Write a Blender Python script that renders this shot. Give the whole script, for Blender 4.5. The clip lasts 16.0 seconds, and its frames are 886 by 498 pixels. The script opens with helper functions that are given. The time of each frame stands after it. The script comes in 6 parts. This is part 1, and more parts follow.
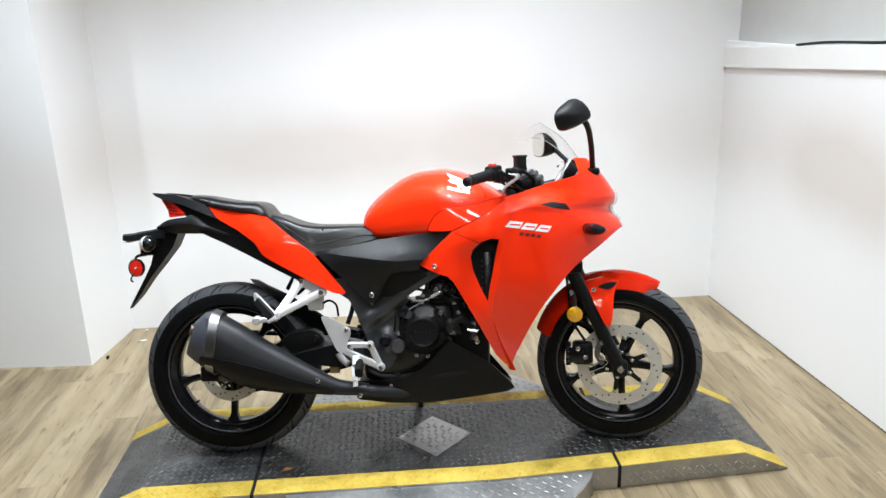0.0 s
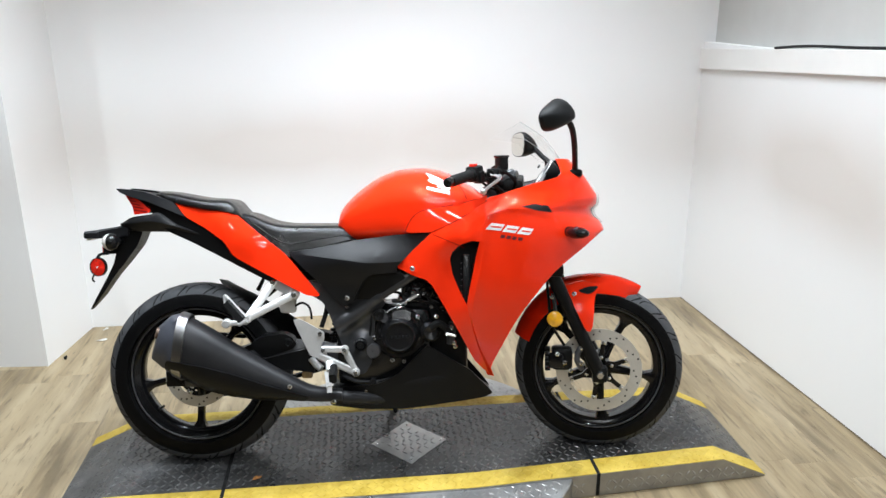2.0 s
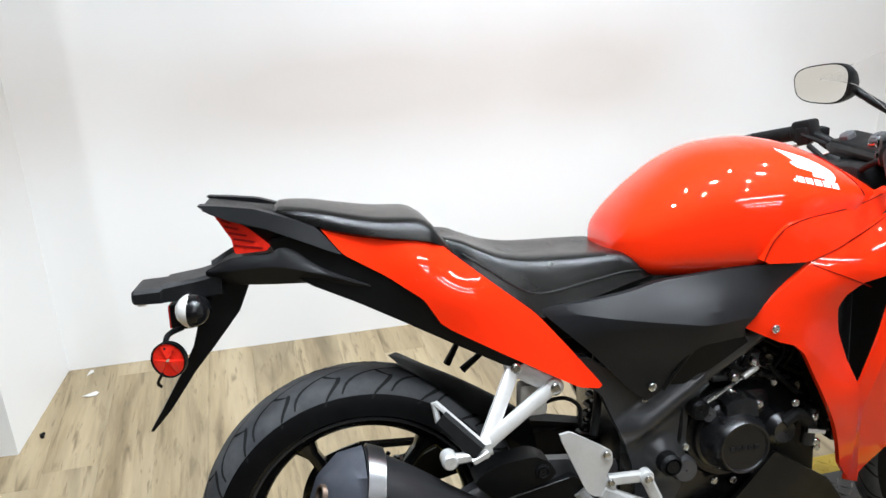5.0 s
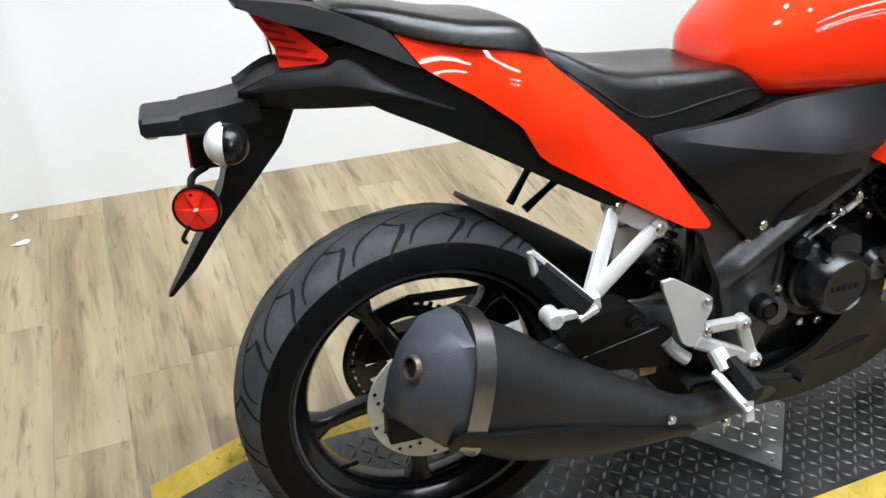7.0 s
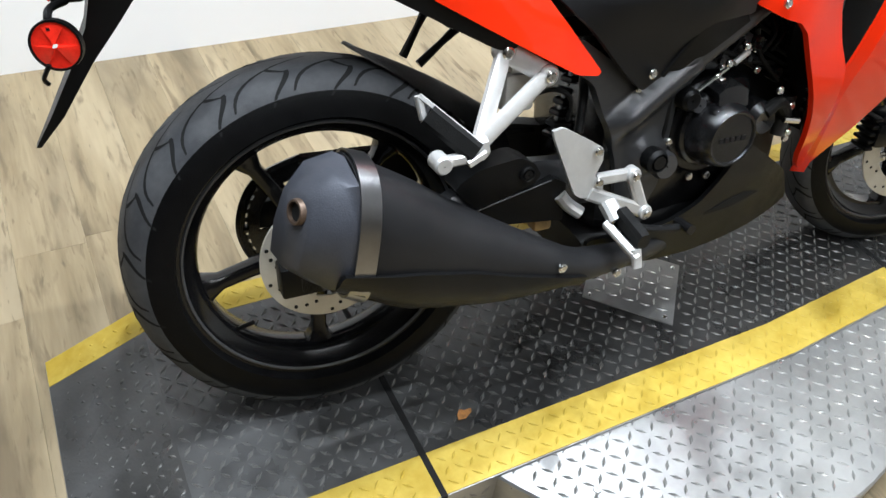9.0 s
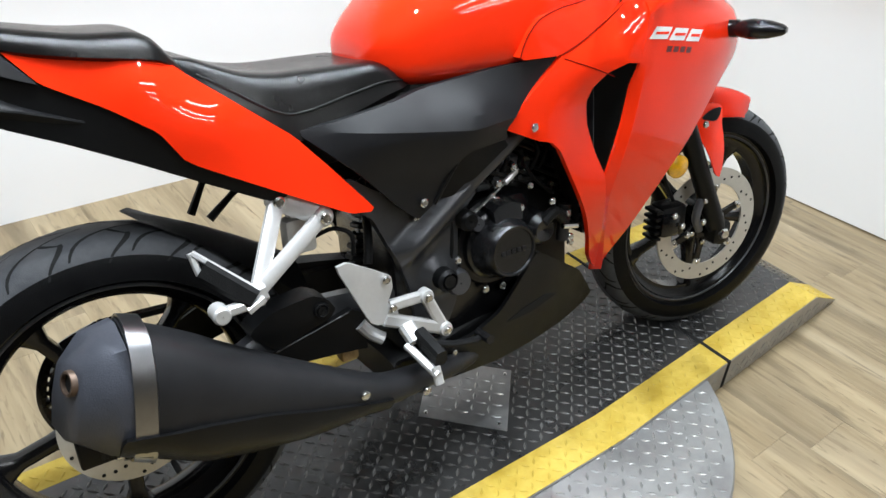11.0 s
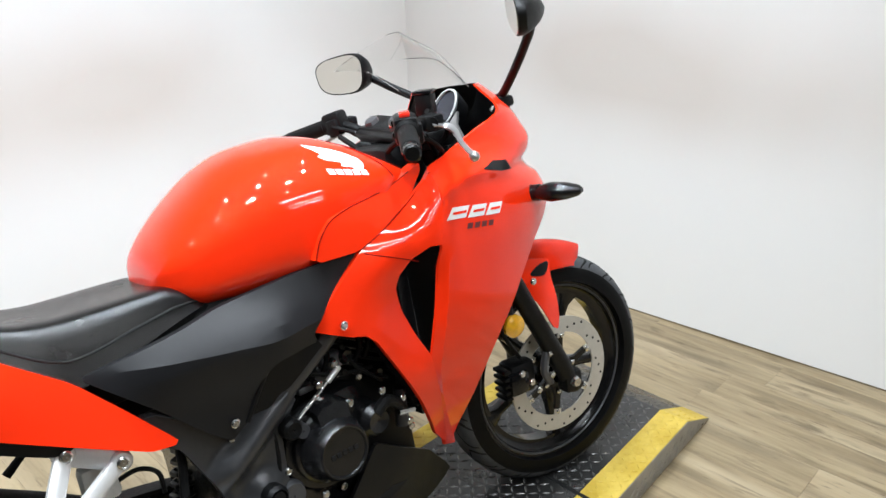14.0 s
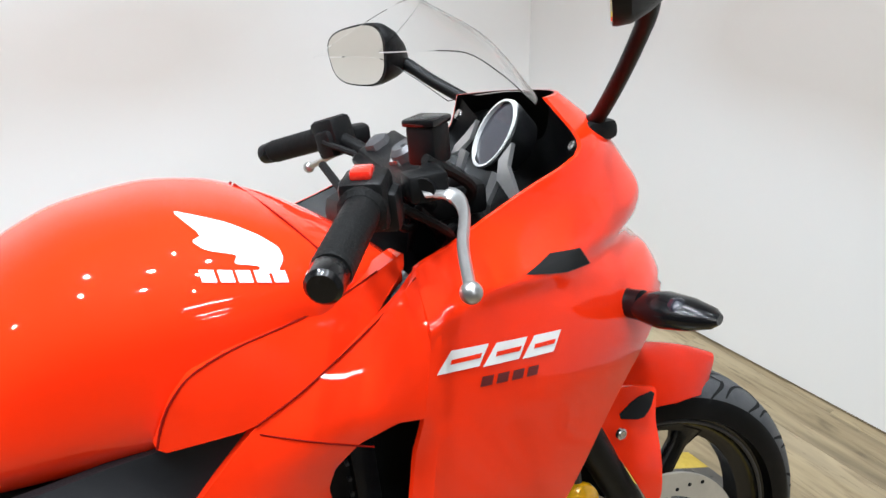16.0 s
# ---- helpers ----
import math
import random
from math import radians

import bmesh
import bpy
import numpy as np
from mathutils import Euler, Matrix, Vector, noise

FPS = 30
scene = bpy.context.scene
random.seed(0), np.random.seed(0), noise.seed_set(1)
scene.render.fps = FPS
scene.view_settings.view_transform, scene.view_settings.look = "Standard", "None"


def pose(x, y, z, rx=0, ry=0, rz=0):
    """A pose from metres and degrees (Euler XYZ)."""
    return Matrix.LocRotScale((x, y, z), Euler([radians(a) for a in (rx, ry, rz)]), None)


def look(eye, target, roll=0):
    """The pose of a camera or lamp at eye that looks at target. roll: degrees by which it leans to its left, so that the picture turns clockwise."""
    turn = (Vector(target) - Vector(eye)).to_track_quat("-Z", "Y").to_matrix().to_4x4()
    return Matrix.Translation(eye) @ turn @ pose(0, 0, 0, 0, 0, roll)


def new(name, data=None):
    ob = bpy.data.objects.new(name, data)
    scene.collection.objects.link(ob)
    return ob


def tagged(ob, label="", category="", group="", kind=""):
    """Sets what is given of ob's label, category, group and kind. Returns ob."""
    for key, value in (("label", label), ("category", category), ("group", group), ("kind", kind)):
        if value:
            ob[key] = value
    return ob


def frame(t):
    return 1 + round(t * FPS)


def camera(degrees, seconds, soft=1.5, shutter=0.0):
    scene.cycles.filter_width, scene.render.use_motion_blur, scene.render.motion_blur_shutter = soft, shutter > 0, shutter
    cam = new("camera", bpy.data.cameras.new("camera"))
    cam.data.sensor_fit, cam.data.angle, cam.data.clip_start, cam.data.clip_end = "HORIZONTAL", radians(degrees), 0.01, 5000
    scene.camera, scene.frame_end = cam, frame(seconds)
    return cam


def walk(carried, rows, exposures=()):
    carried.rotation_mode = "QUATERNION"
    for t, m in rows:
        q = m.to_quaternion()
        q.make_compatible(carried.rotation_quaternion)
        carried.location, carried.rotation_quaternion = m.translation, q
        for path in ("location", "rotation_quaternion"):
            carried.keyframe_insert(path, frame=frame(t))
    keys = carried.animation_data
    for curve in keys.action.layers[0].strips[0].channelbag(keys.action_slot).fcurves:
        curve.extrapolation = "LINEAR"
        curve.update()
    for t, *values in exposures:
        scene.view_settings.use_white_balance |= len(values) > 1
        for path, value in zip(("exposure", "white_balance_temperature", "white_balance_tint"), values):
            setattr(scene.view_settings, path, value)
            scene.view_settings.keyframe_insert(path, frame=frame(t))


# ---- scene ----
cam = camera(59.4, 16.0)
PATH = [
    (0, (0.769, -2.593, 1.604), (0.769, -0.683, 1.011), -1.69),
    (0.5, (0.775, -2.581, 1.602), (0.777, -0.673, 1.000), -1.79),
    (1, (0.774, -2.576, 1.606), (0.785, -0.669, 1.003), -1.70),
    (1.5, (0.759, -2.562, 1.603), (0.786, -0.653, 1.007), -1.72),
    (2, (0.719, -2.508, 1.606), (0.814, -0.605, 0.997), -0.20),
    (2.5, (0.637, -2.415, 1.624), (0.685, -0.516, 1.000), -3.61),
    (3, (0.617, -2.187, 1.565), (0.566, -0.286, 0.943), -3.12),
    (3.5, (0.472, -1.933, 1.575), (0.424, -0.031, 0.961), -4.40),
    (4, (0.231, -1.690, 1.556), (0.324, 0.156, 0.794), -7.09),
    (4.2, (0.172, -1.588, 1.530), (0.287, 0.252, 0.755), -4.96),
    (6.3, (-0.302, -0.860, 1.411), (0.273, 0.750, 0.374), 3.19),
    (6.5, (-0.300, -0.865, 1.391), (0.272, 0.709, 0.298), 3.46),
    (7, (-0.303, -0.892, 1.341), (0.265, 0.614, 0.153), 3.86),
    (7.5, (-0.298, -0.915, 1.300), (0.278, 0.506, 0.016), 4.92),
    (8, (-0.302, -0.935, 1.269), (0.267, 0.426, -0.082), 6.30),
    (8.5, (-0.296, -0.949, 1.264), (0.278, 0.403, -0.093), 6.37),
    (9, (-0.262, -0.957, 1.264), (0.439, 0.344, -0.083), 7.66),
    (9.2, (-0.247, -0.959, 1.263), (0.510, 0.324, -0.071), 7.84),
    (11.3, (-0.080, -1.078, 1.351), (0.922, 0.306, 0.311), 2.83),
    (11.5, (-0.053, -1.078, 1.363), (0.970, 0.311, 0.351), 1.81),
    (12, (-0.005, -1.093, 1.385), (1.092, 0.273, 0.420), 0.48),
    (12.5, (0.032, -1.101, 1.411), (1.210, 0.252, 0.527), -0.33),
    (13, (0.051, -1.100, 1.424), (1.265, 0.263, 0.606), -0.32),
    (13.5, (0.053, -1.114, 1.438), (1.279, 0.262, 0.663), 0.05),
    (14, (0.082, -1.127, 1.429), (1.302, 0.246, 0.637), -1.46),
    (14.5, (0.215, -1.140, 1.427), (1.260, 0.405, 0.707), -3.46),
    (15, (0.366, -1.058, 1.416), (1.380, 0.498, 0.675), -2.70),
    (15.5, (0.539, -0.828, 1.392), (1.498, 0.727, 0.578), -1.25),
    (16, (0.685, -0.671, 1.364), (1.548, 0.879, 0.442), -0.83),
]
walk(cam, [(t, look(eye, target, roll)) for t, eye, target, roll in PATH], exposures=[(0, 0.06), (2, 0.0), (3.5, 0.0), (4.2, 0.0), (6.3, 0.02), (9.2, 0.06), (11.3, -0.02), (14, -0.04), (15, -0.03), (16, -0.16)])

from mathutils import geometry

# ---- world and light ----
world = bpy.data.worlds.new("world")
scene.world = world
world.use_nodes = True
world.node_tree.nodes["Background"].inputs[0].default_value = (0.9, 0.93, 1.0, 1)
world.node_tree.nodes["Background"].inputs[1].default_value = 0.15
TUBE_WATTS, SPOT_WATTS, SPOT_GLOW, TUBE_GLOW = 15.0, 6.0, 170.0, 20.0


def area_lamp(x, y, z, sx, sy, watts, colour=(0.825, 0.915, 1.0)):
    lamp = bpy.data.lights.new("tube_lamp", "AREA")
    lamp.shape, lamp.size, lamp.size_y, lamp.energy, lamp.color = "RECTANGLE", sx, sy, watts, colour
    ob = new("tube_lamp", lamp)
    ob.matrix_world = pose(x, y, z, 0, 0, ROOM_TURN)
    return ob


# ---- helpers of this scene ----
ROOM_TURN = 4.4
ROOM = pose(2.267, 1.535, 0, 0, 0, ROOM_TURN)      # the corner of back and right wall
RIGHT = pose(2.267, 1.535, 0, 0, 0, 6.8)           # the right wall stands a little out of square


def mesh_of(name, bm, mats, smooth=True, angle=35):
    bmesh.ops.recalc_face_normals(bm, faces=bm.faces)
    me = bpy.data.meshes.new(name)
    bm.to_mesh(me)
    bm.free()
    for m in mats if isinstance(mats, (list, tuple)) else [mats]:
        me.materials.append(m)
    if smooth:
        me.polygons.foreach_set("use_smooth", [True] * len(me.polygons))
        me.set_sharp_from_angle(angle=radians(angle))
    return me


def part(name, bm, mats, parent=None, label="", smooth=True, angle=35):
    ob = new(name, mesh_of(name, bm, mats, smooth, angle))
    if parent is not None:
        ob.parent = parent
    return tagged(ob, label)


def box(bm, x0, x1, y0, y1, z0, z1, bevel=0.0, m=None):
    r = bmesh.ops.create_cube(bm, size=1)
    vs = r["verts"]
    for v in vs:
        v.co = Vector((x0 + (v.co.x + 0.5) * (x1 - x0), y0 + (v.co.y + 0.5) * (y1 - y0), z0 + (v.co.z + 0.5) * (z1 - z0)))
        if m is not None:
            v.co = m @ v.co
    if bevel:
        es = list({e for v in vs for e in v.link_edges})
        bmesh.ops.bevel(bm, geom=es, offset=bevel, segments=2, affect="EDGES", profile=0.5)
    return bm


def loft(bm, rings, closed=True, caps=True):
    """Skins rings of points of equal count."""
    vv = [[bm.verts.new(p) for p in ring] for ring in rings]
    n = len(rings[0])
    for a, b in zip(vv, vv[1:]):
        for i in range(n if closed else n - 1):
            j = (i + 1) % n
            bm.faces.new((a[i], a[j], b[j], b[i]))
    if caps and closed:
        bm.faces.new(vv[0][::-1])
        bm.faces.new(vv[-1])
    return bm


def tube(bm, pts, r, n=12, caps=True):
    """A round bar along points; r one radius or one for each point."""
    pts = [Vector(p) for p in pts]
    rs = r if isinstance(r, (list, tuple)) else [r] * len(pts)
    rings, side = [], None
    for i, p in enumerate(pts):
        d = (pts[min(i + 1, len(pts) - 1)] - pts[max(i - 1, 0)]).normalized()
        if side is None:
            side = d.orthogonal().normalized()
        side = (side - d * side.dot(d)).normalized()
        up = d.cross(side)
        rings.append([p + rs[i] * (math.cos(2 * math.pi * k / n) * side + math.sin(2 * math.pi * k / n) * up) for k in range(n)])
    return loft(bm, rings, True, caps)


def bow(pts, steps=8):
    """A smooth line through points."""
    pts = [Vector(p) for p in pts]
    out = []
    for i in range(len(pts) - 1):
        p0, p1, p2, p3 = pts[max(i - 1, 0)], pts[i], pts[i + 1], pts[min(i + 2, len(pts) - 1)]
        for k in range(steps):
            t = k / steps
            out.append(0.5 * (2 * p1 + (p2 - p0) * t + (2 * p0 - 5 * p1 + 4 * p2 - p3) * t * t + (3 * p1 - p0 - 3 * p2 + p3) * t ** 3))
    return out + [pts[-1]]


def curve_of(*pairs):
    """A smooth function through (x, value) pairs."""
    xs, ys = np.array([p[0] for p in pairs], float), np.array([p[1] for p in pairs], float)
    d = np.diff(ys) / np.diff(xs)
    g = np.concatenate([[d[0]], np.where(d[1:] * d[:-1] > 0, 2 * d[1:] * d[:-1] / (d[1:] + d[:-1] + 1e-12), 0.0), [d[-1]]])

    def f(x):
        x = min(max(x, xs[0]), xs[-1])
        i = min(int(np.searchsorted(xs, x, side="right")) - 1, len(xs) - 2)
        h = xs[i + 1] - xs[i]
        t = (x - xs[i]) / h
        return float((2 * t ** 3 - 3 * t * t + 1) * ys[i] + (t ** 3 - 2 * t * t + t) * h * g[i] + (3 * t * t - 2 * t ** 3) * ys[i + 1] + (t ** 3 - t * t) * h * g[i + 1])
    return f


def sheet_of(*pts):
    """A thin-plate surface: the third value as a function of the first two."""
    p = np.array(pts, float)
    n = len(p)
    r2 = ((p[:, None, :2] - p[None, :, :2]) ** 2).sum(-1)
    k = 0.5 * r2 * np.log(r2 + 1e-12) + 1e-4 * np.eye(n)
    q = np.hstack([np.ones((n, 1)), p[:, :2]])
    a = np.block([[k, q], [q.T, np.zeros((3, 3))]])
    w = np.linalg.solve(a, np.concatenate([p[:, 2], np.zeros(3)]))

    def f(x, z):
        d = (p[:, 0] - x) ** 2 + (p[:, 1] - z) ** 2
        return float((w[:n] * 0.5 * d * np.log(d + 1e-12)).sum() + w[n] + w[n + 1] * x + w[n + 2] * z)
    return f


def smooth(t):
    t = max(0.0, min(1.0, t))
    return t * t * (3 - 2 * t)


def rounded(outline, rounds=2, keep=0.2):
    """Cuts the corners of a closed outline."""
    pts = [Vector(p) for p in outline]
    for _ in range(rounds):
        out = []
        for a, b in zip(pts, pts[1:] + pts[:1]):
            out += [a.lerp(b, keep), b.lerp(a, keep)]
        pts, keep = out, 0.25
    return pts


def plate(outline, depth, thick=0.004, step=0.02, side=-1, rounds=2, keep=0.15, m=None, cuts=()):
    """A curved panel: an outline in x and z, at the distance depth(x, z) from the middle plane; side -1 is the right one."""
    pts = rounded(outline, rounds, keep) if rounds else [Vector(p) for p in outline]
    tri = geometry.tessellate_polygon([[Vector((p[0], p[1], 0)) for p in pts]])
    bm = bmesh.new()
    vs = [bm.verts.new((p[0], 0, p[1])) for p in pts]
    for t in tri:
        try:
            bm.faces.new([vs[i] for i in t])
        except ValueError:
            pass
    for axis, lo, hi in ((0, min(p[0] for p in pts), max(p[0] for p in pts)), (2, min(p[1] for p in pts), max(p[1] for p in pts))):
        n = int((hi - lo) / step)
        for i in range(1, n + 1):
            co, no = [0, 0, 0], [0, 0, 0]
            co[axis], no[axis] = lo + (hi - lo) * i / (n + 1), 1
            bmesh.ops.bisect_plane(bm, geom=bm.verts[:] + bm.edges[:] + bm.faces[:], plane_co=co, plane_no=no, dist=1e-5)
    slant = [e for e in bm.edges if not e.is_boundary and min(abs(e.verts[0].co.x - e.verts[1].co.x), abs(e.verts[0].co.z - e.verts[1].co.z)) > 1e-5]
    bmesh.ops.dissolve_edges(bm, edges=slant, use_verts=False)
    bmesh.ops.dissolve_verts(bm, verts=[v for v in bm.verts if len(v.link_edges) == 2 and not v.is_boundary])
    for (ax, az), (bx, bz) in cuts:
        bmesh.ops.bisect_plane(bm, geom=bm.verts[:] + bm.edges[:] + bm.faces[:], plane_co=(ax, 0, az), plane_no=(az - bz, 0, bx - ax), dist=1e-5)
    bmesh.ops.dissolve_degenerate(bm, edges=bm.edges[:], dist=1e-5)
    for v in bm.verts:
        v.co.y = side * depth(v.co.x, v.co.z)
    if thick:
        faces, rim = bm.faces[:], [e for e in bm.edges if e.is_boundary]
        twin = {v: bm.verts.new((v.co.x, v.co.y - side * thick, v.co.z)) for v in bm.verts[:]}
        for f in faces:
            bm.faces.new([twin[v] for v in reversed(f.verts)])
        for e in rim:
            p, q = e.verts
            bm.faces.new((p, q, twin[q], twin[p]))
    if m is not None:
        bmesh.ops.transform(bm, matrix=m, verts=bm.verts)
    return bm


def spin(bm, profile, n=64, arc=None):
    """Turns a closed profile of (y, r) about the y axis."""
    rings = []
    for k in range(n):
        a = 2 * math.pi * k / n
        rings.append([(r * math.cos(a), y, r * math.sin(a)) for y, r in profile])
    vv = [[bm.verts.new(p) for p in ring] for ring in rings]
    m = len(profile)
    for k in range(n):
        a, b = vv[k], vv[(k + 1) % n]
        for i in range(m):
            j = (i + 1) % m
            bm.faces.new((a[i], a[j], b[j], b[i]))
    return bm


def turned(bm, m):
    bmesh.ops.transform(bm, matrix=m, verts=bm.verts)
    return bm


# ---- materials ----
def material(name, colour, rough=0.5, metal=0.0, spread=0.0, scale=30.0, bump=0.0, bump_scale=200.0, coat=0.0, coat_rough=0.03, second=None, rough_spread=0.0, stretch=(1, 1, 1), random_tint=0.0, spec=0.5, space="Object"):
    mat = bpy.data.materials.new(name)
    mat.use_nodes = True
    nt = mat.node_tree
    b = nt.nodes["Principled BSDF"]
    b.inputs["Base Color"].default_value = (*colour, 1)
    b.inputs["Roughness"].default_value = rough
    b.inputs["Metallic"].default_value = metal
    b.inputs["Coat Weight"].default_value = coat
    b.inputs["Coat Roughness"].default_value = coat_rough
    b.inputs["Specular IOR Level"].default_value = spec
    co = nt.nodes.new("ShaderNodeTexCoord")
    mp = nt.nodes.new("ShaderNodeMapping")
    mp.inputs["Scale"].default_value = stretch
    nt.links.new(co.outputs[space], mp.inputs["Vector"])
    if random_tint:
        own, far = nt.nodes.new("ShaderNodeObjectInfo"), nt.nodes.new("ShaderNodeMath")
        far.operation = "MULTIPLY"
        far.inputs[1].default_value = 37.0
        nt.links.new(own.outputs["Random"], far.inputs[0])
        nt.links.new(far.outputs[0], mp.inputs["Location"])

    def wave(s, detail=6.0):
        n = nt.nodes.new("ShaderNodeTexNoise")
        n.inputs["Scale"].default_value, n.inputs["Detail"].default_value = s, detail
        nt.links.new(mp.outputs["Vector"], n.inputs["Vector"])
        return n
    if spread or second:
        n1, n2 = wave(scale), wave(scale * 6.3)
        add = nt.nodes.new("ShaderNodeMath")
        add.operation = "MULTIPLY_ADD"
        add.inputs[1].default_value = 0.4
        nt.links.new(n2.outputs["Fac"], add.inputs[0])
        nt.links.new(n1.outputs["Fac"], add.inputs[2])
        ramp = nt.nodes.new("ShaderNodeValToRGB")
        nt.links.new(add.outputs[0], ramp.inputs["Fac"])
        ramp.color_ramp.elements[0].position, ramp.color_ramp.elements[1].position = 0.5, 0.9
        c2 = second or [min(1, c * (1 + spread)) for c in colour]
        c1 = colour if second else [c * (1 - spread) for c in colour]
        ramp.color_ramp.elements[0].color, ramp.color_ramp.elements[1].color = (*c1, 1), (*c2, 1)
        out = ramp.outputs["Color"]
        if random_tint:
            info, hsv = nt.nodes.new("ShaderNodeObjectInfo"), nt.nodes.new("ShaderNodeHueSaturation")
            ma = nt.nodes.new("ShaderNodeMapRange")
            ma.inputs["To Min"].default_value, ma.inputs["To Max"].default_value = 1 - random_tint, 1 + random_tint
            nt.links.new(info.outputs["Random"], ma.inputs["Value"])
            nt.links.new(ma.outputs["Result"], hsv.inputs["Value"])
            nt.links.new(out, hsv.inputs["Color"])
            out = hsv.outputs["Color"]
        nt.links.new(out, b.inputs["Base Color"])
    if rough_spread:
        n3, ma = wave(scale * 1.7), nt.nodes.new("ShaderNodeMapRange")
        ma.inputs["From Min"].default_value, ma.inputs["From Max"].default_value = 0.3, 0.7
        ma.inputs["To Min"].default_value, ma.inputs["To Max"].default_value = rough - rough_spread, rough + rough_spread
        nt.links.new(n3.outputs["Fac"], ma.inputs["Value"])
        nt.links.new(ma.outputs["Result"], b.inputs["Roughness"])
    if bump:
        n4, bu = wave(bump_scale, 3.0), nt.nodes.new("ShaderNodeBump")
        bu.inputs["Strength"].default_value, bu.inputs["Distance"].default_value = bump, 0.002
        nt.links.new(n4.outputs["Fac"], bu.inputs["Height"])
        nt.links.new(bu.outputs["Normal"], b.inputs["Normal"])
    return mat


def glowing(name, colour, strength):
    mat = bpy.data.materials.new(name)
    mat.use_nodes = True
    b = mat.node_tree.nodes["Principled BSDF"]
    b.inputs["Base Color"].default_value = (*colour, 1)
    b.inputs["Emission Color"].default_value = (*colour, 1)
    b.inputs["Emission Strength"].default_value = strength
    return mat


def glass(name, colour=(1, 1, 1), rough=0.02):
    mat = bpy.data.materials.new(name)
    mat.use_nodes = True
    b = mat.node_tree.nodes["Principled BSDF"]
    b.inputs["Base Color"].default_value = (*colour, 1)
    b.inputs["Roughness"].default_value = rough
    b.inputs["Transmission Weight"].default_value = 1.0
    b.inputs["IOR"].default_value = 1.16
    return mat


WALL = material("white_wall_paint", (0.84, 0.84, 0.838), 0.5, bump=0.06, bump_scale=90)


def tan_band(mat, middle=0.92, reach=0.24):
    """Puts a soft tan shading band, centred on middle height, into the white paint."""
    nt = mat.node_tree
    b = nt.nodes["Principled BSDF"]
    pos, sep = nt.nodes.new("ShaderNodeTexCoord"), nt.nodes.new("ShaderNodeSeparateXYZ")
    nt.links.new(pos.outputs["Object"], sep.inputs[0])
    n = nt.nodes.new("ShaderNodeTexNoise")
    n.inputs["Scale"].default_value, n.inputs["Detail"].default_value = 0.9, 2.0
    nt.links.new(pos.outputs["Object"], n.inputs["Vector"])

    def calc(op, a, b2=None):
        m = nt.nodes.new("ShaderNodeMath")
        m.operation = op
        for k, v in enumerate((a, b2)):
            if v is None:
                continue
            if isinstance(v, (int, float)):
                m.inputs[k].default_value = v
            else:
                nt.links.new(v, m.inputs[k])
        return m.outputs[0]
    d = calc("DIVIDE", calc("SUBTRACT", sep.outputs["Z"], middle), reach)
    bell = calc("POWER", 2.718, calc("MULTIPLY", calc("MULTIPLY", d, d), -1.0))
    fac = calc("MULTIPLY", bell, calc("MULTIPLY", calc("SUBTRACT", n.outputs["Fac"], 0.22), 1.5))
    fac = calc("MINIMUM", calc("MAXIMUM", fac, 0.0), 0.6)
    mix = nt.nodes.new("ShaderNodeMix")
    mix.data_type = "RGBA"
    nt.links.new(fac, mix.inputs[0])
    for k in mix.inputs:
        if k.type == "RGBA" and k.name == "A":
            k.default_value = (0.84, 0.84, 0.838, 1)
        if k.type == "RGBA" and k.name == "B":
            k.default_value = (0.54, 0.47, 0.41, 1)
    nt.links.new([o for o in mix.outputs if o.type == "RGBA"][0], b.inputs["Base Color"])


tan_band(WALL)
TRIM = material("white_ledge_paint", (0.84, 0.83, 0.81), 0.45, spread=0.02, scale=4)
GREY_WALL = material("grey_wall_paint", (0.55, 0.55, 0.53), 0.6, spread=0.04, scale=2)
CEILING = material("ceiling_paint", (0.17, 0.17, 0.17), 0.8, spread=0.02, scale=2)
SHOP_WALL = material("dark_shop_wall_paint", (0.10, 0.090, 0.078), 0.7, spread=0.15, scale=1.2)
WOOD = material("vinyl_wood_plank", (0.196, 0.144, 0.077), 0.42, second=(0.345, 0.268, 0.158), scale=2.1, stretch=(7.0, 0.55, 1), rough_spread=0.08, bump=0.12, bump_scale=60, random_tint=0.06)


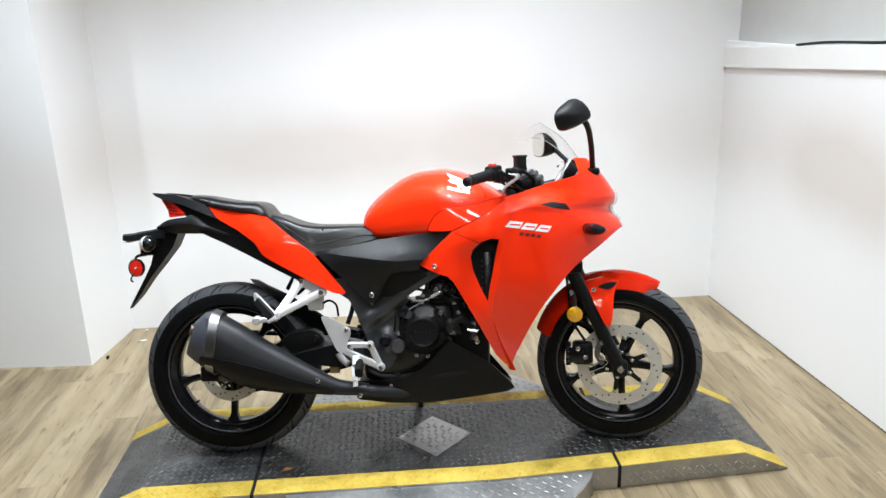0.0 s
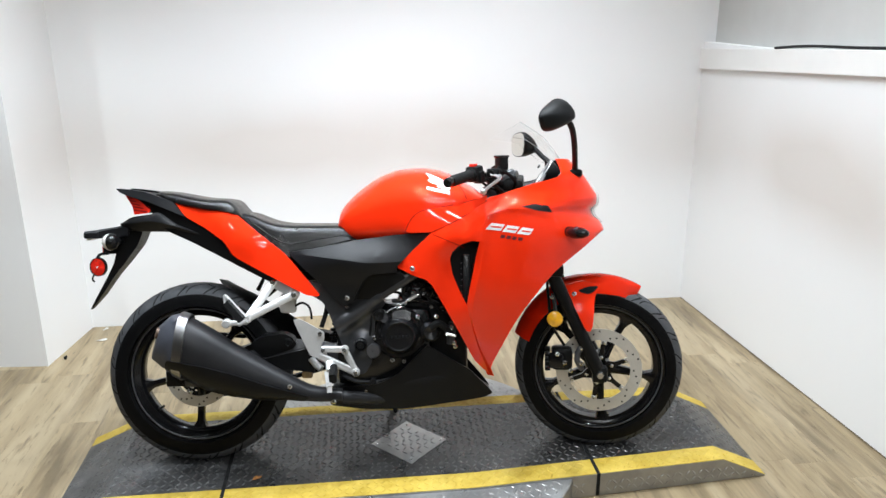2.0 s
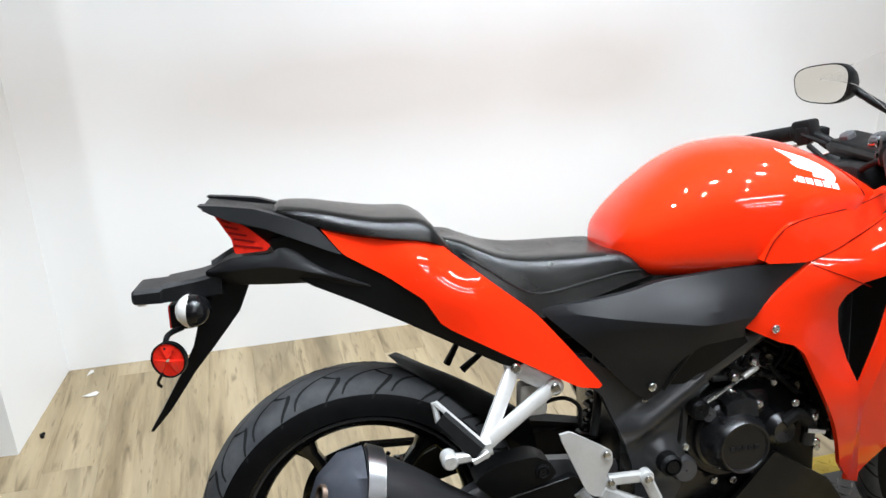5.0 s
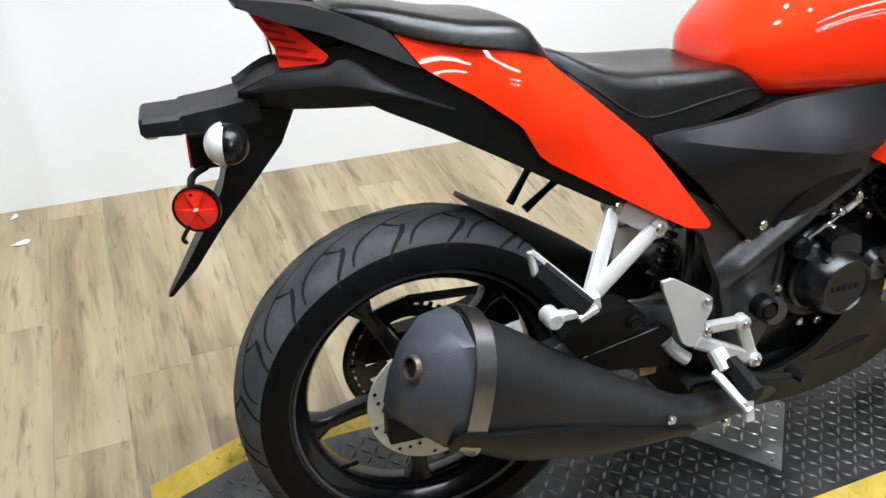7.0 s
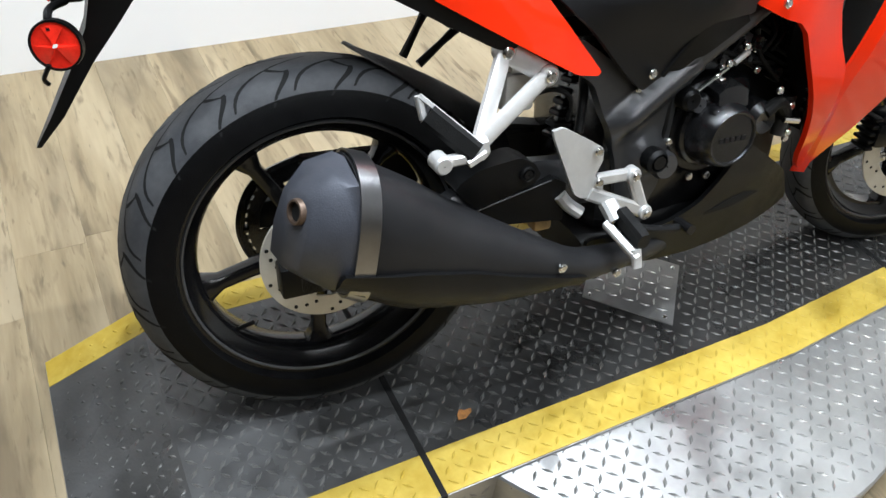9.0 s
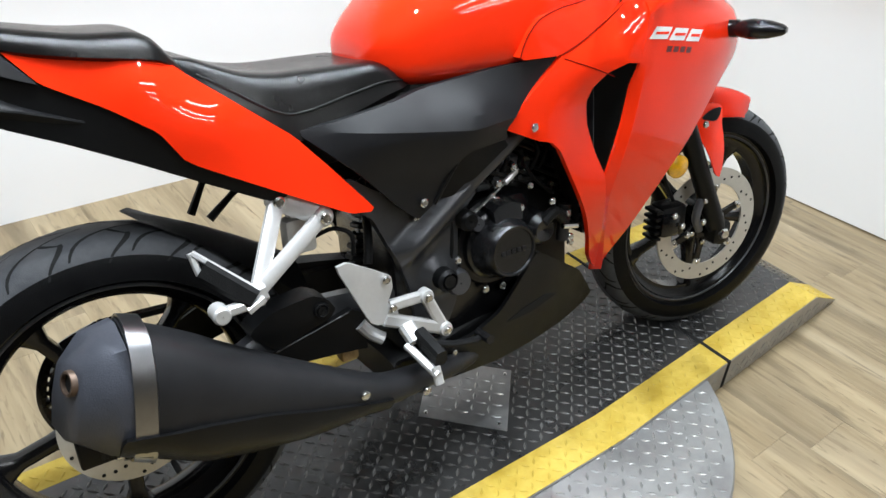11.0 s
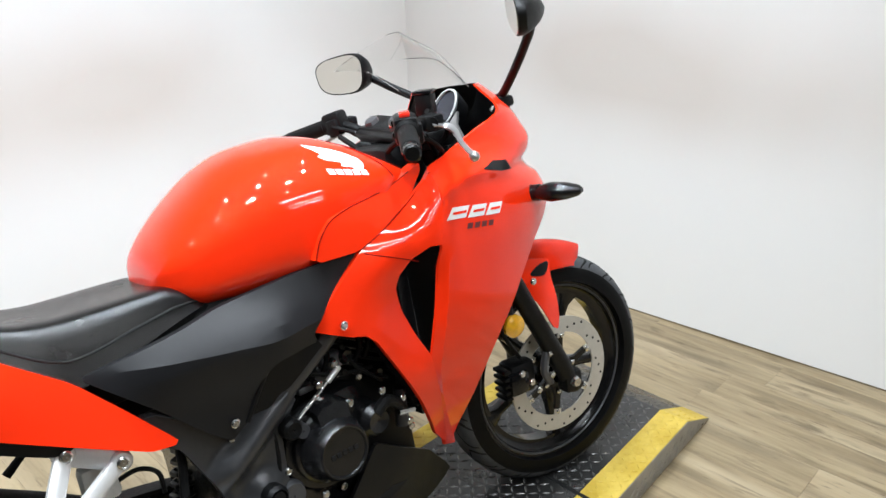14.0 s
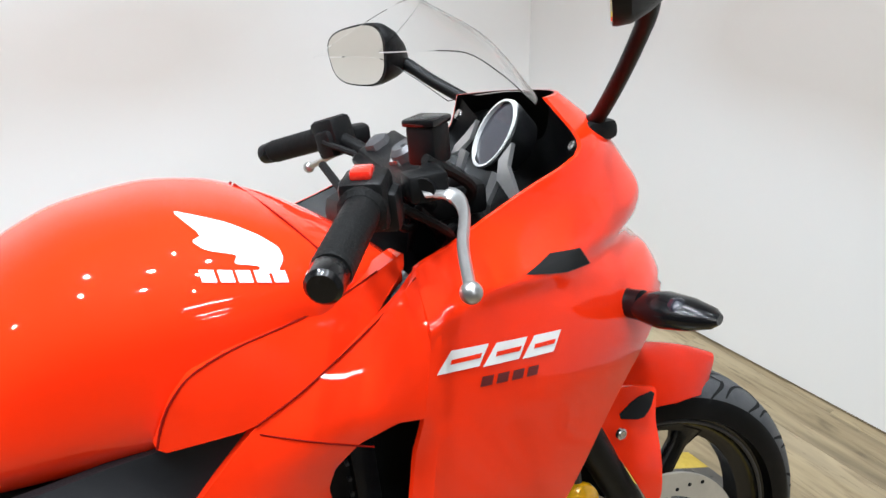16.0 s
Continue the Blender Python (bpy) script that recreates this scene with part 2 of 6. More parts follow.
def knots(mat):
    """Dark knots and short streaks printed on the planks."""
    nt = mat.node_tree
    b = nt.nodes["Principled BSDF"]
    base = b.inputs["Base Color"].links[0].from_socket
    mp = [n for n in nt.nodes if n.type == "MAPPING"][0]
    own = nt.nodes.new("ShaderNodeMapping")
    own.inputs["Scale"].default_value = (0.55, 1.0, 1.0)
    nt.links.new(mp.outputs["Vector"], own.inputs["Vector"])
    out = base
    for scale, lo, hi, tint, most in ((3.0, 0.50, 0.68, (0.120, 0.088, 0.050, 1), 0.72), (1.1, 0.48, 0.66, (0.42, 0.34, 0.22, 1), 0.60), (9.0, 0.56, 0.72, (0.10, 0.070, 0.036, 1), 0.75), (22.0, 0.60, 0.74, (0.085, 0.058, 0.030, 1), 0.6)):
        n = nt.nodes.new("ShaderNodeTexNoise")
        n.inputs["Scale"].default_value, n.inputs["Detail"].default_value, n.inputs["Distortion"].default_value = scale, 5.0, 0.6
        nt.links.new(own.outputs["Vector"], n.inputs["Vector"])
        ma = nt.nodes.new("ShaderNodeMapRange")
        ma.inputs["From Min"].default_value, ma.inputs["From Max"].default_value, ma.inputs["To Max"].default_value = lo, hi, most
        nt.links.new(n.outputs["Fac"], ma.inputs["Value"])
        mix = nt.nodes.new("ShaderNodeMix")
        mix.data_type = "RGBA"
        nt.links.new(ma.outputs["Result"], mix.inputs[0])
        pair = [k for k in mix.inputs if k.type == "RGBA"]
        nt.links.new(out, pair[0])
        pair[1].default_value = tint
        out = [o for o in mix.outputs if o.type == "RGBA"][0]
    nt.links.new(out, b.inputs["Base Color"])


knots(WOOD)
WOOD_DARK = material("floor_joint", (0.13, 0.095, 0.055), 0.7, spread=0.2, scale=8)
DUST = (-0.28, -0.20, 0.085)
RUBBER_MAT = material("black_checker_mat", (0.012, 0.012, 0.0121), 0.30, second=(0.036, 0.035, 0.0335), scale=7, rough_spread=0.1, bump=0.2, bump_scale=160, spec=0.75)
MAT_WORN = material("worn_mat_tread", (0.030, 0.0295, 0.029), 0.28, second=(0.11, 0.105, 0.099), scale=6, rough_spread=0.08, spec=0.75)


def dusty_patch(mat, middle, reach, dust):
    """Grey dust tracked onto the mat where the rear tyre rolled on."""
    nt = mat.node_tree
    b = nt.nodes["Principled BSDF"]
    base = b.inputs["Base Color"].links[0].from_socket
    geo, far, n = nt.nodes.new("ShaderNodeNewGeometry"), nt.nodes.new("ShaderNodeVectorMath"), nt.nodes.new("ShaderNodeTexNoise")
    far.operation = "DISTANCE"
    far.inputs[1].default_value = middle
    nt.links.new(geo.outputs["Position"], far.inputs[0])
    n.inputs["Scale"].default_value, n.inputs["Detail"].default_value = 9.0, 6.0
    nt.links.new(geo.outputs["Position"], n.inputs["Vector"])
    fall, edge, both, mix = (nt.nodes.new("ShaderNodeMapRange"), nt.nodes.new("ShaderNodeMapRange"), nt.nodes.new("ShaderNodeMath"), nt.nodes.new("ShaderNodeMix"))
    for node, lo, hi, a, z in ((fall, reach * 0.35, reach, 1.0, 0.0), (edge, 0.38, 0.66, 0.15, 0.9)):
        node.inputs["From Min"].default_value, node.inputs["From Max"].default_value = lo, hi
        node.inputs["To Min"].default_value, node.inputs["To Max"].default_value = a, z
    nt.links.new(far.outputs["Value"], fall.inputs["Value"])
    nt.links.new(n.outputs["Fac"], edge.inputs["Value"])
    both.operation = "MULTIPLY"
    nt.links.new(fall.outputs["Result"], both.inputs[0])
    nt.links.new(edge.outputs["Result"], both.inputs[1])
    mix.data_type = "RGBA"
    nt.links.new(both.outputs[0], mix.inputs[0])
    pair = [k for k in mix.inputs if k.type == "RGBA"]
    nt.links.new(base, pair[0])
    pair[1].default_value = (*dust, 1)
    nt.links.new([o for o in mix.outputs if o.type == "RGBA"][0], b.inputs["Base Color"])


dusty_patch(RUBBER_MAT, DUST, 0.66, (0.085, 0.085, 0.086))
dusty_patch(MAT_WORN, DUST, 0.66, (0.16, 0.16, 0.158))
YELLOW = material("yellow_safety_paint", (0.42, 0.285, 0.032), 0.5, second=(0.60, 0.44, 0.090), scale=9, rough_spread=0.1, bump=0.1, bump_scale=120, spec=0.22)
STEEL_PLATE = material("worn_tread_plate_steel", (0.29, 0.29, 0.288), 0.36, 0.75, second=(0.43, 0.43, 0.42), scale=6, rough_spread=0.1, bump=0.12, bump_scale=150)
SEAM = material("dark_seam", (0.015, 0.015, 0.015), 0.8, spec=0.1)
RED = material("red_gloss_paint", (0.92, 0.030, 0.004), 0.55, spread=0.02, scale=3, coat=1.0, coat_rough=0.025, spec=0.03)
RED_SEAM = material("dark_red_gap", (0.20, 0.006, 0.003), 0.8, spec=0.05)
MATTE = material("matte_black_plastic", (0.0036, 0.0037, 0.0040), 0.42, spread=0.12, scale=14, bump=0.25, bump_scale=900, rough_spread=0.05, spec=0.20)
GREY_PLASTIC = material("charcoal_panel_plastic", (0.0082, 0.0084, 0.0095), 0.42, spread=0.08, scale=9, bump=0.2, bump_scale=1200, rough_spread=0.04, spec=0.24)
GLOSS_BLACK = material("gloss_black_enamel", (0.005, 0.005, 0.0055), 0.20, spread=0.1, scale=12, coat=0.15, spec=0.28)
ENGINE = material("black_engine_paint", (0.0065, 0.0065, 0.007), 0.25, 0.0, spread=0.2, scale=25, bump=0.15, bump_scale=300, spec=0.55)
FRAME_GREY = material("dark_grey_frame_paint", (0.062, 0.063, 0.067), 0.29, 0.55, spread=0.1, scale=15, bump=0.1, bump_scale=500)
MUFFLER = material("satin_dark_muffler", (0.020, 0.020, 0.0215), 0.38, 0.3, spread=0.12, scale=8, bump=0.1, bump_scale=800, rough_spread=0.06, spec=0.3)
BAND = material("brushed_band_steel", (0.30, 0.30, 0.31), 0.30, 1.0, spread=0.1, scale=15, bump=0.1, bump_scale=600)
MUFFLER_CAP = material("grey_cast_end_cap", (0.075, 0.080, 0.098), 0.42, 0.4, spread=0.1, scale=20, bump=0.2, bump_scale=400)
SATIN = material("satin_steel", (0.085, 0.085, 0.090), 0.42, 0.5, spread=0.1, scale=15, bump=0.1, bump_scale=600)
ALLOY = material("silver_cast_alloy", (0.58, 0.575, 0.565), 0.36, 0.4, spread=0.06, scale=20, bump=0.12, bump_scale=500)
POLISHED = material("polished_silver_alloy", (0.46, 0.455, 0.45), 0.30, 0.85, spread=0.06, scale=40)
CHROME = material("bright_bolt_steel", (0.75, 0.75, 0.74), 0.22, 1.0, spread=0.05, scale=40)
DISC_STEEL = material("brushed_disc_steel", (0.54, 0.515, 0.46), 0.40, 0.35, spread=0.06, scale=30, stretch=(1, 1, 1), bump=0.1, bump_scale=600)
TYRE = material("black_tyre_rubber", (0.0035, 0.0035, 0.0038), 0.36, second=(0.006, 0.006, 0.0063), scale=10, bump=0.25, bump_scale=500, spec=0.08)
TREAD = material("dusty_tread_rubber", (0.040, 0.042, 0.047), 0.6, second=(0.070, 0.072, 0.076), scale=14, bump=0.25, bump_scale=500, spec=0.3)
SEAT = material("black_seat_vinyl", (0.0025, 0.0024, 0.0024), 0.24, second=(0.0050, 0.0046, 0.0044), scale=9, bump=0.2, bump_scale=700, rough_spread=0.05, spec=0.36)
GRIP = material("black_grip_rubber", (0.007, 0.007, 0.007), 0.5, spread=0.2, scale=60, bump=0.5, bump_scale=500, spec=0.12)
WHITE_MARK = material("white_sticker", (0.85, 0.85, 0.84), 0.3, coat=0.6)
DARK_MARK = material("dark_red_sticker", (0.12, 0.008, 0.01), 0.35, coat=0.5)
RED_LENS = material("red_lens", (0.90, 0.028, 0.014), 0.12, coat=1.0, spread=0.15, scale=60)
DARK_RED_LENS = material("deep_red_lens", (0.30, 0.01, 0.01), 0.15, coat=1.0, spread=0.2, scale=50)
AMBER = material("amber_reflector_lens", (0.85, 0.43, 0.01), 0.15, coat=1.0, spread=0.12, scale=90)
CLEAR_LENS = material("pale_clear_lens", (0.72, 0.70, 0.67), 0.1, coat=1.0, spread=0.08, scale=60)
SCREEN = glass("clear_screen", (1.0, 1.0, 1.0), 0.0)
MIRROR = material("mirror_glass", (0.80, 0.79, 0.74), 0.02, 1.0)
DIAL = material("dial_face", (0.014, 0.015, 0.022), 0.2, coat=0.25, spread=0.1, scale=30)
CREAM = material("cream_bottle_plastic", (0.60, 0.59, 0.56), 0.45, spread=0.08, scale=30)
RUST = material("dull_brass_metal", (0.30, 0.20, 0.09), 0.5, 0.5, spread=0.3, scale=40)
BURNT = material("heat_browned_steel", (0.11, 0.075, 0.055), 0.45, 0.6, spread=0.35, scale=60)
LEAF = material("dry_leaf", (0.38, 0.16, 0.04), 0.7, spread=0.3, scale=120)
TUBE_GLASS = glowing("lit_tube", (1.0, 0.97, 0.93), TUBE_GLOW)
SPOT_GLASS = glowing("lit_spot", (1.0, 0.95, 0.88), SPOT_GLOW)

# ---- room ----
def structure(name, bm, mats, label, category, m=None, smooth=False):
    if m is not None:
        turned(bm, m)
    return tagged(part(name, bm, mats, None, "", smooth), label, category, "", "structure")


CEIL_Z = 3.1
def prism(corners, z0=-0.02, z1=CEIL_Z):
    return loft(bmesh.new(), [[(u, v, z) for u, v in corners] for z in (z0, z1)])


RET_A, RET_B = (-3.185, 0.0), (-3.255, -0.445)     # back and front end of the return's face
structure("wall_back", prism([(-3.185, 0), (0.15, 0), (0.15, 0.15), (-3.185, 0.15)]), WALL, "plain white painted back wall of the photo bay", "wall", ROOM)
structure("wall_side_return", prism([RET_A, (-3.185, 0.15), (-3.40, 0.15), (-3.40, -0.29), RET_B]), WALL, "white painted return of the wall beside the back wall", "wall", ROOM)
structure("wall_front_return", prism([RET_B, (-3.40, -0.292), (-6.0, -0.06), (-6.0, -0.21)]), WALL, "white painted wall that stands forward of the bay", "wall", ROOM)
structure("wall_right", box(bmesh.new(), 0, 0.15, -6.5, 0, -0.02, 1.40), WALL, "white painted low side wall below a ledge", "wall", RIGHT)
b = bmesh.new()
loft(b, [[(-0.015, v, z), (0.15, v, z), (0.15, v, z + h), (-0.015, v, z + h)] for v, z, h in ((0.0, 1.268, 0.100), (-1.45, 1.352, 0.088), (-6.5, 1.645, 0.088))])
structure("ledge", b, TRIM, "white painted ledge rising along the side wall", "ledge", RIGHT)
structure("wall_upper_right", box(bmesh.new(), 0.06, 0.15, -6.5, 0.0, 1.40, CEIL_Z), GREY_WALL, "pale grey wall above the ledge", "wall", RIGHT)
structure("wall_left", box(bmesh.new(), -6.15, -6.0, -6.5, -0.06, -0.02, CEIL_Z), SHOP_WALL, "dark painted far side wall of the shop", "wall", ROOM)
structure("wall_behind", box(bmesh.new(), -6.15, 0.95, -6.65, -6.45, -0.02, CEIL_Z), SHOP_WALL, "dark painted wall at the back of the shop", "wall", ROOM)
structure("ceiling", box(bmesh.new(), -6.15, 0.95, -6.65, 0.15, CEIL_Z, CEIL_Z + 0.1), CEILING, "grey painted shop ceiling", "ceiling", ROOM)
structure("floor", box(bmesh.new(), -6.15, 0.95, -6.65, 0.1, -0.06, -0.004), WOOD_DARK, "wood-look vinyl plank floor with dark joints", "floor", ROOM)

structure("baseboard", box(bmesh.new(), -0.004, -0.0005, -6.4, -0.01, 0.001, 0.004), WOOD_DARK, "thin dark joint along the foot of the wall", "joint", RIGHT)
# lamps under the ceiling
def tube_light(u, v):
    m = ROOM @ pose(u, v, CEIL_Z)
    root = new("ceiling_light")
    root.matrix_world = m
    tagged(root, "white ceiling light with two long lit tubes", "ceiling light", "ceiling lights")
    part("housing", box(bmesh.new(), -0.62, 0.62, -0.09, 0.09, -0.05, -0.002, 0.008), TRIM, root)
    for y in (-0.045, 0.045):
        part("tube", tube(bmesh.new(), [(-0.58, y, -0.072), (0.58, y, -0.072)], 0.014), TUBE_GLASS, root)
    p = m @ Vector((0, 0, -0.10))
    area_lamp(p.x, p.y, p.z, 1.2, 0.16, TUBE_WATTS)


for v in (-3.6, -4.9, -5.9):
    tube_light(-1.75, v)


def ceiling_spot(u, v, share=1.0, cone=116):
    root = new("ceiling_spot")
    root.matrix_world = ROOM @ pose(u, v, CEIL_Z)
    tagged(root, "small round lit ceiling spot", "ceiling spot", "ceiling spots")
    part("rim", turned(spin(bmesh.new(), [(-0.002, 0.042), (-0.012, 0.042), (-0.012, 0.027), (-0.002, 0.027)], 20), pose(0, 0, 0, 90)), TRIM, root)
    b = bmesh.new()
    bmesh.ops.create_circle(b, cap_ends=True, radius=0.026, segments=20)
    part("lens", turned(b, pose(0, 0, -0.006)), SPOT_GLASS, root, "lit lens")
    lamp = bpy.data.lights.new("spot_lamp", "SPOT")
    lamp.energy, lamp.color, lamp.shadow_soft_size, lamp.spot_size, lamp.spot_blend = share * SPOT_WATTS * 4 * math.pi, (0.825, 0.915, 1.0), 0.030, radians(cone), 0.65
    ob = new("spot_lamp", lamp)
    ob.matrix_world = ROOM @ pose(u, v, CEIL_Z - 0.03)


# The spot at u -3.75 is added, unseen, to brighten the left return wall.
for u, v in ((-0.78, -0.86), (-1.55, -1.02), (-2.45, -1.00), (-1.10, -1.45), (-2.00, -1.42), (-2.85, -1.50), (-3.75, -1.30), (-0.42, -1.95), (-1.45, -1.90), (-2.30, -2.00), (-1.75, -2.60)):
    ceiling_spot(u, v, 1.25 if v > -1.6 else 0.75, 98 if v > -1.6 else 112)

# small marks on the room
b = bmesh.new()
bmesh.ops.create_icosphere(b, subdivisions=2, radius=0.012)
for v in b.verts:
    v.co *= 0.7 + 0.5 * noise.noise(v.co * 160)
tagged(part("rubber_stop", turned(b, Matrix.Translation((-0.895, 0.915, 0.009))), MATTE), "small dark rubber crumb at the foot of the wall", "crumb")
for x, y, a, r in ((-0.80, 1.12, 20, 0.016), (-0.83, 1.26, 70, 0.011)):
    b = bmesh.new()
    loft(b, [[(r * 1.5 * math.cos(q) * (1 + 0.3 * math.sin(3 * q)), r * 0.7 * math.sin(q), z + 0.002 * math.sin(2 * q)) for q in [2 * math.pi * k / 7 for k in range(7)]] for z in (0.0025, 0.004)])
    tagged(part("paper_scrap", turned(b, pose(x, y, 0, 0, 0, a)), CREAM, smooth=False), "small torn pale paper scrap on the plank floor", "scrap", "scraps on the floor")
b = tube(bmesh.new(), bow([(0.01, -0.62, 1.404), (0.012, -0.85, 1.424), (0.01, -1.2, 1.436), (0.01, -1.7, 1.461), (0.02, -2.6, 1.514)]), 0.006, 8)
tagged(part("cable", turned(b, RIGHT), MATTE), "thin dark cable lying on the white ledge", "cable")

# ---- display stand: a turntable and a ramped plate runway ----
TOP = 0.085
STAND = pose(0.716, -0.042, 0, 0, 0, 3.5)
HALF, SEAM_X, BEND, END, BACK_BEND, BACK_END = 0.303, 0.622, 1.078, 1.246, -1.0, -1.186


def height(x):
    if x < BACK_BEND:
        return max(0.004, TOP * (x - BACK_END) / (BACK_BEND - BACK_END))
    return TOP if x <= BEND else max(0.004, TOP * (END - x) / (END - BEND))


def taper(x):
    """The runway narrows towards the front on the near side."""
    return 0.072 * max(0.0, x - 0.2)


def lozenges(bm, cells, zs, size=(0.0125, 0.0040, 0.0021)):
    """Raised bars of a tread plate, turned this way and that."""
    verts, faces = [], []
    for x, y, odd in cells:
        a = radians(48 if odd else -42)
        c, s = math.cos(a), math.sin(a)
        n = len(verts)
        z = zs(x)
        for lx, ly in ((-size[0], 0), (0, -size[1]), (size[0], 0), (0, size[1])):
            verts.append((x + lx * c - ly * s, y + lx * s + ly * c, zs(x + lx * c - ly * s)))
        for lx in (-size[0] * 0.55, size[0] * 0.55):
            verts.append((x + lx * c, y + lx * s, z + size[2]))
        faces += [(n, n + 1, n + 4), (n + 1, n + 5, n + 4), (n + 1, n + 2, n + 5), (n + 2, n + 3, n + 5), (n + 3, n + 4, n + 5), (n + 3, n, n + 4)]
    me = bpy.data.meshes.new("tread")
    me.from_pydata(verts, [], faces)
    bm.from_mesh(me)
    bpy.data.meshes.remove(me)
    return bm


def cells_in(x0, x1, y0, y1, pitch=0.0235, test=None):
    out = []
    for i in range(int((x1 - x0) / pitch)):
        for j in range(int((y1 - y0) / pitch)):
            x, y = x0 + (i + 0.5) * pitch, y0 + (j + 0.5) * pitch
            if test is None or test(x, y):
                out.append((x, y, (i + j) % 2))
    return out


turntable = new("turntable")
turntable.matrix_world = STAND
tagged(turntable, "round worn steel tread plate turntable on the floor", "turntable")
DISC_R = 0.60
b = spin(bmesh.new(), [(0.002, 0.01), (TOP - 0.006, 0.01), (TOP - 0.006, DISC_R - 0.004), (TOP - 0.010, DISC_R), (0.002, DISC_R)], 96)
part("steel_disc", turned(b, pose(0, 0, 0, 90)), STEEL_PLATE, turntable)
top_z = TOP - 0.006
tagged(part("tread_pattern", lozenges(bmesh.new(), cells_in(-0.6, 0.6, -0.6, 0.6, 0.026, lambda x, y: math.hypot(x, y) < DISC_R - 0.02 and abs(y) > HALF - 0.01), lambda x: top_z), STEEL_PLATE, turntable), kind="stuff")
for k in range(10):
    a = 2 * math.pi * (k + 0.3) / 10
    b = spin(bmesh.new(), [(0, 0.001), (0.0025, 0.001), (0.002, 0.007), (0, 0.008)], 12)
    if abs(math.sin(a)) * 0.54 > HALF:
        part("rivet", turned(b, pose(0.54 * math.cos(a), 0.54 * math.sin(a), top_z, 90)), STEEL_PLATE, turntable)

runway = new("display_runway")
runway.matrix_world = STAND
tagged(runway, "low black checker-plate runway with yellow painted edges", "display stand")


def runway_section(x0, x1):
    bm = bmesh.new()
    xs = sorted({x0, x1, *[x for x in (BACK_BEND, 0.2, BEND) if x0 < x < x1]})
    rings = [[(x, -HALF + taper(x), 0.002), (x, HALF, 0.002), (x, HALF, height(x)), (x, -HALF + taper(x), height(x))] for x in xs]
    return loft(bm, rings)


def strip(x0, x1, y0, y1, lift):
    bm = bmesh.new()
    xs = sorted({x0, x1, *[x for x in (BACK_BEND, 0.2, BEND) if x0 < x < x1]})
    return loft(bm, [[(x, y0 + (taper(x) if y0 < 0 else 0), height(x) - 0.003), (x, y1 + (taper(x) if y1 < 0 else 0), height(x) - 0.003), (x, y1 + (taper(x) if y1 < 0 else 0), height(x) + lift), (x, y0 + (taper(x) if y0 < 0 else 0), height(x) + lift)] for x in xs])


GAP = 0.004
for name, x0, x1 in (("rear_ramp", BACK_END, -SEAM_X - GAP), ("middle_deck", -SEAM_X + GAP, SEAM_X - GAP), ("front_ramp", SEAM_X + GAP, END)):
    deck = part(name, runway_section(x0, x1), STEEL_PLATE, runway, "tread plate section", smooth=False)
    part("black_mat", strip(x0 + 0.001, x1 - 0.001, -HALF + 0.0875, HALF - 0.066, 0.0020), RUBBER_MAT, deck, smooth=False)
    part("yellow_edge", strip(x0 + 0.001, x1 - 0.001, -HALF + 0.002, -HALF + 0.087, 0.0022), YELLOW, deck, "worn yellow painted edge", smooth=False)
    part("yellow_edge", strip(x0 + 0.001, x1 - 0.001, HALF - 0.0655, HALF - 0.002, 0.0022), YELLOW, deck, "worn yellow painted edge", smooth=False)
    tagged(part("tread_pattern", lozenges(bmesh.new(), cells_in(x0, x1, -HALF + 0.072, HALF - 0.068, test=lambda x, y: (abs(x) + abs(y + 0.0) * 0.93 > 0.145 or abs(x) > 0.14) and y > -HALF + 0.094 + taper(x)), lambda x: height(x) + 0.002), MAT_WORN, deck, "raised tread of the black mat"), "raised tread of the black mat", kind="stuff")
    for y0, y1 in ((-HALF + 0.006, -HALF + 0.084), (HALF - 0.063, HALF - 0.004)):
        tagged(part("yellow_tread", lozenges(bmesh.new(), [(x, y + (taper(x) if y < 0 else 0), o) for x, y, o in cells_in(x0 + 0.01, x1 - 0.01, y0, y1, 0.0235)], lambda x: height(x) + 0.0022, (0.0115, 0.0036, 0.0019)), YELLOW, deck), kind="stuff")
    side_cells = cells_in(x0 + 0.02, x1 - 0.02, 0.012, TOP - 0.006, 0.024)
    bm = lozenges(bmesh.new(), [(x, z, o) for x, z, o in side_cells if z < height(x) - 0.015 and (math.hypot(x, HALF) > DISC_R)], lambda x: -taper(x))
    tagged(part("side_tread", turned(bm, pose(0, -HALF, 0, 90)), STEEL_PLATE, deck), kind="stuff")
# the bare steel diamond in the middle
b = bmesh.new()
w = 0.136
loft(b, [[(-w, 0, z), (0, -w * 1.05, z), (w, 0, z), (0, w * 1.05, z)] for z in (TOP + 0.0005, TOP + 0.004)])
dia = part("diamond_plate", b, STEEL_PLATE, runway, "bare steel tread plate diamond", smooth=False)
tagged(part("tread_pattern", lozenges(bmesh.new(), cells_in(-w, w, -w, w, 0.026, lambda x, y: abs(x) + abs(y) < w - 0.022), lambda x: TOP + 0.004), STEEL_PLATE, dia), kind="stuff")
for x, y in ((-w + 0.02, 0), (w - 0.02, 0), (0, -w + 0.02), (0, w - 0.02)):
    part("rivet", turned(spin(bmesh.new(), [(0, 0.001), (0.002, 0.001), (0.0015, 0.004), (0, 0.005)], 10), pose(x, y, TOP + 0.004, 90)), CHROME, dia)
for sx in (-SEAM_X, SEAM_X):
    b = box(bmesh.new(), sx - 0.006, sx + 0.006, -HALF + taper(sx) - 0.002, HALF + 0.002, 0.003, TOP + 0.0035, 0.001)
    part("seam_strip", b, SEAM, runway, "black rubber strip in the joint")
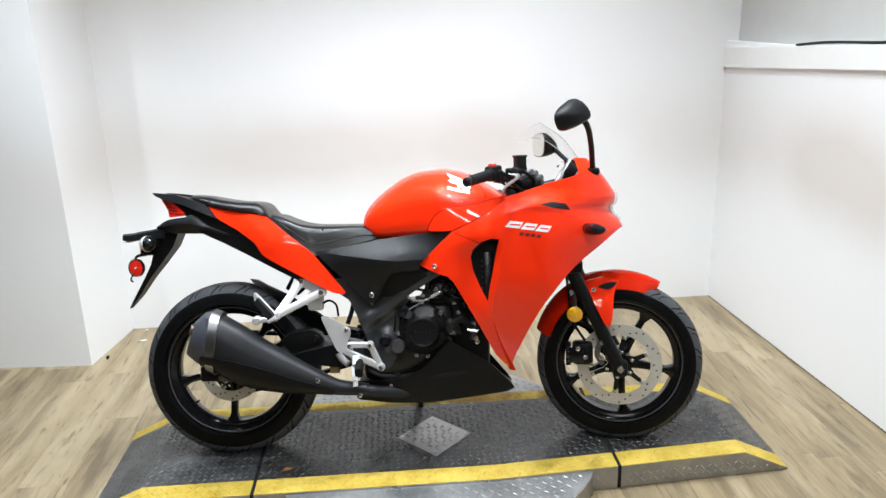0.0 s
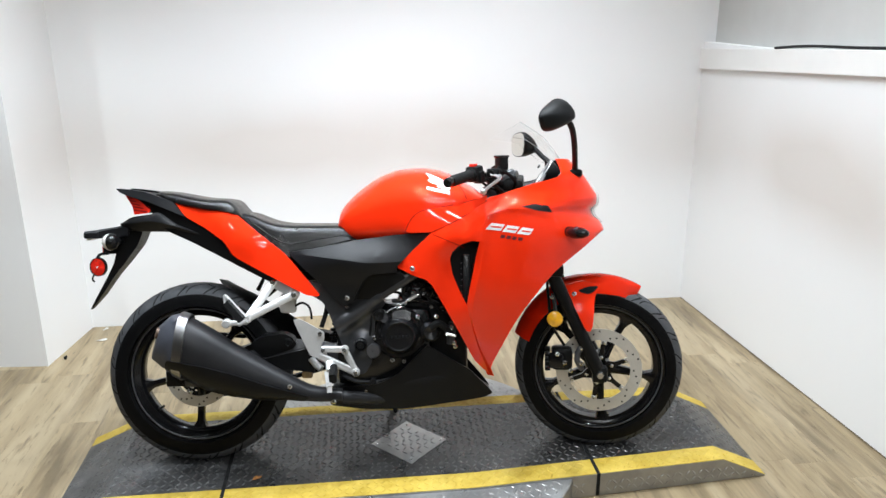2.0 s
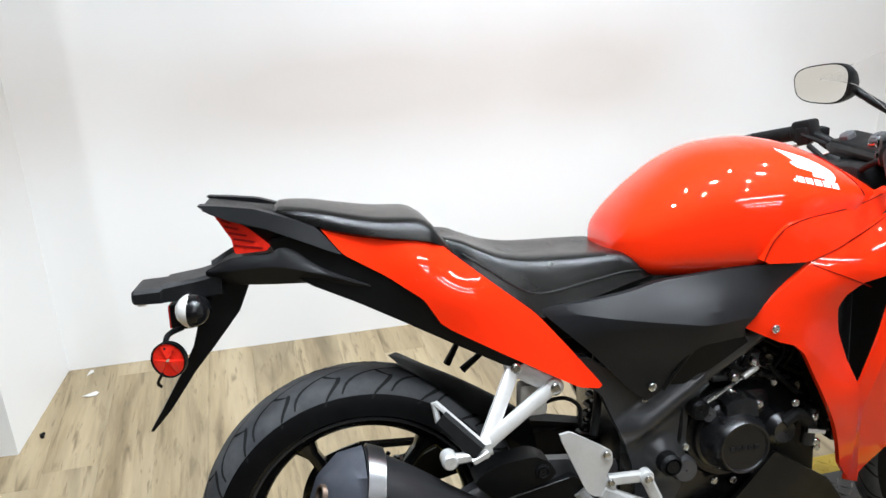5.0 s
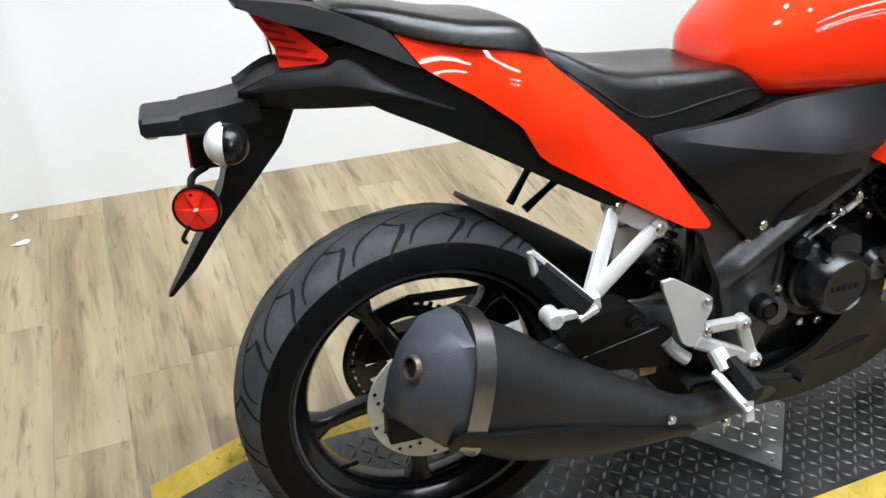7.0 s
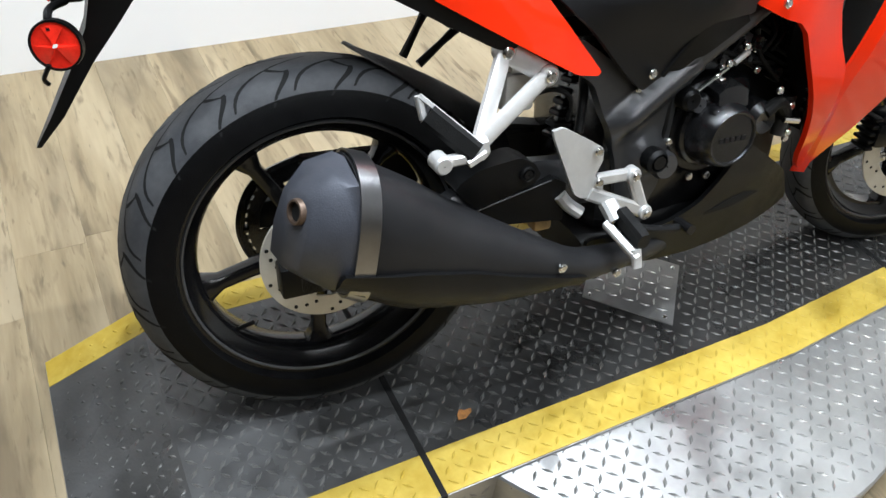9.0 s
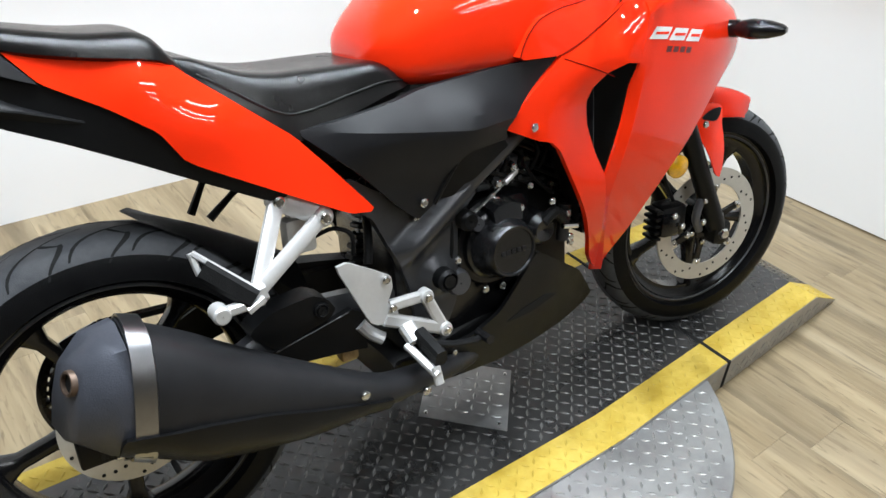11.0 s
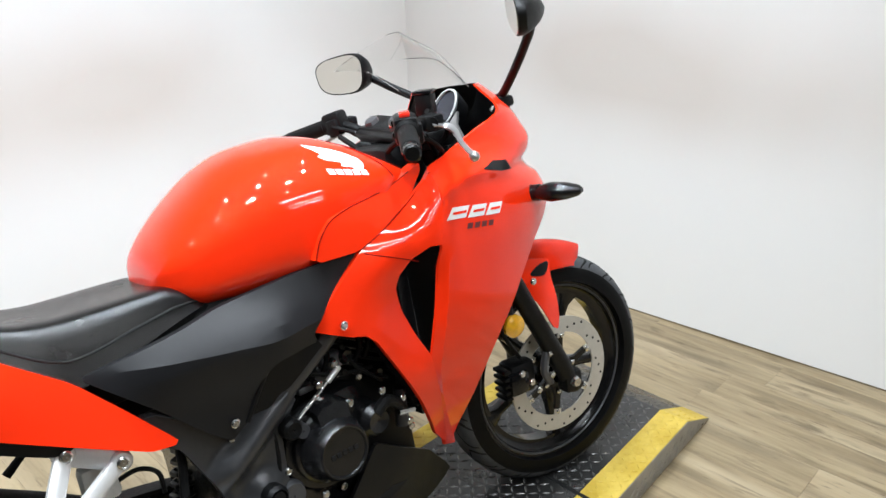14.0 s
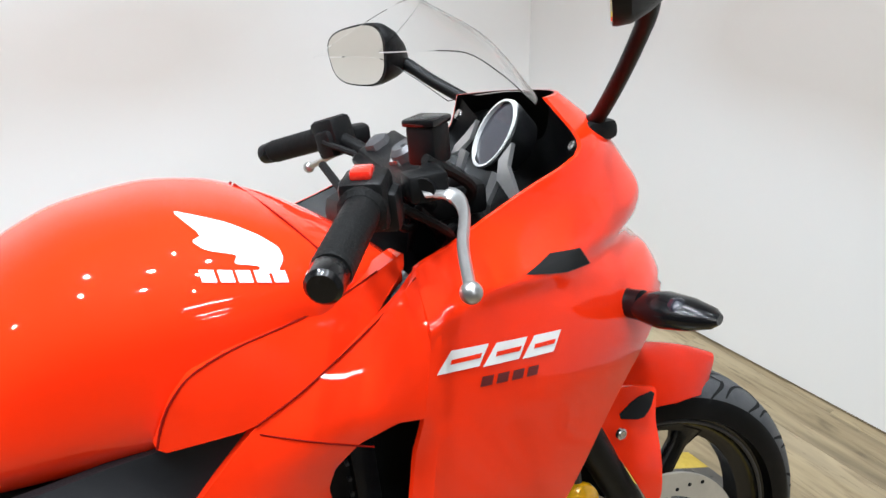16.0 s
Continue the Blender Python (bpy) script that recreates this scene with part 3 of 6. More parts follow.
# leaf scrap on the mat
b = bmesh.new()
pts = [(0, 0), (0.012, -0.006), (0.03, -0.003), (0.034, 0.004), (0.022, 0.008), (0.016, 0.016), (0.006, 0.010)]
loft(b, [[(x, y, z + 0.003 * math.sin(40 * x)) for x, y in pts] for z in (0.0, 0.0015)])
tagged(part("dry_leaf", turned(b, pose(0.195, -0.255, TOP + 0.007, 0, 0, 20)), LEAF, smooth=False), "small torn brown dry leaf on the black mat", "leaf")

# ---- motorcycle ----
bike = new("motorcycle")
bike.matrix_world = pose(0, -0.072, TOP + 0.003, -13.0, 0, 0)
tagged(bike, "red and black faired sport motorcycle leaning on its side stand", "motorcycle")
REAR_R, FRONT_R = 0.309, 0.293
HUB = Vector((1.394, -0.012, 0.2835))
STEER = Matrix.Translation(HUB) @ Matrix.Rotation(radians(-10.5), 4, Vector((-math.sin(radians(25)), 0, math.cos(radians(25)))))
UNSTEER = STEER.inverted()
REAR_HUB = Vector((0.005, -0.015, 0.298))


def bolts(parent, places, r=0.007, mat=None, name="bolt", normal=(0, -1, 0), h=0.006):
    bm = bmesh.new()
    spin(bm, [(0.0, 0.0012), (-h, 0.0012), (-h, r * 0.55), (-h * 0.6, r * 0.6), (-h, r * 0.75), (-h * 0.75, r), (0.0, r)], 12)
    me = mesh_of(name, bm, mat or CHROME)
    q = Vector((0, -1, 0)).rotation_difference(Vector(normal)).to_matrix().to_4x4()
    for p in places:
        ob = new(name, me)
        ob.parent = parent
        ob.matrix_local = Matrix.Translation(p) @ q


def section(x, zb, zt, w, n=2.2, count=28, yc=0.0, n_low=None):
    out = []
    for k in range(count):
        a = 2 * math.pi * k / count
        c, s = math.cos(a), math.sin(a)
        e = n if s >= 0 or n_low is None else n_low
        out.append((x, yc + w * math.copysign(abs(c) ** (2 / e), c), (zb + zt) / 2 + (zt - zb) / 2 * math.copysign(abs(s) ** (2 / e), s)))
    return out


def body(xs, zb, zt, w, n=2.2, count=28, yc=None, n_low=None):
    return loft(bmesh.new(), [section(x, zb(x), zt(x), w(x), n, count, yc(x) if yc else 0.0, n_low) for x in xs])


def steps(a, b, n):
    return [a + (b - a) * i / n for i in range(n + 1)]


# wheels
def wheel(name, m, tyre_r, rim_r, width, rim_w, disc_r, disc_in, disc_y, spoke_turn, lugs):
    wheel_rim = bmesh.new()
    hw = rim_w / 2
    spin(wheel_rim, [(-hw, rim_r + 0.012), (-hw - 0.003, rim_r + 0.010), (-hw, rim_r - 0.004), (-hw + 0.014, rim_r - 0.010), (-hw + 0.022, rim_r - 0.024), (-0.018, rim_r - 0.034), (0.018, rim_r - 0.034),
                     (hw - 0.022, rim_r - 0.024), (hw - 0.014, rim_r - 0.010), (hw, rim_r - 0.004), (hw + 0.003, rim_r + 0.010), (hw, rim_r + 0.012)], 80)
    wh = part(name, turned(wheel_rim, m), GLOSS_BLACK, bike, "gloss black five-spoke cast wheel", angle=40)
    spoke = bmesh.new()
    rings = []
    for r, ww, tt in ((0.030, 0.022, 0.030), (0.070, 0.017, 0.020), (0.120, 0.013, 0.014), (rim_r - 0.060, 0.013, 0.014), (rim_r - 0.040, 0.022, 0.018), (rim_r - 0.026, 0.034, 0.020)):
        rings.append([(r, tt * math.copysign(abs(math.sin(g)) ** 0.6, math.sin(g)), ww * math.copysign(abs(math.cos(g)) ** 0.6, math.cos(g))) for g in [2 * math.pi * q / 10 for q in range(10)]])
    spoke_mesh = mesh_of("spoke", loft(spoke, rings), GLOSS_BLACK, True, 40)
    for k in range(5):
        ob = new("spoke", spoke_mesh)
        ob.parent = wh
        ob.matrix_local = m @ Matrix.Rotation(-radians(spoke_turn + 72 * k), 4, "Y")
    part("hub", turned(spin(bmesh.new(), [(-0.05, 0.012), (-0.05, 0.038), (-0.03, 0.046), (0.03, 0.046), (0.05, 0.038), (0.05, 0.012)], 32), m), GLOSS_BLACK, wh)
    # tyre: a rounded crown with grooves
    prof, half = [], width / 2
    for k in range(25):
        a = math.pi * k / 24
        c, s = math.cos(a), math.sin(a)
        prof.append((-half * math.copysign(abs(c) ** 0.85, c), rim_r + 0.006 + (tyre_r - rim_r - 0.006) * s ** 0.62))
    prof += [(rim_w / 2 - 0.004, rim_r), (-rim_w / 2 + 0.004, rim_r)]
    tb = spin(bmesh.new(), prof, 96)
    for f in tb.faces:
        p = f.calc_center_median()
        if math.hypot(p.x, p.z) > tyre_r - 0.44 * (tyre_r - rim_r):
            f.material_index = 1
    part("tyre", turned(tb, m), [TYRE, TREAD], wh, "black road tyre with curved grooves")
    # the lip is lighter than the rim to paint the highlight along it
    lip = spin(bmesh.new(), [(-rim_w / 2 - 0.0005, rim_r - 0.009), (-rim_w / 2 - 0.0035, rim_r - 0.007), (-rim_w / 2 - 0.0035, rim_r - 0.005), (-rim_w / 2 - 0.0005, rim_r - 0.003)], 96)
    part("rim_lip", turned(lip, m), SATIN, wh, "thin rim lip, made lighter for the highlight along it")
    gr = bmesh.new()

    def crown(y):
        t = min(1.0, abs(y) / half)
        return rim_r + 0.006 + (tyre_r - rim_r - 0.006) * max(0.0, 1 - t ** (2 / 0.85)) ** 0.31 + 0.0005
    for k in range(20):
        a0 = 2 * math.pi * k / 20
        for sgn in (-1, 1):
            for lo, hi, sweep, bend in ((0.03, 0.90, 0.42, 0.08), (0.50, 0.97, 0.12, -0.03), (0.30, 0.58, -0.10, 0.02)):
                n, row0, row1 = 9, [], []
                off = a0 + (0.11 if lo > 0.4 else 0.20 if lo > 0.2 else 0) + (0.07 if sgn > 0 else 0)
                for i in range(n + 1):
                    t = i / n
                    y = sgn * half * (lo + (hi - lo) * t)
                    ang = off + sweep * t + bend * math.sin(math.pi * t)
                    wd = 0.0036 / tyre_r * (0.35 + math.sin(math.pi * min(1, 0.15 + t * 0.8)))
                    r = crown(y)
                    row0.append(gr.verts.new((r * math.cos(ang - wd), y, r * math.sin(ang - wd))))
                    row1.append(gr.verts.new((r * math.cos(ang + wd), y, r * math.sin(ang + wd))))
                for i in range(n):
                    gr.faces.new((row0[i], row0[i + 1], row1[i + 1], row1[i]))
    tagged(part("tread_groove", turned(gr, m), SEAM, wh), kind="stuff")
    # disc
    for side_y, nr in ((disc_y, disc_r),):
        dm = bmesh.new()
        spin(dm, [(side_y - 0.002, disc_in), (side_y - 0.002, nr), (side_y + 0.002, nr), (side_y + 0.002, disc_in)], 72)
        for k in range(lugs):
            a = 2 * math.pi * (k + 0.35) / lugs
            turn = Matrix.Rotation(-a, 4, "Y")
            box(dm, disc_in - 0.014, disc_in + 0.004, side_y - 0.0018, side_y + 0.0018, -0.010, 0.010, 0.0, turn)
        disc = part("brake_disc", turned(dm, m), DISC_STEEL, wh, "drilled steel brake disc")
        hb = bmesh.new()
        rows = 3
        for k in range(30):
            for q in range(rows):
                if (k + q) % 3 == 0:
                    a = 2 * math.pi * k / 30 + q * 0.05
                    r = disc_in + (nr - disc_in) * (0.28 + 0.25 * q)
                    t = Matrix.Translation((r * math.cos(a), 0, r * math.sin(a)))
                    bb = bmesh.new()
                    spin(bb, [(side_y - 0.0026, 0.0002), (side_y - 0.0026, 0.0033), (side_y + 0.0026, 0.0033), (side_y + 0.0026, 0.0002)], 10)
                    bmesh.ops.transform(bb, matrix=t, verts=bb.verts)
                    tmp = bpy.data.meshes.new("hole")
                    bb.to_mesh(tmp)
                    bb.free()
                    hb.from_mesh(tmp)
                    bpy.data.meshes.remove(tmp)
        tagged(part("drill_hole", turned(hb, m), SEAM, wh), kind="stuff")
        for k in range(lugs):
            a = 2 * math.pi * (k + 0.35) / lugs
            turn = Matrix.Rotation(-a, 4, "Y")
            rings = []
            for r, ww in ((0.032, 0.020), (0.06, 0.008), (disc_in - 0.008, 0.007)):
                rings.append([turn @ Vector((r, side_y + 0.004 + dy, dz)) for dy, dz in ((-0.004, -ww), (0.004, -ww), (0.004, ww), (-0.004, ww))])
            part("carrier_arm", turned(loft(bmesh.new(), rings), m), GLOSS_BLACK, wh)
        cm = spin(bmesh.new(), [(side_y, 0.024), (side_y, 0.040), (side_y + 0.012, 0.042), (side_y + 0.012, 0.024)], 28)
        part("disc_carrier", turned(cm, m), GLOSS_BLACK, wh)
        lug_mesh = mesh_of("lug_bolt", spin(bmesh.new(), [(0, 0.001), (-0.004, 0.001), (-0.004, 0.004), (-0.002, 0.0065), (0, 0.007)], 10), CHROME)
        for k in range(lugs):
            for r in (disc_in - 0.008, 0.046):
                a = 2 * math.pi * (k + 0.35) / lugs
                ob = new("lug_bolt", lug_mesh)
                ob.parent = wh
                ob.matrix_local = m @ Matrix.Translation((r * math.cos(a), side_y - 0.002, r * math.sin(a)))
    return wh


rear_wheel = wheel("rear_wheel", Matrix.Translation(REAR_HUB), REAR_R, 0.231, 0.140, 0.106, 0.110, 0.074, -0.060, -94, 5)
front_wheel = wheel("front_wheel", STEER, FRONT_R, 0.226, 0.112, 0.080, 0.148, 0.108, -0.066, -12, 6)
# chain ring on the left of the rear wheel
b = bmesh.new()
spin(b, [(0.079, 0.080), (0.079, 0.101), (0.083, 0.101), (0.083, 0.080)], 60)
for k in range(38):
    box(b, 0.100, 0.109, 0.0795, 0.0825, -0.0042, 0.0042, 0.0, Matrix.Rotation(2 * math.pi * k / 38, 4, "Y"))
for k in range(5):
    box(b, 0.040, 0.084, 0.0785, 0.0835, -0.012, 0.012, 0.0, Matrix.Rotation(2 * math.pi * (k + 0.3) / 5, 4, "Y"))
part("sprocket", turned(b, Matrix.Translation(REAR_HUB)), ENGINE, rear_wheel)
b = bmesh.new()
for k in range(8):
    a = 2 * math.pi * k / 8
    bb = 0.104
    box(b, -0.006, 0.006, 0.074, 0.090, -0.006, 0.006, 0.002, Matrix.Translation(REAR_HUB + Vector((bb * math.cos(a), 0, bb * math.sin(a)))))
path = bow([REAR_HUB + Vector((0.0, 0.082, 0.112)), REAR_HUB + Vector((-0.08, 0.082, 0.08)), REAR_HUB + Vector((-0.112, 0.082, 0)), REAR_HUB + Vector((-0.08, 0.082, -0.08)), REAR_HUB + Vector((0, 0.082, -0.112)), (0.2, 0.082, 0.22), (0.50, 0.082, 0.30), (0.54, 0.082, 0.345), (0.50, 0.082, 0.385), (0.2, 0.082, 0.395), REAR_HUB + Vector((0.0, 0.082, 0.112))])
part("drive_chain", tube(b, path, 0.009, 6), ENGINE, bike, "dark greasy drive chain")
b = tube(bmesh.new(), [REAR_HUB + Vector((-0.150, -0.02, -0.128)), REAR_HUB + Vector((-0.128, -0.035, -0.112))], 0.004, 8)
part("valve", b, MATTE, rear_wheel)

# swingarm
for s in (-1, 1):
    rings = []
    for x, z, hz, y in ((-0.055, 0.300, 0.024, 0.118), (0.02, 0.302, 0.032, 0.118), (0.12, 0.318, 0.036, 0.116), (0.22, 0.352, 0.046, 0.112), (0.32, 0.372, 0.052, 0.104), (0.42, 0.365, 0.045, 0.095), (0.50, 0.355, 0.040, 0.09)):
        rings.append([(x, s * (y + dy), z + dz * hz) for dy, dz in ((-0.018, -0.9), (0.016, -1), (0.02, -0.8), (0.02, 0.75), (0.014, 1), (-0.018, 0.9))])
    arm = part("swingarm_leg", loft(bmesh.new(), rings), FRAME_GREY if s < 0 else MATTE, bike, "dark grey swingarm beam")
    part("chain_adjuster", box(bmesh.new(), -0.085, -0.02, s * 0.118 - 0.02, s * 0.118 + 0.02, 0.274, 0.326, 0.004), MATTE, arm)
b = bmesh.new()
tube(b, [(0, -0.150, 0.300), (0, 0.150, 0.300)], 0.012, 14)
part("rear_axle", b, CHROME, bike)
guard = part("swingarm_guard", plate([(0.196, 0.408), (0.205, 0.420), (0.239, 0.438), (0.309, 0.446), (0.336, 0.432), (0.349, 0.410), (0.337, 0.394), (0.238, 0.362)], lambda x, z: 0.140 + 0.006 * smooth((z - 0.37) / 0.04), 0.05, 0.015, -1, 1, 0.12), MATTE, bike, "matte black guard on the swingarm", angle=40)
bolts(guard, [(0.322, -0.146, 0.416)], 0.014, MATTE, "plug")
b = bmesh.new()
loft(b, [[(x, -0.110, z - h), (x, -0.134, z - h), (x, -0.136, z), (x, -0.110, z)] for x, z, h in ((0.225, 0.358, 0.030), (0.30, 0.374, 0.052), (0.384, 0.392, 0.080), (0.405, 0.380, 0.072))])
part("swingarm_cover", b, MATTE, bike, "matte black swingarm cover", angle=25)
# pale bar put on the top edge in place of its highlight
part("cover_edge", tube(bmesh.new(), [(0.238, -0.1365, 0.3605), (0.376, -0.1365, 0.3905)], 0.0013, 6), SATIN, bike, "thin bright line painted as the highlight of the cover edge")
# shock absorber
b = bmesh.new()
coil = [(0.47 + 0.05 * t / 60 + 0.028 * math.cos(t * 0.9), 0.028 * math.sin(t * 0.9), 0.40 + 0.17 * t / 60) for t in range(61)]
tube(b, coil, 0.006, 6)
shock = part("shock_spring", b, MATTE, bike)
part("shock_body", tube(bmesh.new(), [(0.465, 0, 0.38), (0.525, 0, 0.60)], 0.02, 12), ENGINE, shock)

# tank
tank_top = curve_of((0.487, 0.800), (0.495, 0.838), (0.51, 0.863), (0.545, 0.899), (0.58, 0.927), (0.643, 0.966), (0.704, 0.985), (0.775, 0.990), (0.836, 0.981), (0.876, 0.966), (0.946, 0.926), (0.995, 0.888))
tank_low = curve_of((0.487, 0.785), (0.55, 0.745), (0.65, 0.742), (0.80, 0.750), (0.90, 0.790), (0.995, 0.845))
tank_w = curve_of((0.487, 0.050), (0.50, 0.085), (0.53, 0.115), (0.58, 0.140), (0.65, 0.162), (0.72, 0.183), (0.80, 0.196), (0.88, 0.196), (0.995, 0.150))
xs = steps(0.487, 0.53, 6) + steps(0.54, 0.995, 34)
tank = part("fuel_tank", body(xs, tank_low, tank_top, tank_w, 1.95, 48, None, 4.5), RED, bike, "glossy red fuel tank", angle=60)


def tank_side(x, z, lift=0.0015):
    lo, hi = tank_low(x), tank_top(x)
    t = max(0.0, min(0.999, (z - (lo + hi) / 2) / ((hi - lo) / 2)))
    return tank_w(x) * (1 - t ** 1.95) ** (1 / 1.95) + lift


# wing mark and bar on the tank, as plain shapes
for s in (-1, 1):
    part("wing_mark", plate([(x - 0.004, z - 0.008) for x, z in [(0.791, 0.980), (0.812, 0.972), (0.836, 0.962), (0.858, 0.948), (0.872, 0.935), (0.872, 0.926), (0.862, 0.917), (0.840, 0.919), (0.849, 0.925), (0.826, 0.932), (0.832, 0.938), (0.806, 0.947), (0.797, 0.956), (0.808, 0.958)]], lambda x, z: tank_side(x, z, 0.0012), 0, 0.008, s, 1), WHITE_MARK, tank, "white wing mark")
    for i in range(5):
        x0 = 0.790 + 0.0155 * i
        z0 = 0.9265 - 0.24 * (x0 - 0.790)
        part("name_bar", plate([(x0, z0), (x0 + 0.0125, z0 - 0.003), (x0 + 0.0125, z0 - 0.013), (x0, z0 - 0.010)], lambda x, z: tank_side(x, z, 0.0012), 0, 0.008, s, 0), WHITE_MARK, tank, "white bar mark")
# tank seams
for s in (-1, 1):
    line = [(x, s * tank_side(x, z, 0.0004), z) for x, z in [(0.872, 0.969), (0.884, 0.950), (0.897, 0.930), (0.912, 0.905), (0.918, 0.885)]]
    part("tank_seam", tube(bmesh.new(), bow(line), 0.0014, 6), RED_SEAM, tank)

# red shroud beside the tank
shroud_y = sheet_of((0.72, 0.784, 0.193), (0.746, 0.829, 0.197), (0.785, 0.853, 0.196), (0.899, 0.867, 0.188), (0.985, 0.889, 0.176), (0.936, 0.843, 0.198), (0.802, 0.777, 0.204), (0.85, 0.82, 0.206), (1.003, 0.888, 0.178))
for s in (-1, 1):
    part("tank_shroud", plate([(0.716, 0.778), (0.738, 0.822), (0.760, 0.845), (0.800, 0.856), (0.899, 0.868), (0.955, 0.884), (0.988, 0.895), (0.984, 0.880), (0.936, 0.843), (0.870, 0.808), (0.802, 0.777)], lambda x, z: shroud_y(x, z) + 0.004, 0.03, 0.02, s, 1, 0.12), RED, bike, "glossy red shroud beside the tank", angle=50)

# charcoal side panel
panel_y = sheet_of((0.338, 0.711, 0.135), (0.416, 0.728, 0.143), (0.552, 0.751, 0.148), (0.80, 0.775, 0.198), (0.689, 0.663, 0.182), (0.522, 0.564, 0.165), (0.50, 0.64, 0.176), (0.42, 0.63, 0.165), (0.44, 0.694, 0.170), (0.52, 0.698, 0.184), (0.62, 0.705, 0.196), (0.62, 0.74, 0.172))
def crease_z(x):
    return 0.718 - 0.125 * (x - 0.31) if x < 0.60 else 0.68175 + 0.02 * (x - 0.60)


def side_y(x, z):
    d = z - crease_z(x)
    return panel_y(x, z) + 0.016 * max(0.0, 1 - d / 0.060 if d > 0 else 1 + d / 0.085) * smooth((x - 0.32) / 0.10) * smooth((0.80 - x) / 0.12)


for s in (-1, 1):
    side_panel = part("side_panel", plate([(0.325, 0.716), (0.40, 0.726), (0.552, 0.752), (0.686, 0.769), (0.806, 0.778), (0.743, 0.722), (0.686, 0.664), (0.690, 0.648), (0.606, 0.644), (0.586, 0.631), (0.545, 0.556), (0.516, 0.533), (0.487, 0.556), (0.413, 0.635)], side_y, 0.014, 0.02, s, 1, 0.1, None, [((0.31, 0.718), (0.60, 0.68175)), ((0.60, 0.68175), (0.80, 0.68575))]), GREY_PLASTIC, bike, "matte charcoal plastic side panel", angle=14)
    rib = [(0.545, 0.556), (0.586, 0.631), (0.606, 0.644), (0.690, 0.648)]
    part("panel_rib", tube(bmesh.new(), bow([(x, s * (panel_y(x, z) + 0.001), z) for x, z in rib]), 0.004, 6), MATTE, side_panel)
    part("inner_cover", plate([(0.545, 0.556), (0.586, 0.631), (0.606, 0.644), (0.700, 0.650), (0.715, 0.625), (0.60, 0.555)], lambda x, z: panel_y(x, z) - 0.022, 0.006, 0.03, s, 0), MATTE, side_panel)
bolts(bike, [(0.522, -0.170, 0.564)], 0.008, CHROME)

# fairing: upper cowl and sides in one shell
cowl_w = curve_of((0.27, 0.092), (0.34, 0.132), (0.40, 0.163), (0.50, 0.204), (0.57, 0.226), (0.65, 0.240), (0.73, 0.246), (0.785, 0.246), (0.80, 0.247), (0.815, 0.242), (0.835, 0.230), (0.860, 0.214), (0.90, 0.199), (0.95, 0.190), (1.0, 0.146), (1.045, 0.106))
cowl_f = curve_of((0.27, 1.42), (0.70, 1.42), (0.765, 1.412), (0.795, 1.400), (0.820, 1.374), (0.838, 1.368), (0.858, 1.384), (0.88, 1.384), (0.92, 1.362), (0.987, 1.312), (1.045, 1.250))
cowl_l = curve_of((0.272, 0.994), (0.297, 0.984), (0.41, 0.935), (0.50, 0.914), (0.56, 0.920), (0.65, 0.937), (0.72, 0.950), (0.81, 0.971), (0.884, 0.985), (0.898, 1.032), (0.914, 1.085), (0.932, 1.145), (0.945, 1.205), (0.953, 1.230), (0.968, 1.238), (1.0, 1.232), (1.024, 1.228), (1.045, 1.241))
cowl_r = curve_of((0.272, 0.998), (0.297, 1.000), (0.393, 1.036), (0.488, 1.084), (0.582, 1.152), (0.637, 1.200), (0.711, 1.296), (0.755, 1.362), (0.767, 1.390))


cowl_n = curve_of((0.27, 2.0), (0.66, 2.1), (0.75, 2.4), (0.80, 2.3), (0.83, 2.2), (0.88, 2.9), (1.045, 3.2))
ridge_z = curve_of((0.70, 0.70), (0.84, 0.745), (0.90, 0.785), (0.95, 0.815), (1.0, 0.840), (1.05, 0.854), (1.10, 0.850), (1.15, 0.836), (1.22, 0.818), (1.35, 0.80))


def cowl_y(x, z, lift=0.0):
    n = cowl_n(z)
    t = max(0.0, (x - 0.98) / (cowl_f(z) - 0.98))
    r = ridge_z(x)
    zz = z if z < 0.60 or z > 0.92 else 0.60 + 0.20 * (z - 0.60) / (r - 0.60) if z < r else 0.80 + 0.12 * (z - r) / (0.92 - r)
    w = cowl_w(zz)
    edge = cowl_l(z) + 0.017
    if x < edge and z < 0.745:
        w -= 0.75 * (edge - x) * min(1.0, (0.745 - z) / 0.04)
    if x < 0.98:
        return w * (1 - 0.35 * (0.98 - x) ** 1.5) + lift
    return w * max(0.0, 1 - t ** n) ** (1 / n) + lift


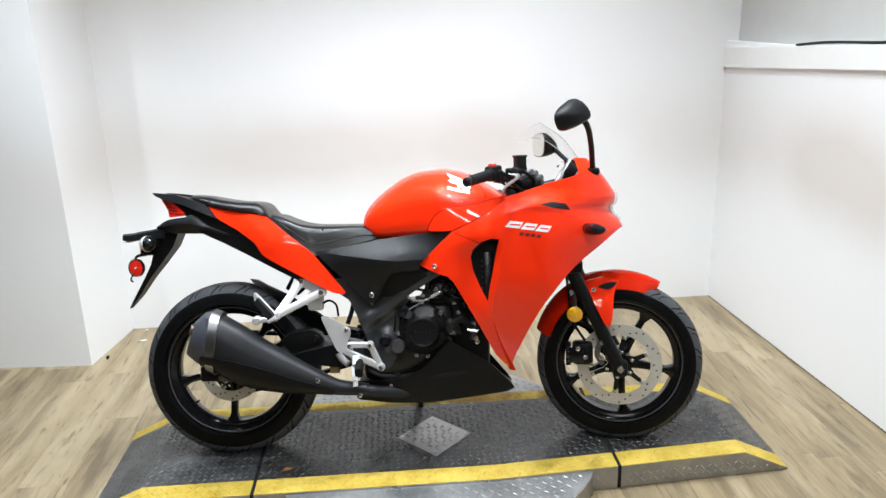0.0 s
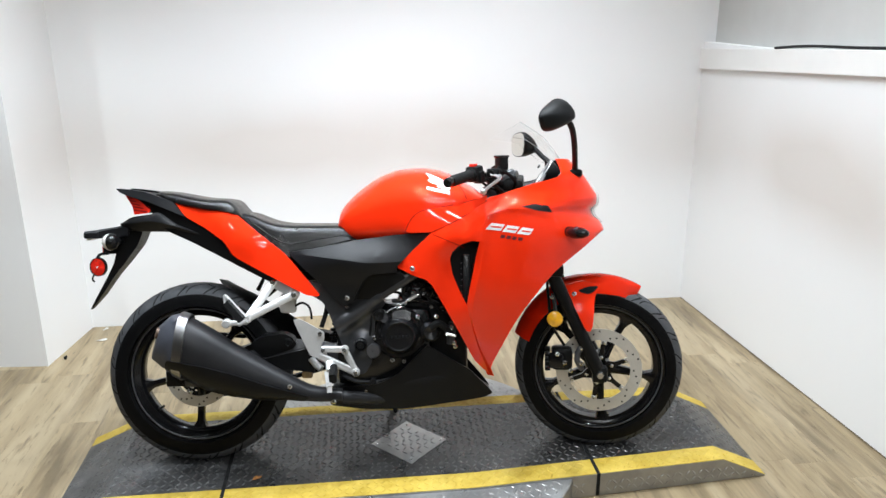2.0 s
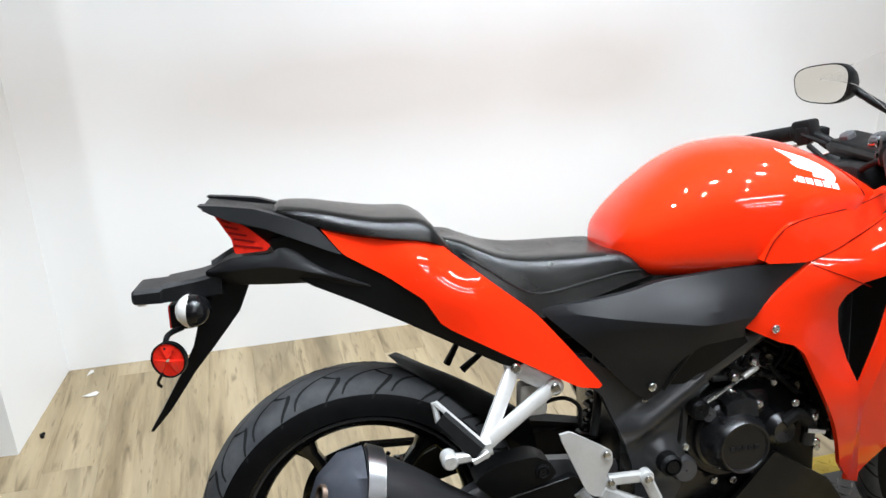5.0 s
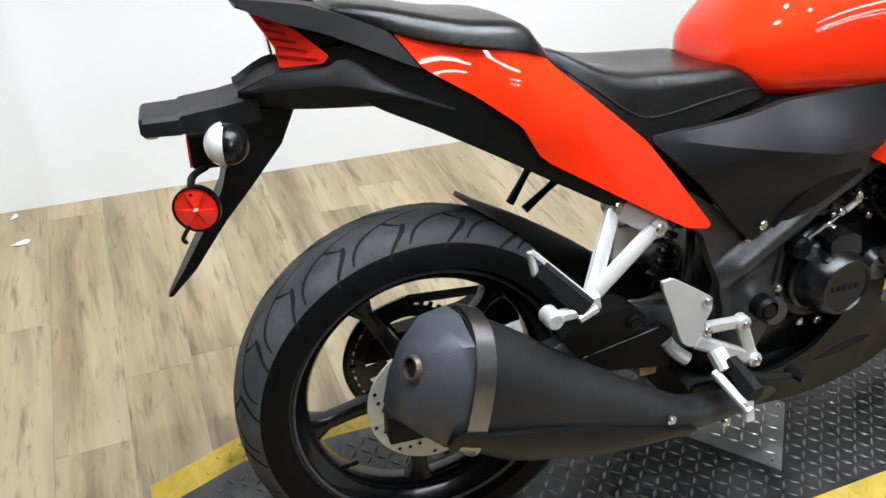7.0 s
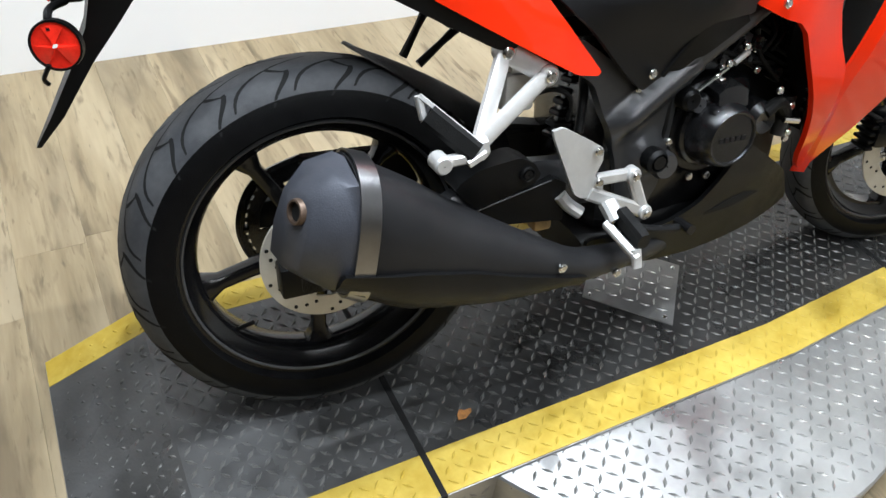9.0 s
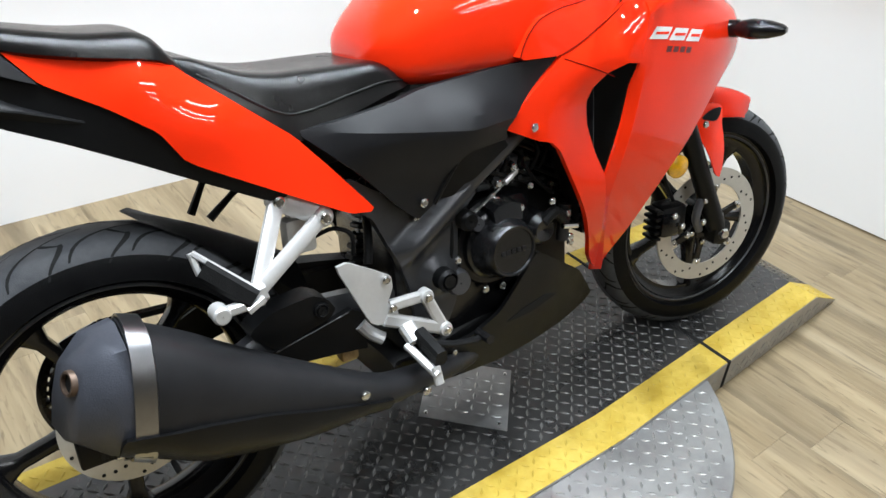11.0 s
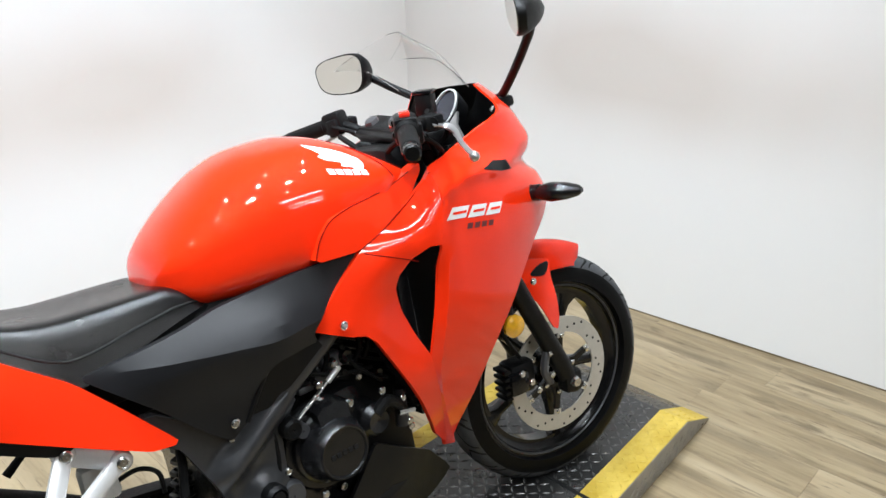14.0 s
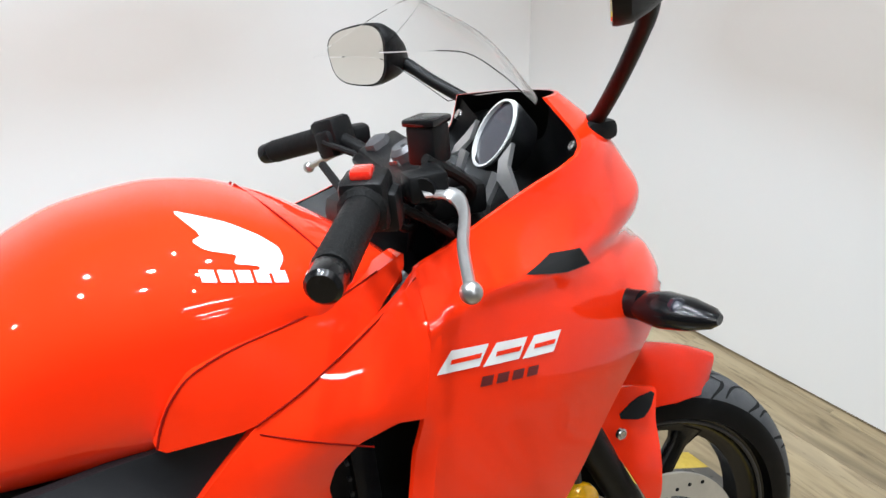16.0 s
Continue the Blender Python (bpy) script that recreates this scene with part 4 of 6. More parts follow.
def cowl(side):
    bm = bmesh.new()
    zs = steps(0.272, 0.80, 34) + steps(0.804, 0.905, 26) + steps(0.91, 1.012, 13)
    rows = []
    for z in zs:
        xl, xr = cowl_l(z), min(cowl_r(z), cowl_f(z)) if z < 0.767 else cowl_f(z)
        xr = max(xr, xl + 0.020)
        rows.append([bm.verts.new((x, side * cowl_y(x, z), z)) for x in [xl, xl + 0.006, xl + 0.012] + [xl + 0.017 + (xr - xl - 0.017) * math.sin(0.5 * math.pi * k / 26) for k in range(27)]])
    for a, b2 in zip(rows, rows[1:]):
        for i in range(29):
            bm.faces.new((a[i], a[i + 1], b2[i + 1], b2[i]))
    bmesh.ops.remove_doubles(bm, verts=bm.verts, dist=1e-5)
    faces, rim = bm.faces[:], [e for e in bm.edges if e.is_boundary]
    twin = {v: bm.verts.new(v.co + Vector((-0.002, -side * 0.005, 0))) for v in bm.verts[:]}
    for f in faces:
        bm.faces.new([twin[v] for v in reversed(f.verts)]).material_index = 1
    for e in rim:
        p, q = e.verts
        if abs(p.co.y) > 1e-4 or abs(q.co.y) > 1e-4:
            bm.faces.new((p, q, twin[q], twin[p]))
    return bm


for s in (-1, 1):
    fairing = part("side_fairing", cowl(s), [RED, MATTE], bike, "glossy red side fairing and half of the nose", angle=28)
    lift = lambda x, z: cowl_y(x, z, 0.0012)
    # letter-like blocks, plain slanted bars
    for x0, x1 in ((0.986, 1.034), (1.038, 1.082), (1.086, 1.128)):
        dz = 0.007 - 0.16 * (x0 - 0.986)
        part("white_bar", plate([(x0 - 0.012, 0.780 + dz), (x1 - 0.012, 0.774 + dz), (x1 + 0.002, 0.794 + dz), (x0 + 0.007, 0.800 + dz)], lift, 0, 0.01, s, 0), WHITE_MARK, fairing, "white slanted mark")
        part("bar_slot", plate([(x0 + 0.004, 0.7863 + dz), (x1 - 0.010, 0.7825 + dz), (x1 - 0.007, 0.7870 + dz), (x0 + 0.006, 0.7908 + dz)], lambda x, z: cowl_y(x, z, 0.0018), 0, 0.01, s, 0), RED, fairing)
    for i in range(4):
        x0 = 1.020 + 0.019 * i
        dz = 0.006 - 0.16 * (x0 - 0.986)
        part("dark_bar", plate([(x0, 0.758 + dz), (x0 + 0.014, 0.756 + dz), (x0 + 0.018, 0.766 + dz), (x0 + 0.004, 0.768 + dz)], lift, 0, 0.01, s, 0), DARK_MARK, fairing, "small dark mark")
    part("air_slot", plate([(1.090, 0.858), (1.135, 0.866), (1.182, 0.858), (1.196, 0.836), (1.150, 0.842)], lambda x, z: cowl_y(x, z, 0.001), 0, 0.01, s, 0), SEAM, fairing, "black air slot")

# rear part of the fairing with the vent opening
JOINT = [(x, z, cowl_y(x, z) - 0.0006) for x, z in ((0.952, 0.745), (0.962, 0.770), (0.972, 0.80), (0.978, 0.825), (0.983, 0.85), (0.987, 0.875), (0.962, 0.80), (0.970, 0.83), (0.975, 0.858), (1.0, 0.79), (1.008, 0.83), (1.014, 0.87))]
inner_y = sheet_of(*JOINT, (0.69, 0.662, 0.183), (0.738, 0.661, 0.200), (0.743, 0.722, 0.199), (0.803, 0.778, 0.207), (0.870, 0.809, 0.211), (0.936, 0.844, 0.209), (0.881, 0.69, 0.206), (0.84, 0.735, 0.222), (0.89, 0.765, 0.234), (0.900, 0.58, 0.198), (0.915, 0.52, 0.200), (0.943, 0.337, 0.128), (0.889, 0.444, 0.180), (0.80, 0.609, 0.205), (0.99, 0.28, 0.09))
INNER = [(0.686, 0.664), (0.751, 0.633), (0.780, 0.625), (0.800, 0.606), (0.845, 0.525), (0.889, 0.444), (0.943, 0.337), (0.975, 0.300), (0.998, 0.280), (0.972, 0.380), (0.950, 0.43), (0.932, 0.49), (0.918, 0.530), (0.891, 0.585), (0.869, 0.640), (0.861, 0.688), (0.868, 0.712), (0.892, 0.737), (0.930, 0.750), (0.958, 0.746), (0.982, 0.81), (0.993, 0.86), (0.990, 0.884), (0.936, 0.844), (0.870, 0.809), (0.803, 0.778), (0.743, 0.722)]
for s in (-1, 1):
    lower = part("lower_fairing", plate(INNER, inner_y, 0.012, 0.015, s, 1, 0.08), RED, bike, "glossy red fairing piece round the side vent", angle=45)
for s in (-1, 1):
    on = lambda x, z: max(shroud_y(x, z) + 0.004, inner_y(x, z)) + 0.0004
    for seam in ([(0.804, 0.779), (0.836, 0.793), (0.870, 0.809), (0.936, 0.844), (0.982, 0.877)], [(0.806, 0.771), (0.84, 0.757), (0.87, 0.744), (0.906, 0.728)]):
        part("panel_joint", tube(bmesh.new(), bow([(x, s * (on(x, z) if seam[0][0] < 0.805 else inner_y(x, z) + 0.0003), z) for x, z in seam], 5), 0.0009, 6), RED_SEAM, bike)
    seam = [(0.719, 0.783), (0.728, 0.806), (0.741, 0.826), (0.762, 0.843), (0.800, 0.8545), (0.85, 0.861), (0.899, 0.868), (0.955, 0.884)]
    part("panel_joint", tube(bmesh.new(), bow([(x, s * (shroud_y(x, z) + 0.0035), z) for x, z in seam], 5), 0.0013, 6), RED_SEAM, bike)
bolts(bike, [(0.738, -0.205, 0.661)], 0.008, CHROME)
# black inner side behind the vent, and radiator
for s in (-1, 1):
    part("inner_duct", plate([(0.90, 0.42), (0.84, 0.56), (0.83, 0.74), (0.95, 0.80), (1.10, 0.76), (1.10, 0.60), (1.02, 0.42)], lambda x, z: 0.140, 0.01, 0.05, s, 0), MATTE, bike)
b = box(bmesh.new(), 0.905, 0.935, -0.15, 0.15, 0.40, 0.70, 0.004)
radiator = part("radiator", b, ENGINE, bike, "black radiator behind the fairing")
for i in range(14):
    part("fin", box(bmesh.new(), 0.90, 0.904, -0.145, 0.145, 0.42 + 0.019 * i, 0.424 + 0.019 * i), FRAME_GREY, radiator)

# headlight
b = bmesh.new()
rows = []
for z in steps(0.792, 0.935, 12):
    t = (z - 0.792) / 0.143
    bulge = 0.020 * math.sin(math.pi * min(1, max(0, 0.1 + 0.85 * t))) * 0.5 + 0.002
    row = []
    for k in range(17):
        y = (-1 + 2 * k / 16) * (0.070 - 0.030 * t)
        n = cowl_n(z)
        x = 0.98 + (cowl_f(z) - 0.98) * max(0, 1 - (abs(y) / cowl_w(z)) ** n) ** (1 / n)
        row.append(b.verts.new((x + bulge * (1 - (abs(k - 8) / 8) ** 4) + 0.001, y, z)))
    rows.append(row)
for a, c in zip(rows, rows[1:]):
    for i in range(16):
        b.faces.new((a[i], a[i + 1], c[i + 1], c[i]))
part("headlight", b, CLEAR_LENS, bike, "pale clear headlight lens in the nose")

# screen
b = bmesh.new()
mid_x, mid_z = curve_of((0, 1.262), (0.5, 1.204), (1, 1.126)), curve_of((0, 1.014), (0.5, 1.090), (1, 1.145))
edge_x, edge_y, edge_z = curve_of((0, 1.214), (0.5, 1.132), (1, 1.026)), curve_of((0, 0.106), (0.3, 0.116), (0.6, 0.118), (1, 0.102)), curve_of((0, 1.006), (0.3, 1.048), (0.6, 1.080), (1, 1.090))
rows = []
for i in range(19):
    t = i / 18
    rows.append([(mid_x(t) + (edge_x(t) - mid_x(t)) * abs(u) ** 2.2, edge_y(t) * u, mid_z(t) + (edge_z(t) - mid_z(t)) * abs(u) ** 2.2) for u in [-1 + k / 12 for k in range(25)]])
vv = [[b.verts.new(p) for p in row] for row in rows]
for a, c in zip(vv, vv[1:]):
    for i in range(24):
        b.faces.new((a[i], a[i + 1], c[i + 1], c[i]))
fs = b.faces[:]
rim = [e for e in b.edges if e.is_boundary]
twin = {v: b.verts.new(v.co + Vector((-0.0006, 0, -0.0011))) for v in b.verts[:]}
for f in fs:
    b.faces.new([twin[v] for v in reversed(f.verts)])
for e in rim:
    p, q = e.verts
    b.faces.new((p, q, twin[q], twin[p]))
screen = part("windscreen", b, SCREEN, bike, "clear bubble windscreen")
screen.visible_shadow = False

# cockpit lining, instrument
b = bmesh.new()
rows = []
for z in steps(0.886, 1.009, 16):
    x0, y0 = cowl_l(z), cowl_y(cowl_l(z), z) - 0.004
    rows.append([b.verts.new((x0 + 0.004 + 0.03 * (1 - u * u), u * y0, z - 0.075 * (1 - abs(u) ** 3) * min(1.0, (1.045 - z) / 0.045))) for u in [-1 + k / 10 for k in range(21)]])
for a, c in zip(rows, rows[1:]):
    for i in range(20):
        b.faces.new((a[i], a[i + 1], c[i + 1], c[i]))
part("cockpit_lining", b, MATTE, bike, "matte black lining inside the nose")
bolts(bike, [(1.236, -0.146, 0.955), (1.200, 0.052, 0.990)], 0.007, CHROME, normal=(-0.8, 0.3, 0.5))
gm = pose(1.214, -0.026, 0.962) @ Matrix.Rotation(radians(-58), 4, "Y") @ Matrix.Rotation(radians(-14), 4, "Z")
b = spin(bmesh.new(), [(-0.03, 0.002), (-0.03, 0.050), (0.004, 0.066), (0.012, 0.066), (0.014, 0.060), (0.006, 0.056), (0.006, 0.002)], 40)
gauge = part("instrument_pod", turned(b, gm @ pose(0, 0, 0, 90) @ Matrix.Diagonal((0.72, 1.0, 0.62, 1))), MATTE, bike, "round black instrument cluster")
b = spin(bmesh.new(), [(0.010, 0.060), (0.016, 0.061), (0.016, 0.065), (0.010, 0.067)], 40)
part("silver_bezel", turned(b, gm @ pose(0, 0, 0, 90) @ Matrix.Diagonal((0.72, 1.0, 0.57, 1))), ALLOY, gauge, "silver dial ring")
b = spin(bmesh.new(), [(0.006, 0.001), (0.011, 0.001), (0.011, 0.059), (0.006, 0.059)], 40)
part("dial", turned(b, gm @ pose(0, 0, 0, 90) @ Matrix.Diagonal((0.72, 1.0, 0.57, 1))), DIAL, gauge, "dark dial face")
for s in (-1, 1):
    b = bmesh.new()
    rings = []
    for (x, y, z), w, d in (((-0.010, s * 0.048, 0.014), 0.013, 0.003), ((-0.034, s * 0.062, 0.012), 0.011, 0.003), ((-0.050, s * 0.092, 0.002), 0.006, 0.003), ((-0.058, s * 0.112, -0.008), 0.003, 0.002)):
        rings.append([gm @ Vector((x + a0 * w, y + a0 * w * 0.3 * s, z + b0 * d)) for a0, b0 in ((-1, -1), (1, -1), (1, 1), (-1, 1))])
    part("silver_strut", loft(b, rings), POLISHED, gauge, angle=20)
    b = bmesh.new()
    rings = []
    for (x, y, z), w in (((-0.040, s * 0.050, 0.012), 0.010), ((-0.078, s * 0.046, 0.004), 0.007), ((-0.096, s * 0.040, -0.012), 0.002)):
        rings.append([gm @ Vector((x, y + a0 * w, z + b0 * 0.003)) for a0, b0 in ((-1, -1), (1, -1), (1, 1), (-1, 1))])
    part("silver_strut", loft(b, rings), POLISHED, gauge, angle=20)

# fork and front brake (turned with the steering)
def front(p):
    return UNSTEER @ Vector(p)


AX = Vector((-math.sin(radians(25.3)), 0, math.cos(radians(25.3))))
for s in (-1, 1):
    b = bmesh.new()
    base = Vector((0, s * 0.105, 0))
    tube(b, [base - AX * 0.03, base - AX * 0.02, base + AX * 0.06, base + AX * 0.22, base + AX * 0.36, base + AX * 0.38], [0.018, 0.0225, 0.0235, 0.0225, 0.024, 0.022], 20)
    leg = part("fork_leg", turned(b, STEER), MATTE, bike, "black lower fork leg")
    b = bmesh.new()
    tube(b, [base + AX * 0.37, base + AX * 0.74], 0.0185, 16)
    part("fork_tube", turned(b, STEER), FRAME_GREY, leg)
    b = box(bmesh.new(), -0.025, 0.025, s * 0.105 - 0.020, s * 0.105 + 0.020, -0.028, 0.026, 0.008)
    part("axle_clamp", turned(b, STEER), MATTE, leg)
for z in (0.40, 0.72):
    c = AX * z
    b = box(bmesh.new(), c.x - 0.035, c.x + 0.045, -0.14, 0.14, c.z - 0.018, c.z + 0.018, 0.008)
    part("fork_yoke", turned(b, STEER), MATTE, bike)
b = tube(bmesh.new(), [(0, -0.128, 0), (0, 0.128, 0)], 0.010, 14)
part("front_axle", turned(b, STEER), CHROME, bike)
b = bmesh.new()
spin(b, [(-0.135, 0.002), (-0.135, 0.011), (-0.126, 0.016), (-0.120, 0.016), (-0.120, 0.002)], 6)
part("axle_nut", turned(b, STEER), CHROME, bike)
# caliper behind the fork
caliper = part("front_caliper", turned(box(bmesh.new(), -0.165, -0.092, -0.100, -0.040, 0.004, 0.086, 0.014), STEER), MATTE, bike, "black front brake caliper")
part("caliper_bridge", turned(box(bmesh.new(), -0.175, -0.120, -0.112, -0.085, 0.014, 0.070, 0.010), STEER), GLOSS_BLACK, caliper)
for k in range(5):
    part("caliper_fin", turned(box(bmesh.new(), -0.187, -0.168, -0.104, -0.056, 0.006 + 0.017 * k, 0.014 + 0.017 * k, 0.002), STEER), MATTE, caliper)
b = bmesh.new()
tube(b, bow([(-0.060, -0.108, 0.015), (-0.078, -0.112, 0.05), (-0.068, -0.110, 0.088), (-0.050, -0.108, 0.10)]), 0.010, 8)
part("caliper_bracket", turned(b, STEER), SATIN, caliper)
bolts(caliper, [STEER @ Vector(p) for p in ((-0.065, -0.122, 0.042), (-0.120, -0.114, 0.040), (-0.062, -0.118, 0.095), (-0.145, -0.114, 0.070), (-0.10, -0.113, 0.012))], 0.008, CHROME)
b = tube(bmesh.new(), bow([(-0.12, -0.075, 0.09), (-0.165, -0.085, 0.17), (-0.175, -0.085, 0.26), (-0.19, -0.09, 0.38), (-0.23, -0.10, 0.52)]), 0.005, 8)
part("brake_hose", turned(b, STEER), GRIP, bike, "black brake hose")
# amber reflector
am = front((1.221, -0.118, 0.469))
b = spin(bmesh.new(), [(-0.010, 0.001), (-0.008, 0.020), (-0.002, 0.027), (0.006, 0.027), (0.006, 0.001)], 28)
amber = part("side_reflector", turned(b, STEER @ Matrix.Translation(am)), AMBER, bike, "round amber side reflector")
b = tube(bmesh.new(), bow([am + Vector((0, 0.008, 0.015)), am + Vector((0.0, 0.012, 0.05)), am + Vector((-0.008, 0.018, 0.085))]), 0.007, 8)
part("reflector_stalk", turned(b, STEER), FRAME_GREY, amber)
bolts(amber, [STEER @ (am + Vector((-0.010, -0.002, 0.078)))], 0.008, CHROME)

# front mudguard
b = bmesh.new()
rows = []
for i in range(37):
    t = i / 36
    a = radians(63 + (158 - 63) * t)
    rr = 0.322 + 0.012 * math.sin(math.pi * t) - 0.006 * t
    hw = 0.020 + 0.056 * min(1.0, t / 0.22) ** 0.6 if t < 0.22 else 0.076 - 0.008 * max(0, t - 0.75) / 0.25
    row = []
    for k in range(15):
        u = -1 + 2 * k / 14
        drop = 0.055 * abs(u) ** 2.6
        row.append((math.cos(a) * (rr - drop), hw * u, math.sin(a) * (rr - drop)))
    rows.append(row)
vv = [[b.verts.new(p) for p in row] for row in rows]
for a, c in zip(vv, vv[1:]):
    for i in range(14):
        b.faces.new((a[i], a[i + 1], c[i + 1], c[i]))
bmesh.ops.solidify(b, geom=b.faces[:], thickness=0.003)
mudguard = part("front_mudguard", turned(b, STEER), RED, bike, "glossy red front mudguard", angle=50)
for s in (-1, 1):
    tab = [(-0.130, 0.300), (-0.060, 0.318), (0.004, 0.302), (-0.020, 0.268), (-0.026, 0.172), (-0.036, 0.150), (-0.052, 0.160), (-0.085, 0.230), (-0.118, 0.285)]
    tab_y = sheet_of((-0.13, 0.30, 0.070), (-0.06, 0.318, 0.062), (0.005, 0.30, 0.066), (-0.012, 0.21, 0.112), (-0.03, 0.15, 0.124), (-0.10, 0.25, 0.110), (-0.06, 0.24, 0.118))
    part("mudguard_arm", plate(tab, tab_y, 0.004, 0.015, s, 2, 0.15, STEER), RED, mudguard, "red mudguard arm", angle=50)
    part("mudguard_slot", plate([(-0.080, 0.286), (-0.040, 0.300), (-0.004, 0.300), (-0.020, 0.284), (-0.040, 0.276)], lambda x, z: tab_y(x, z) + 0.0025, 0.002, 0.02, s, 1, 0.2, STEER), SEAM, mudguard)
bolts(mudguard, [Vector((1.283, -0.135, 0.557)), Vector((1.344, -0.124, 0.453))], 0.008, CHROME)

# bars, controls
def control_side(s):
    g0, g1 = front((0.848, -0.344, 0.936)), front((0.952, -0.205, 0.966))
    root_p = Vector((AX * 0.70).to_tuple()) + Vector((0, -0.105, 0))
    if s > 0:
        g0, g1 = front((1.008, 0.352, 0.948)), front((1.070, 0.215, 0.974))
        root_p.y = -root_p.y
    d = (g1 - g0).normalized()
    bar = part("handlebar", turned(tube(bmesh.new(), bow([g0 + d * 0.01, g1, root_p]), 0.011, 14), STEER), MATTE, bike, "black clip-on handlebar")
    b = bmesh.new()
    n = 26
    tube(b, [g0 + d * (0.022 + 0.115 * i / n) for i in range(n + 1)], [0.0165 + (0.0012 if i % 2 else 0.0) for i in range(n + 1)], 18)
    part("grip", turned(b, STEER), GRIP, bar, "ribbed black rubber grip")
    b = tube(bmesh.new(), [g0 - d * 0.004, g0, g0 + d * 0.018, g0 + d * 0.022], [0.012, 0.0155, 0.0165, 0.014], 18)
    part("bar_end", turned(b, STEER), GLOSS_BLACK, bar, "gloss black bar end weight")
    c = g0 + d * 0.16
    q = d.to_track_quat("X", "Z").to_matrix().to_4x4()
    b = box(bmesh.new(), -0.022, 0.026, -0.022, 0.022, -0.024, 0.026, 0.008, Matrix.Translation(c) @ q)
    box(b, -0.010, 0.020, -0.030, 0.0, -0.030, 0.010, 0.006, Matrix.Translation(c) @ q)
    sw = part("switch_housing", turned(b, STEER), MATTE, bar)
    if s < 0:
        b = box(bmesh.new(), -0.014, 0.008, -0.010, 0.010, 0.024, 0.034, 0.003, Matrix.Translation(c) @ q)
        part("stop_switch", turned(b, STEER), RED_LENS, bar, "red engine stop switch")
    # lever
    knots_l = [(0.996, -0.226, 0.962), (1.020, -0.238, 0.955), (1.014, -0.268, 0.944), (0.985, -0.312, 0.927), (0.956, -0.370, 0.908)]
    if s > 0:
        knots_l = [(1.105, 0.225, 0.966), (1.125, 0.240, 0.958), (1.118, 0.268, 0.946), (1.098, 0.310, 0.930), (1.078, 0.362, 0.912)]
    pts = bow([front(p) for p in knots_l], 5)
    piv, tip = pts[0], pts[-1]
    rings = []
    for i, p in enumerate(pts):
        ahead = (pts[min(i + 1, len(pts) - 1)] - pts[max(i - 1, 0)]).normalized()
        wide = ahead.cross(AX).normalized()
        w = max(0.0052, 0.0115 - 0.0006 * i)
        rings.append([p + wide * w * math.copysign(abs(math.cos(g)) ** 0.7, math.cos(g)) + AX * 0.0045 * math.copysign(abs(math.sin(g)) ** 0.7, math.sin(g)) for g in [2 * math.pi * q / 10 for q in range(10)]])
    b = loft(bmesh.new(), rings)
    lever = part("lever", turned(b, STEER), POLISHED, bike, "silver alloy lever with a ball end")
    b = bmesh.new()
    bmesh.ops.create_uvsphere(b, u_segments=16, v_segments=10, radius=0.0095)
    part("ball_end", turned(b, STEER @ Matrix.Translation(tip)), POLISHED, lever)
    b = box(bmesh.new(), -0.020, 0.020, -0.016, 0.016, -0.012, 0.016, 0.005, Matrix.Translation(piv + d * 0.012))
    part("lever_bracket", turned(b, STEER), MATTE, bar)
    return c, d


rc, rd = control_side(-1)
lc, ld = control_side(1)
res = front((1.036, -0.172, 1.012))
b = box(bmesh.new(), -0.017, 0.017, -0.017, 0.017, -0.036, 0.006, 0.005, Matrix.Translation(res) @ pose(0, 0, 0, 0, 0, 40))
reservoir = part("brake_reservoir", turned(b, STEER), MATTE, bike, "black brake fluid reservoir")
b = box(bmesh.new(), -0.019, 0.019, -0.019, 0.019, 0.004, 0.012, 0.003, Matrix.Translation(res) @ pose(0, 0, 0, 0, 0, 40))
part("lid", turned(b, STEER), GLOSS_BLACK, reservoir)
b = tube(bmesh.new(), [front(p) for p in ((1.046, -0.160, 0.972), (1.020, -0.196, 0.968), (0.992, -0.232, 0.964))], [0.012, 0.014, 0.012], 14)
part("master_cylinder", turned(b, STEER), MATTE, bike, "black brake master cylinder")
for pts, r in (([(1.02, -0.19, 0.985), (1.08, -0.17, 0.94), (1.07, -0.12, 0.89), (1.10, -0.08, 0.84)], 0.006), ([(0.97, -0.20, 0.955), (1.03, -0.20, 0.91), (1.06, -0.13, 0.87)], 0.005), ([(1.0, -0.2, 0.94), (1.05, -0.16, 0.90), (1.10, -0.10, 0.90)], 0.005), ([(1.05, 0.19, 0.97), (1.1, 0.12, 0.93), (1.08, 0.05, 0.87)], 0.005), ([(1.04, -0.15, 0.96), (1.0, -0.10, 0.93), (1.02, 0.0, 0.90), (1.02, 0.12, 0.95)], 0.006)):
    part("control_cable", tube(bmesh.new(), bow(pts), r, 8), GRIP, bike, "black control cable")
b = box(bmesh.new(), 0.99, 1.10, -0.070, 0.070, 0.80, 0.925, 0.02)
part("steering_head", b, MATTE, bike, "black steering head")
b = spin(bmesh.new(), [(0, 0.001), (0.012, 0.001), (0.012, 0.014), (0, 0.016)], 6)
part("stem_nut", turned(b, STEER @ Matrix.Translation(AX * 0.74) @ Matrix.Rotation(radians(-25), 4, "Y") @ pose(0, 0, 0, 90)), CHROME, bike)

# yoke top, fork caps, ignition lock
b = box(bmesh.new(), -0.040, 0.034, -0.135, 0.135, -0.010, 0.010, 0.006, Matrix.Translation(AX * 0.735) @ Matrix.Rotation(radians(-25), 4, "Y"))
yoke = part("top_yoke", turned(b, STEER), MATTE, bike, "black top fork yoke")
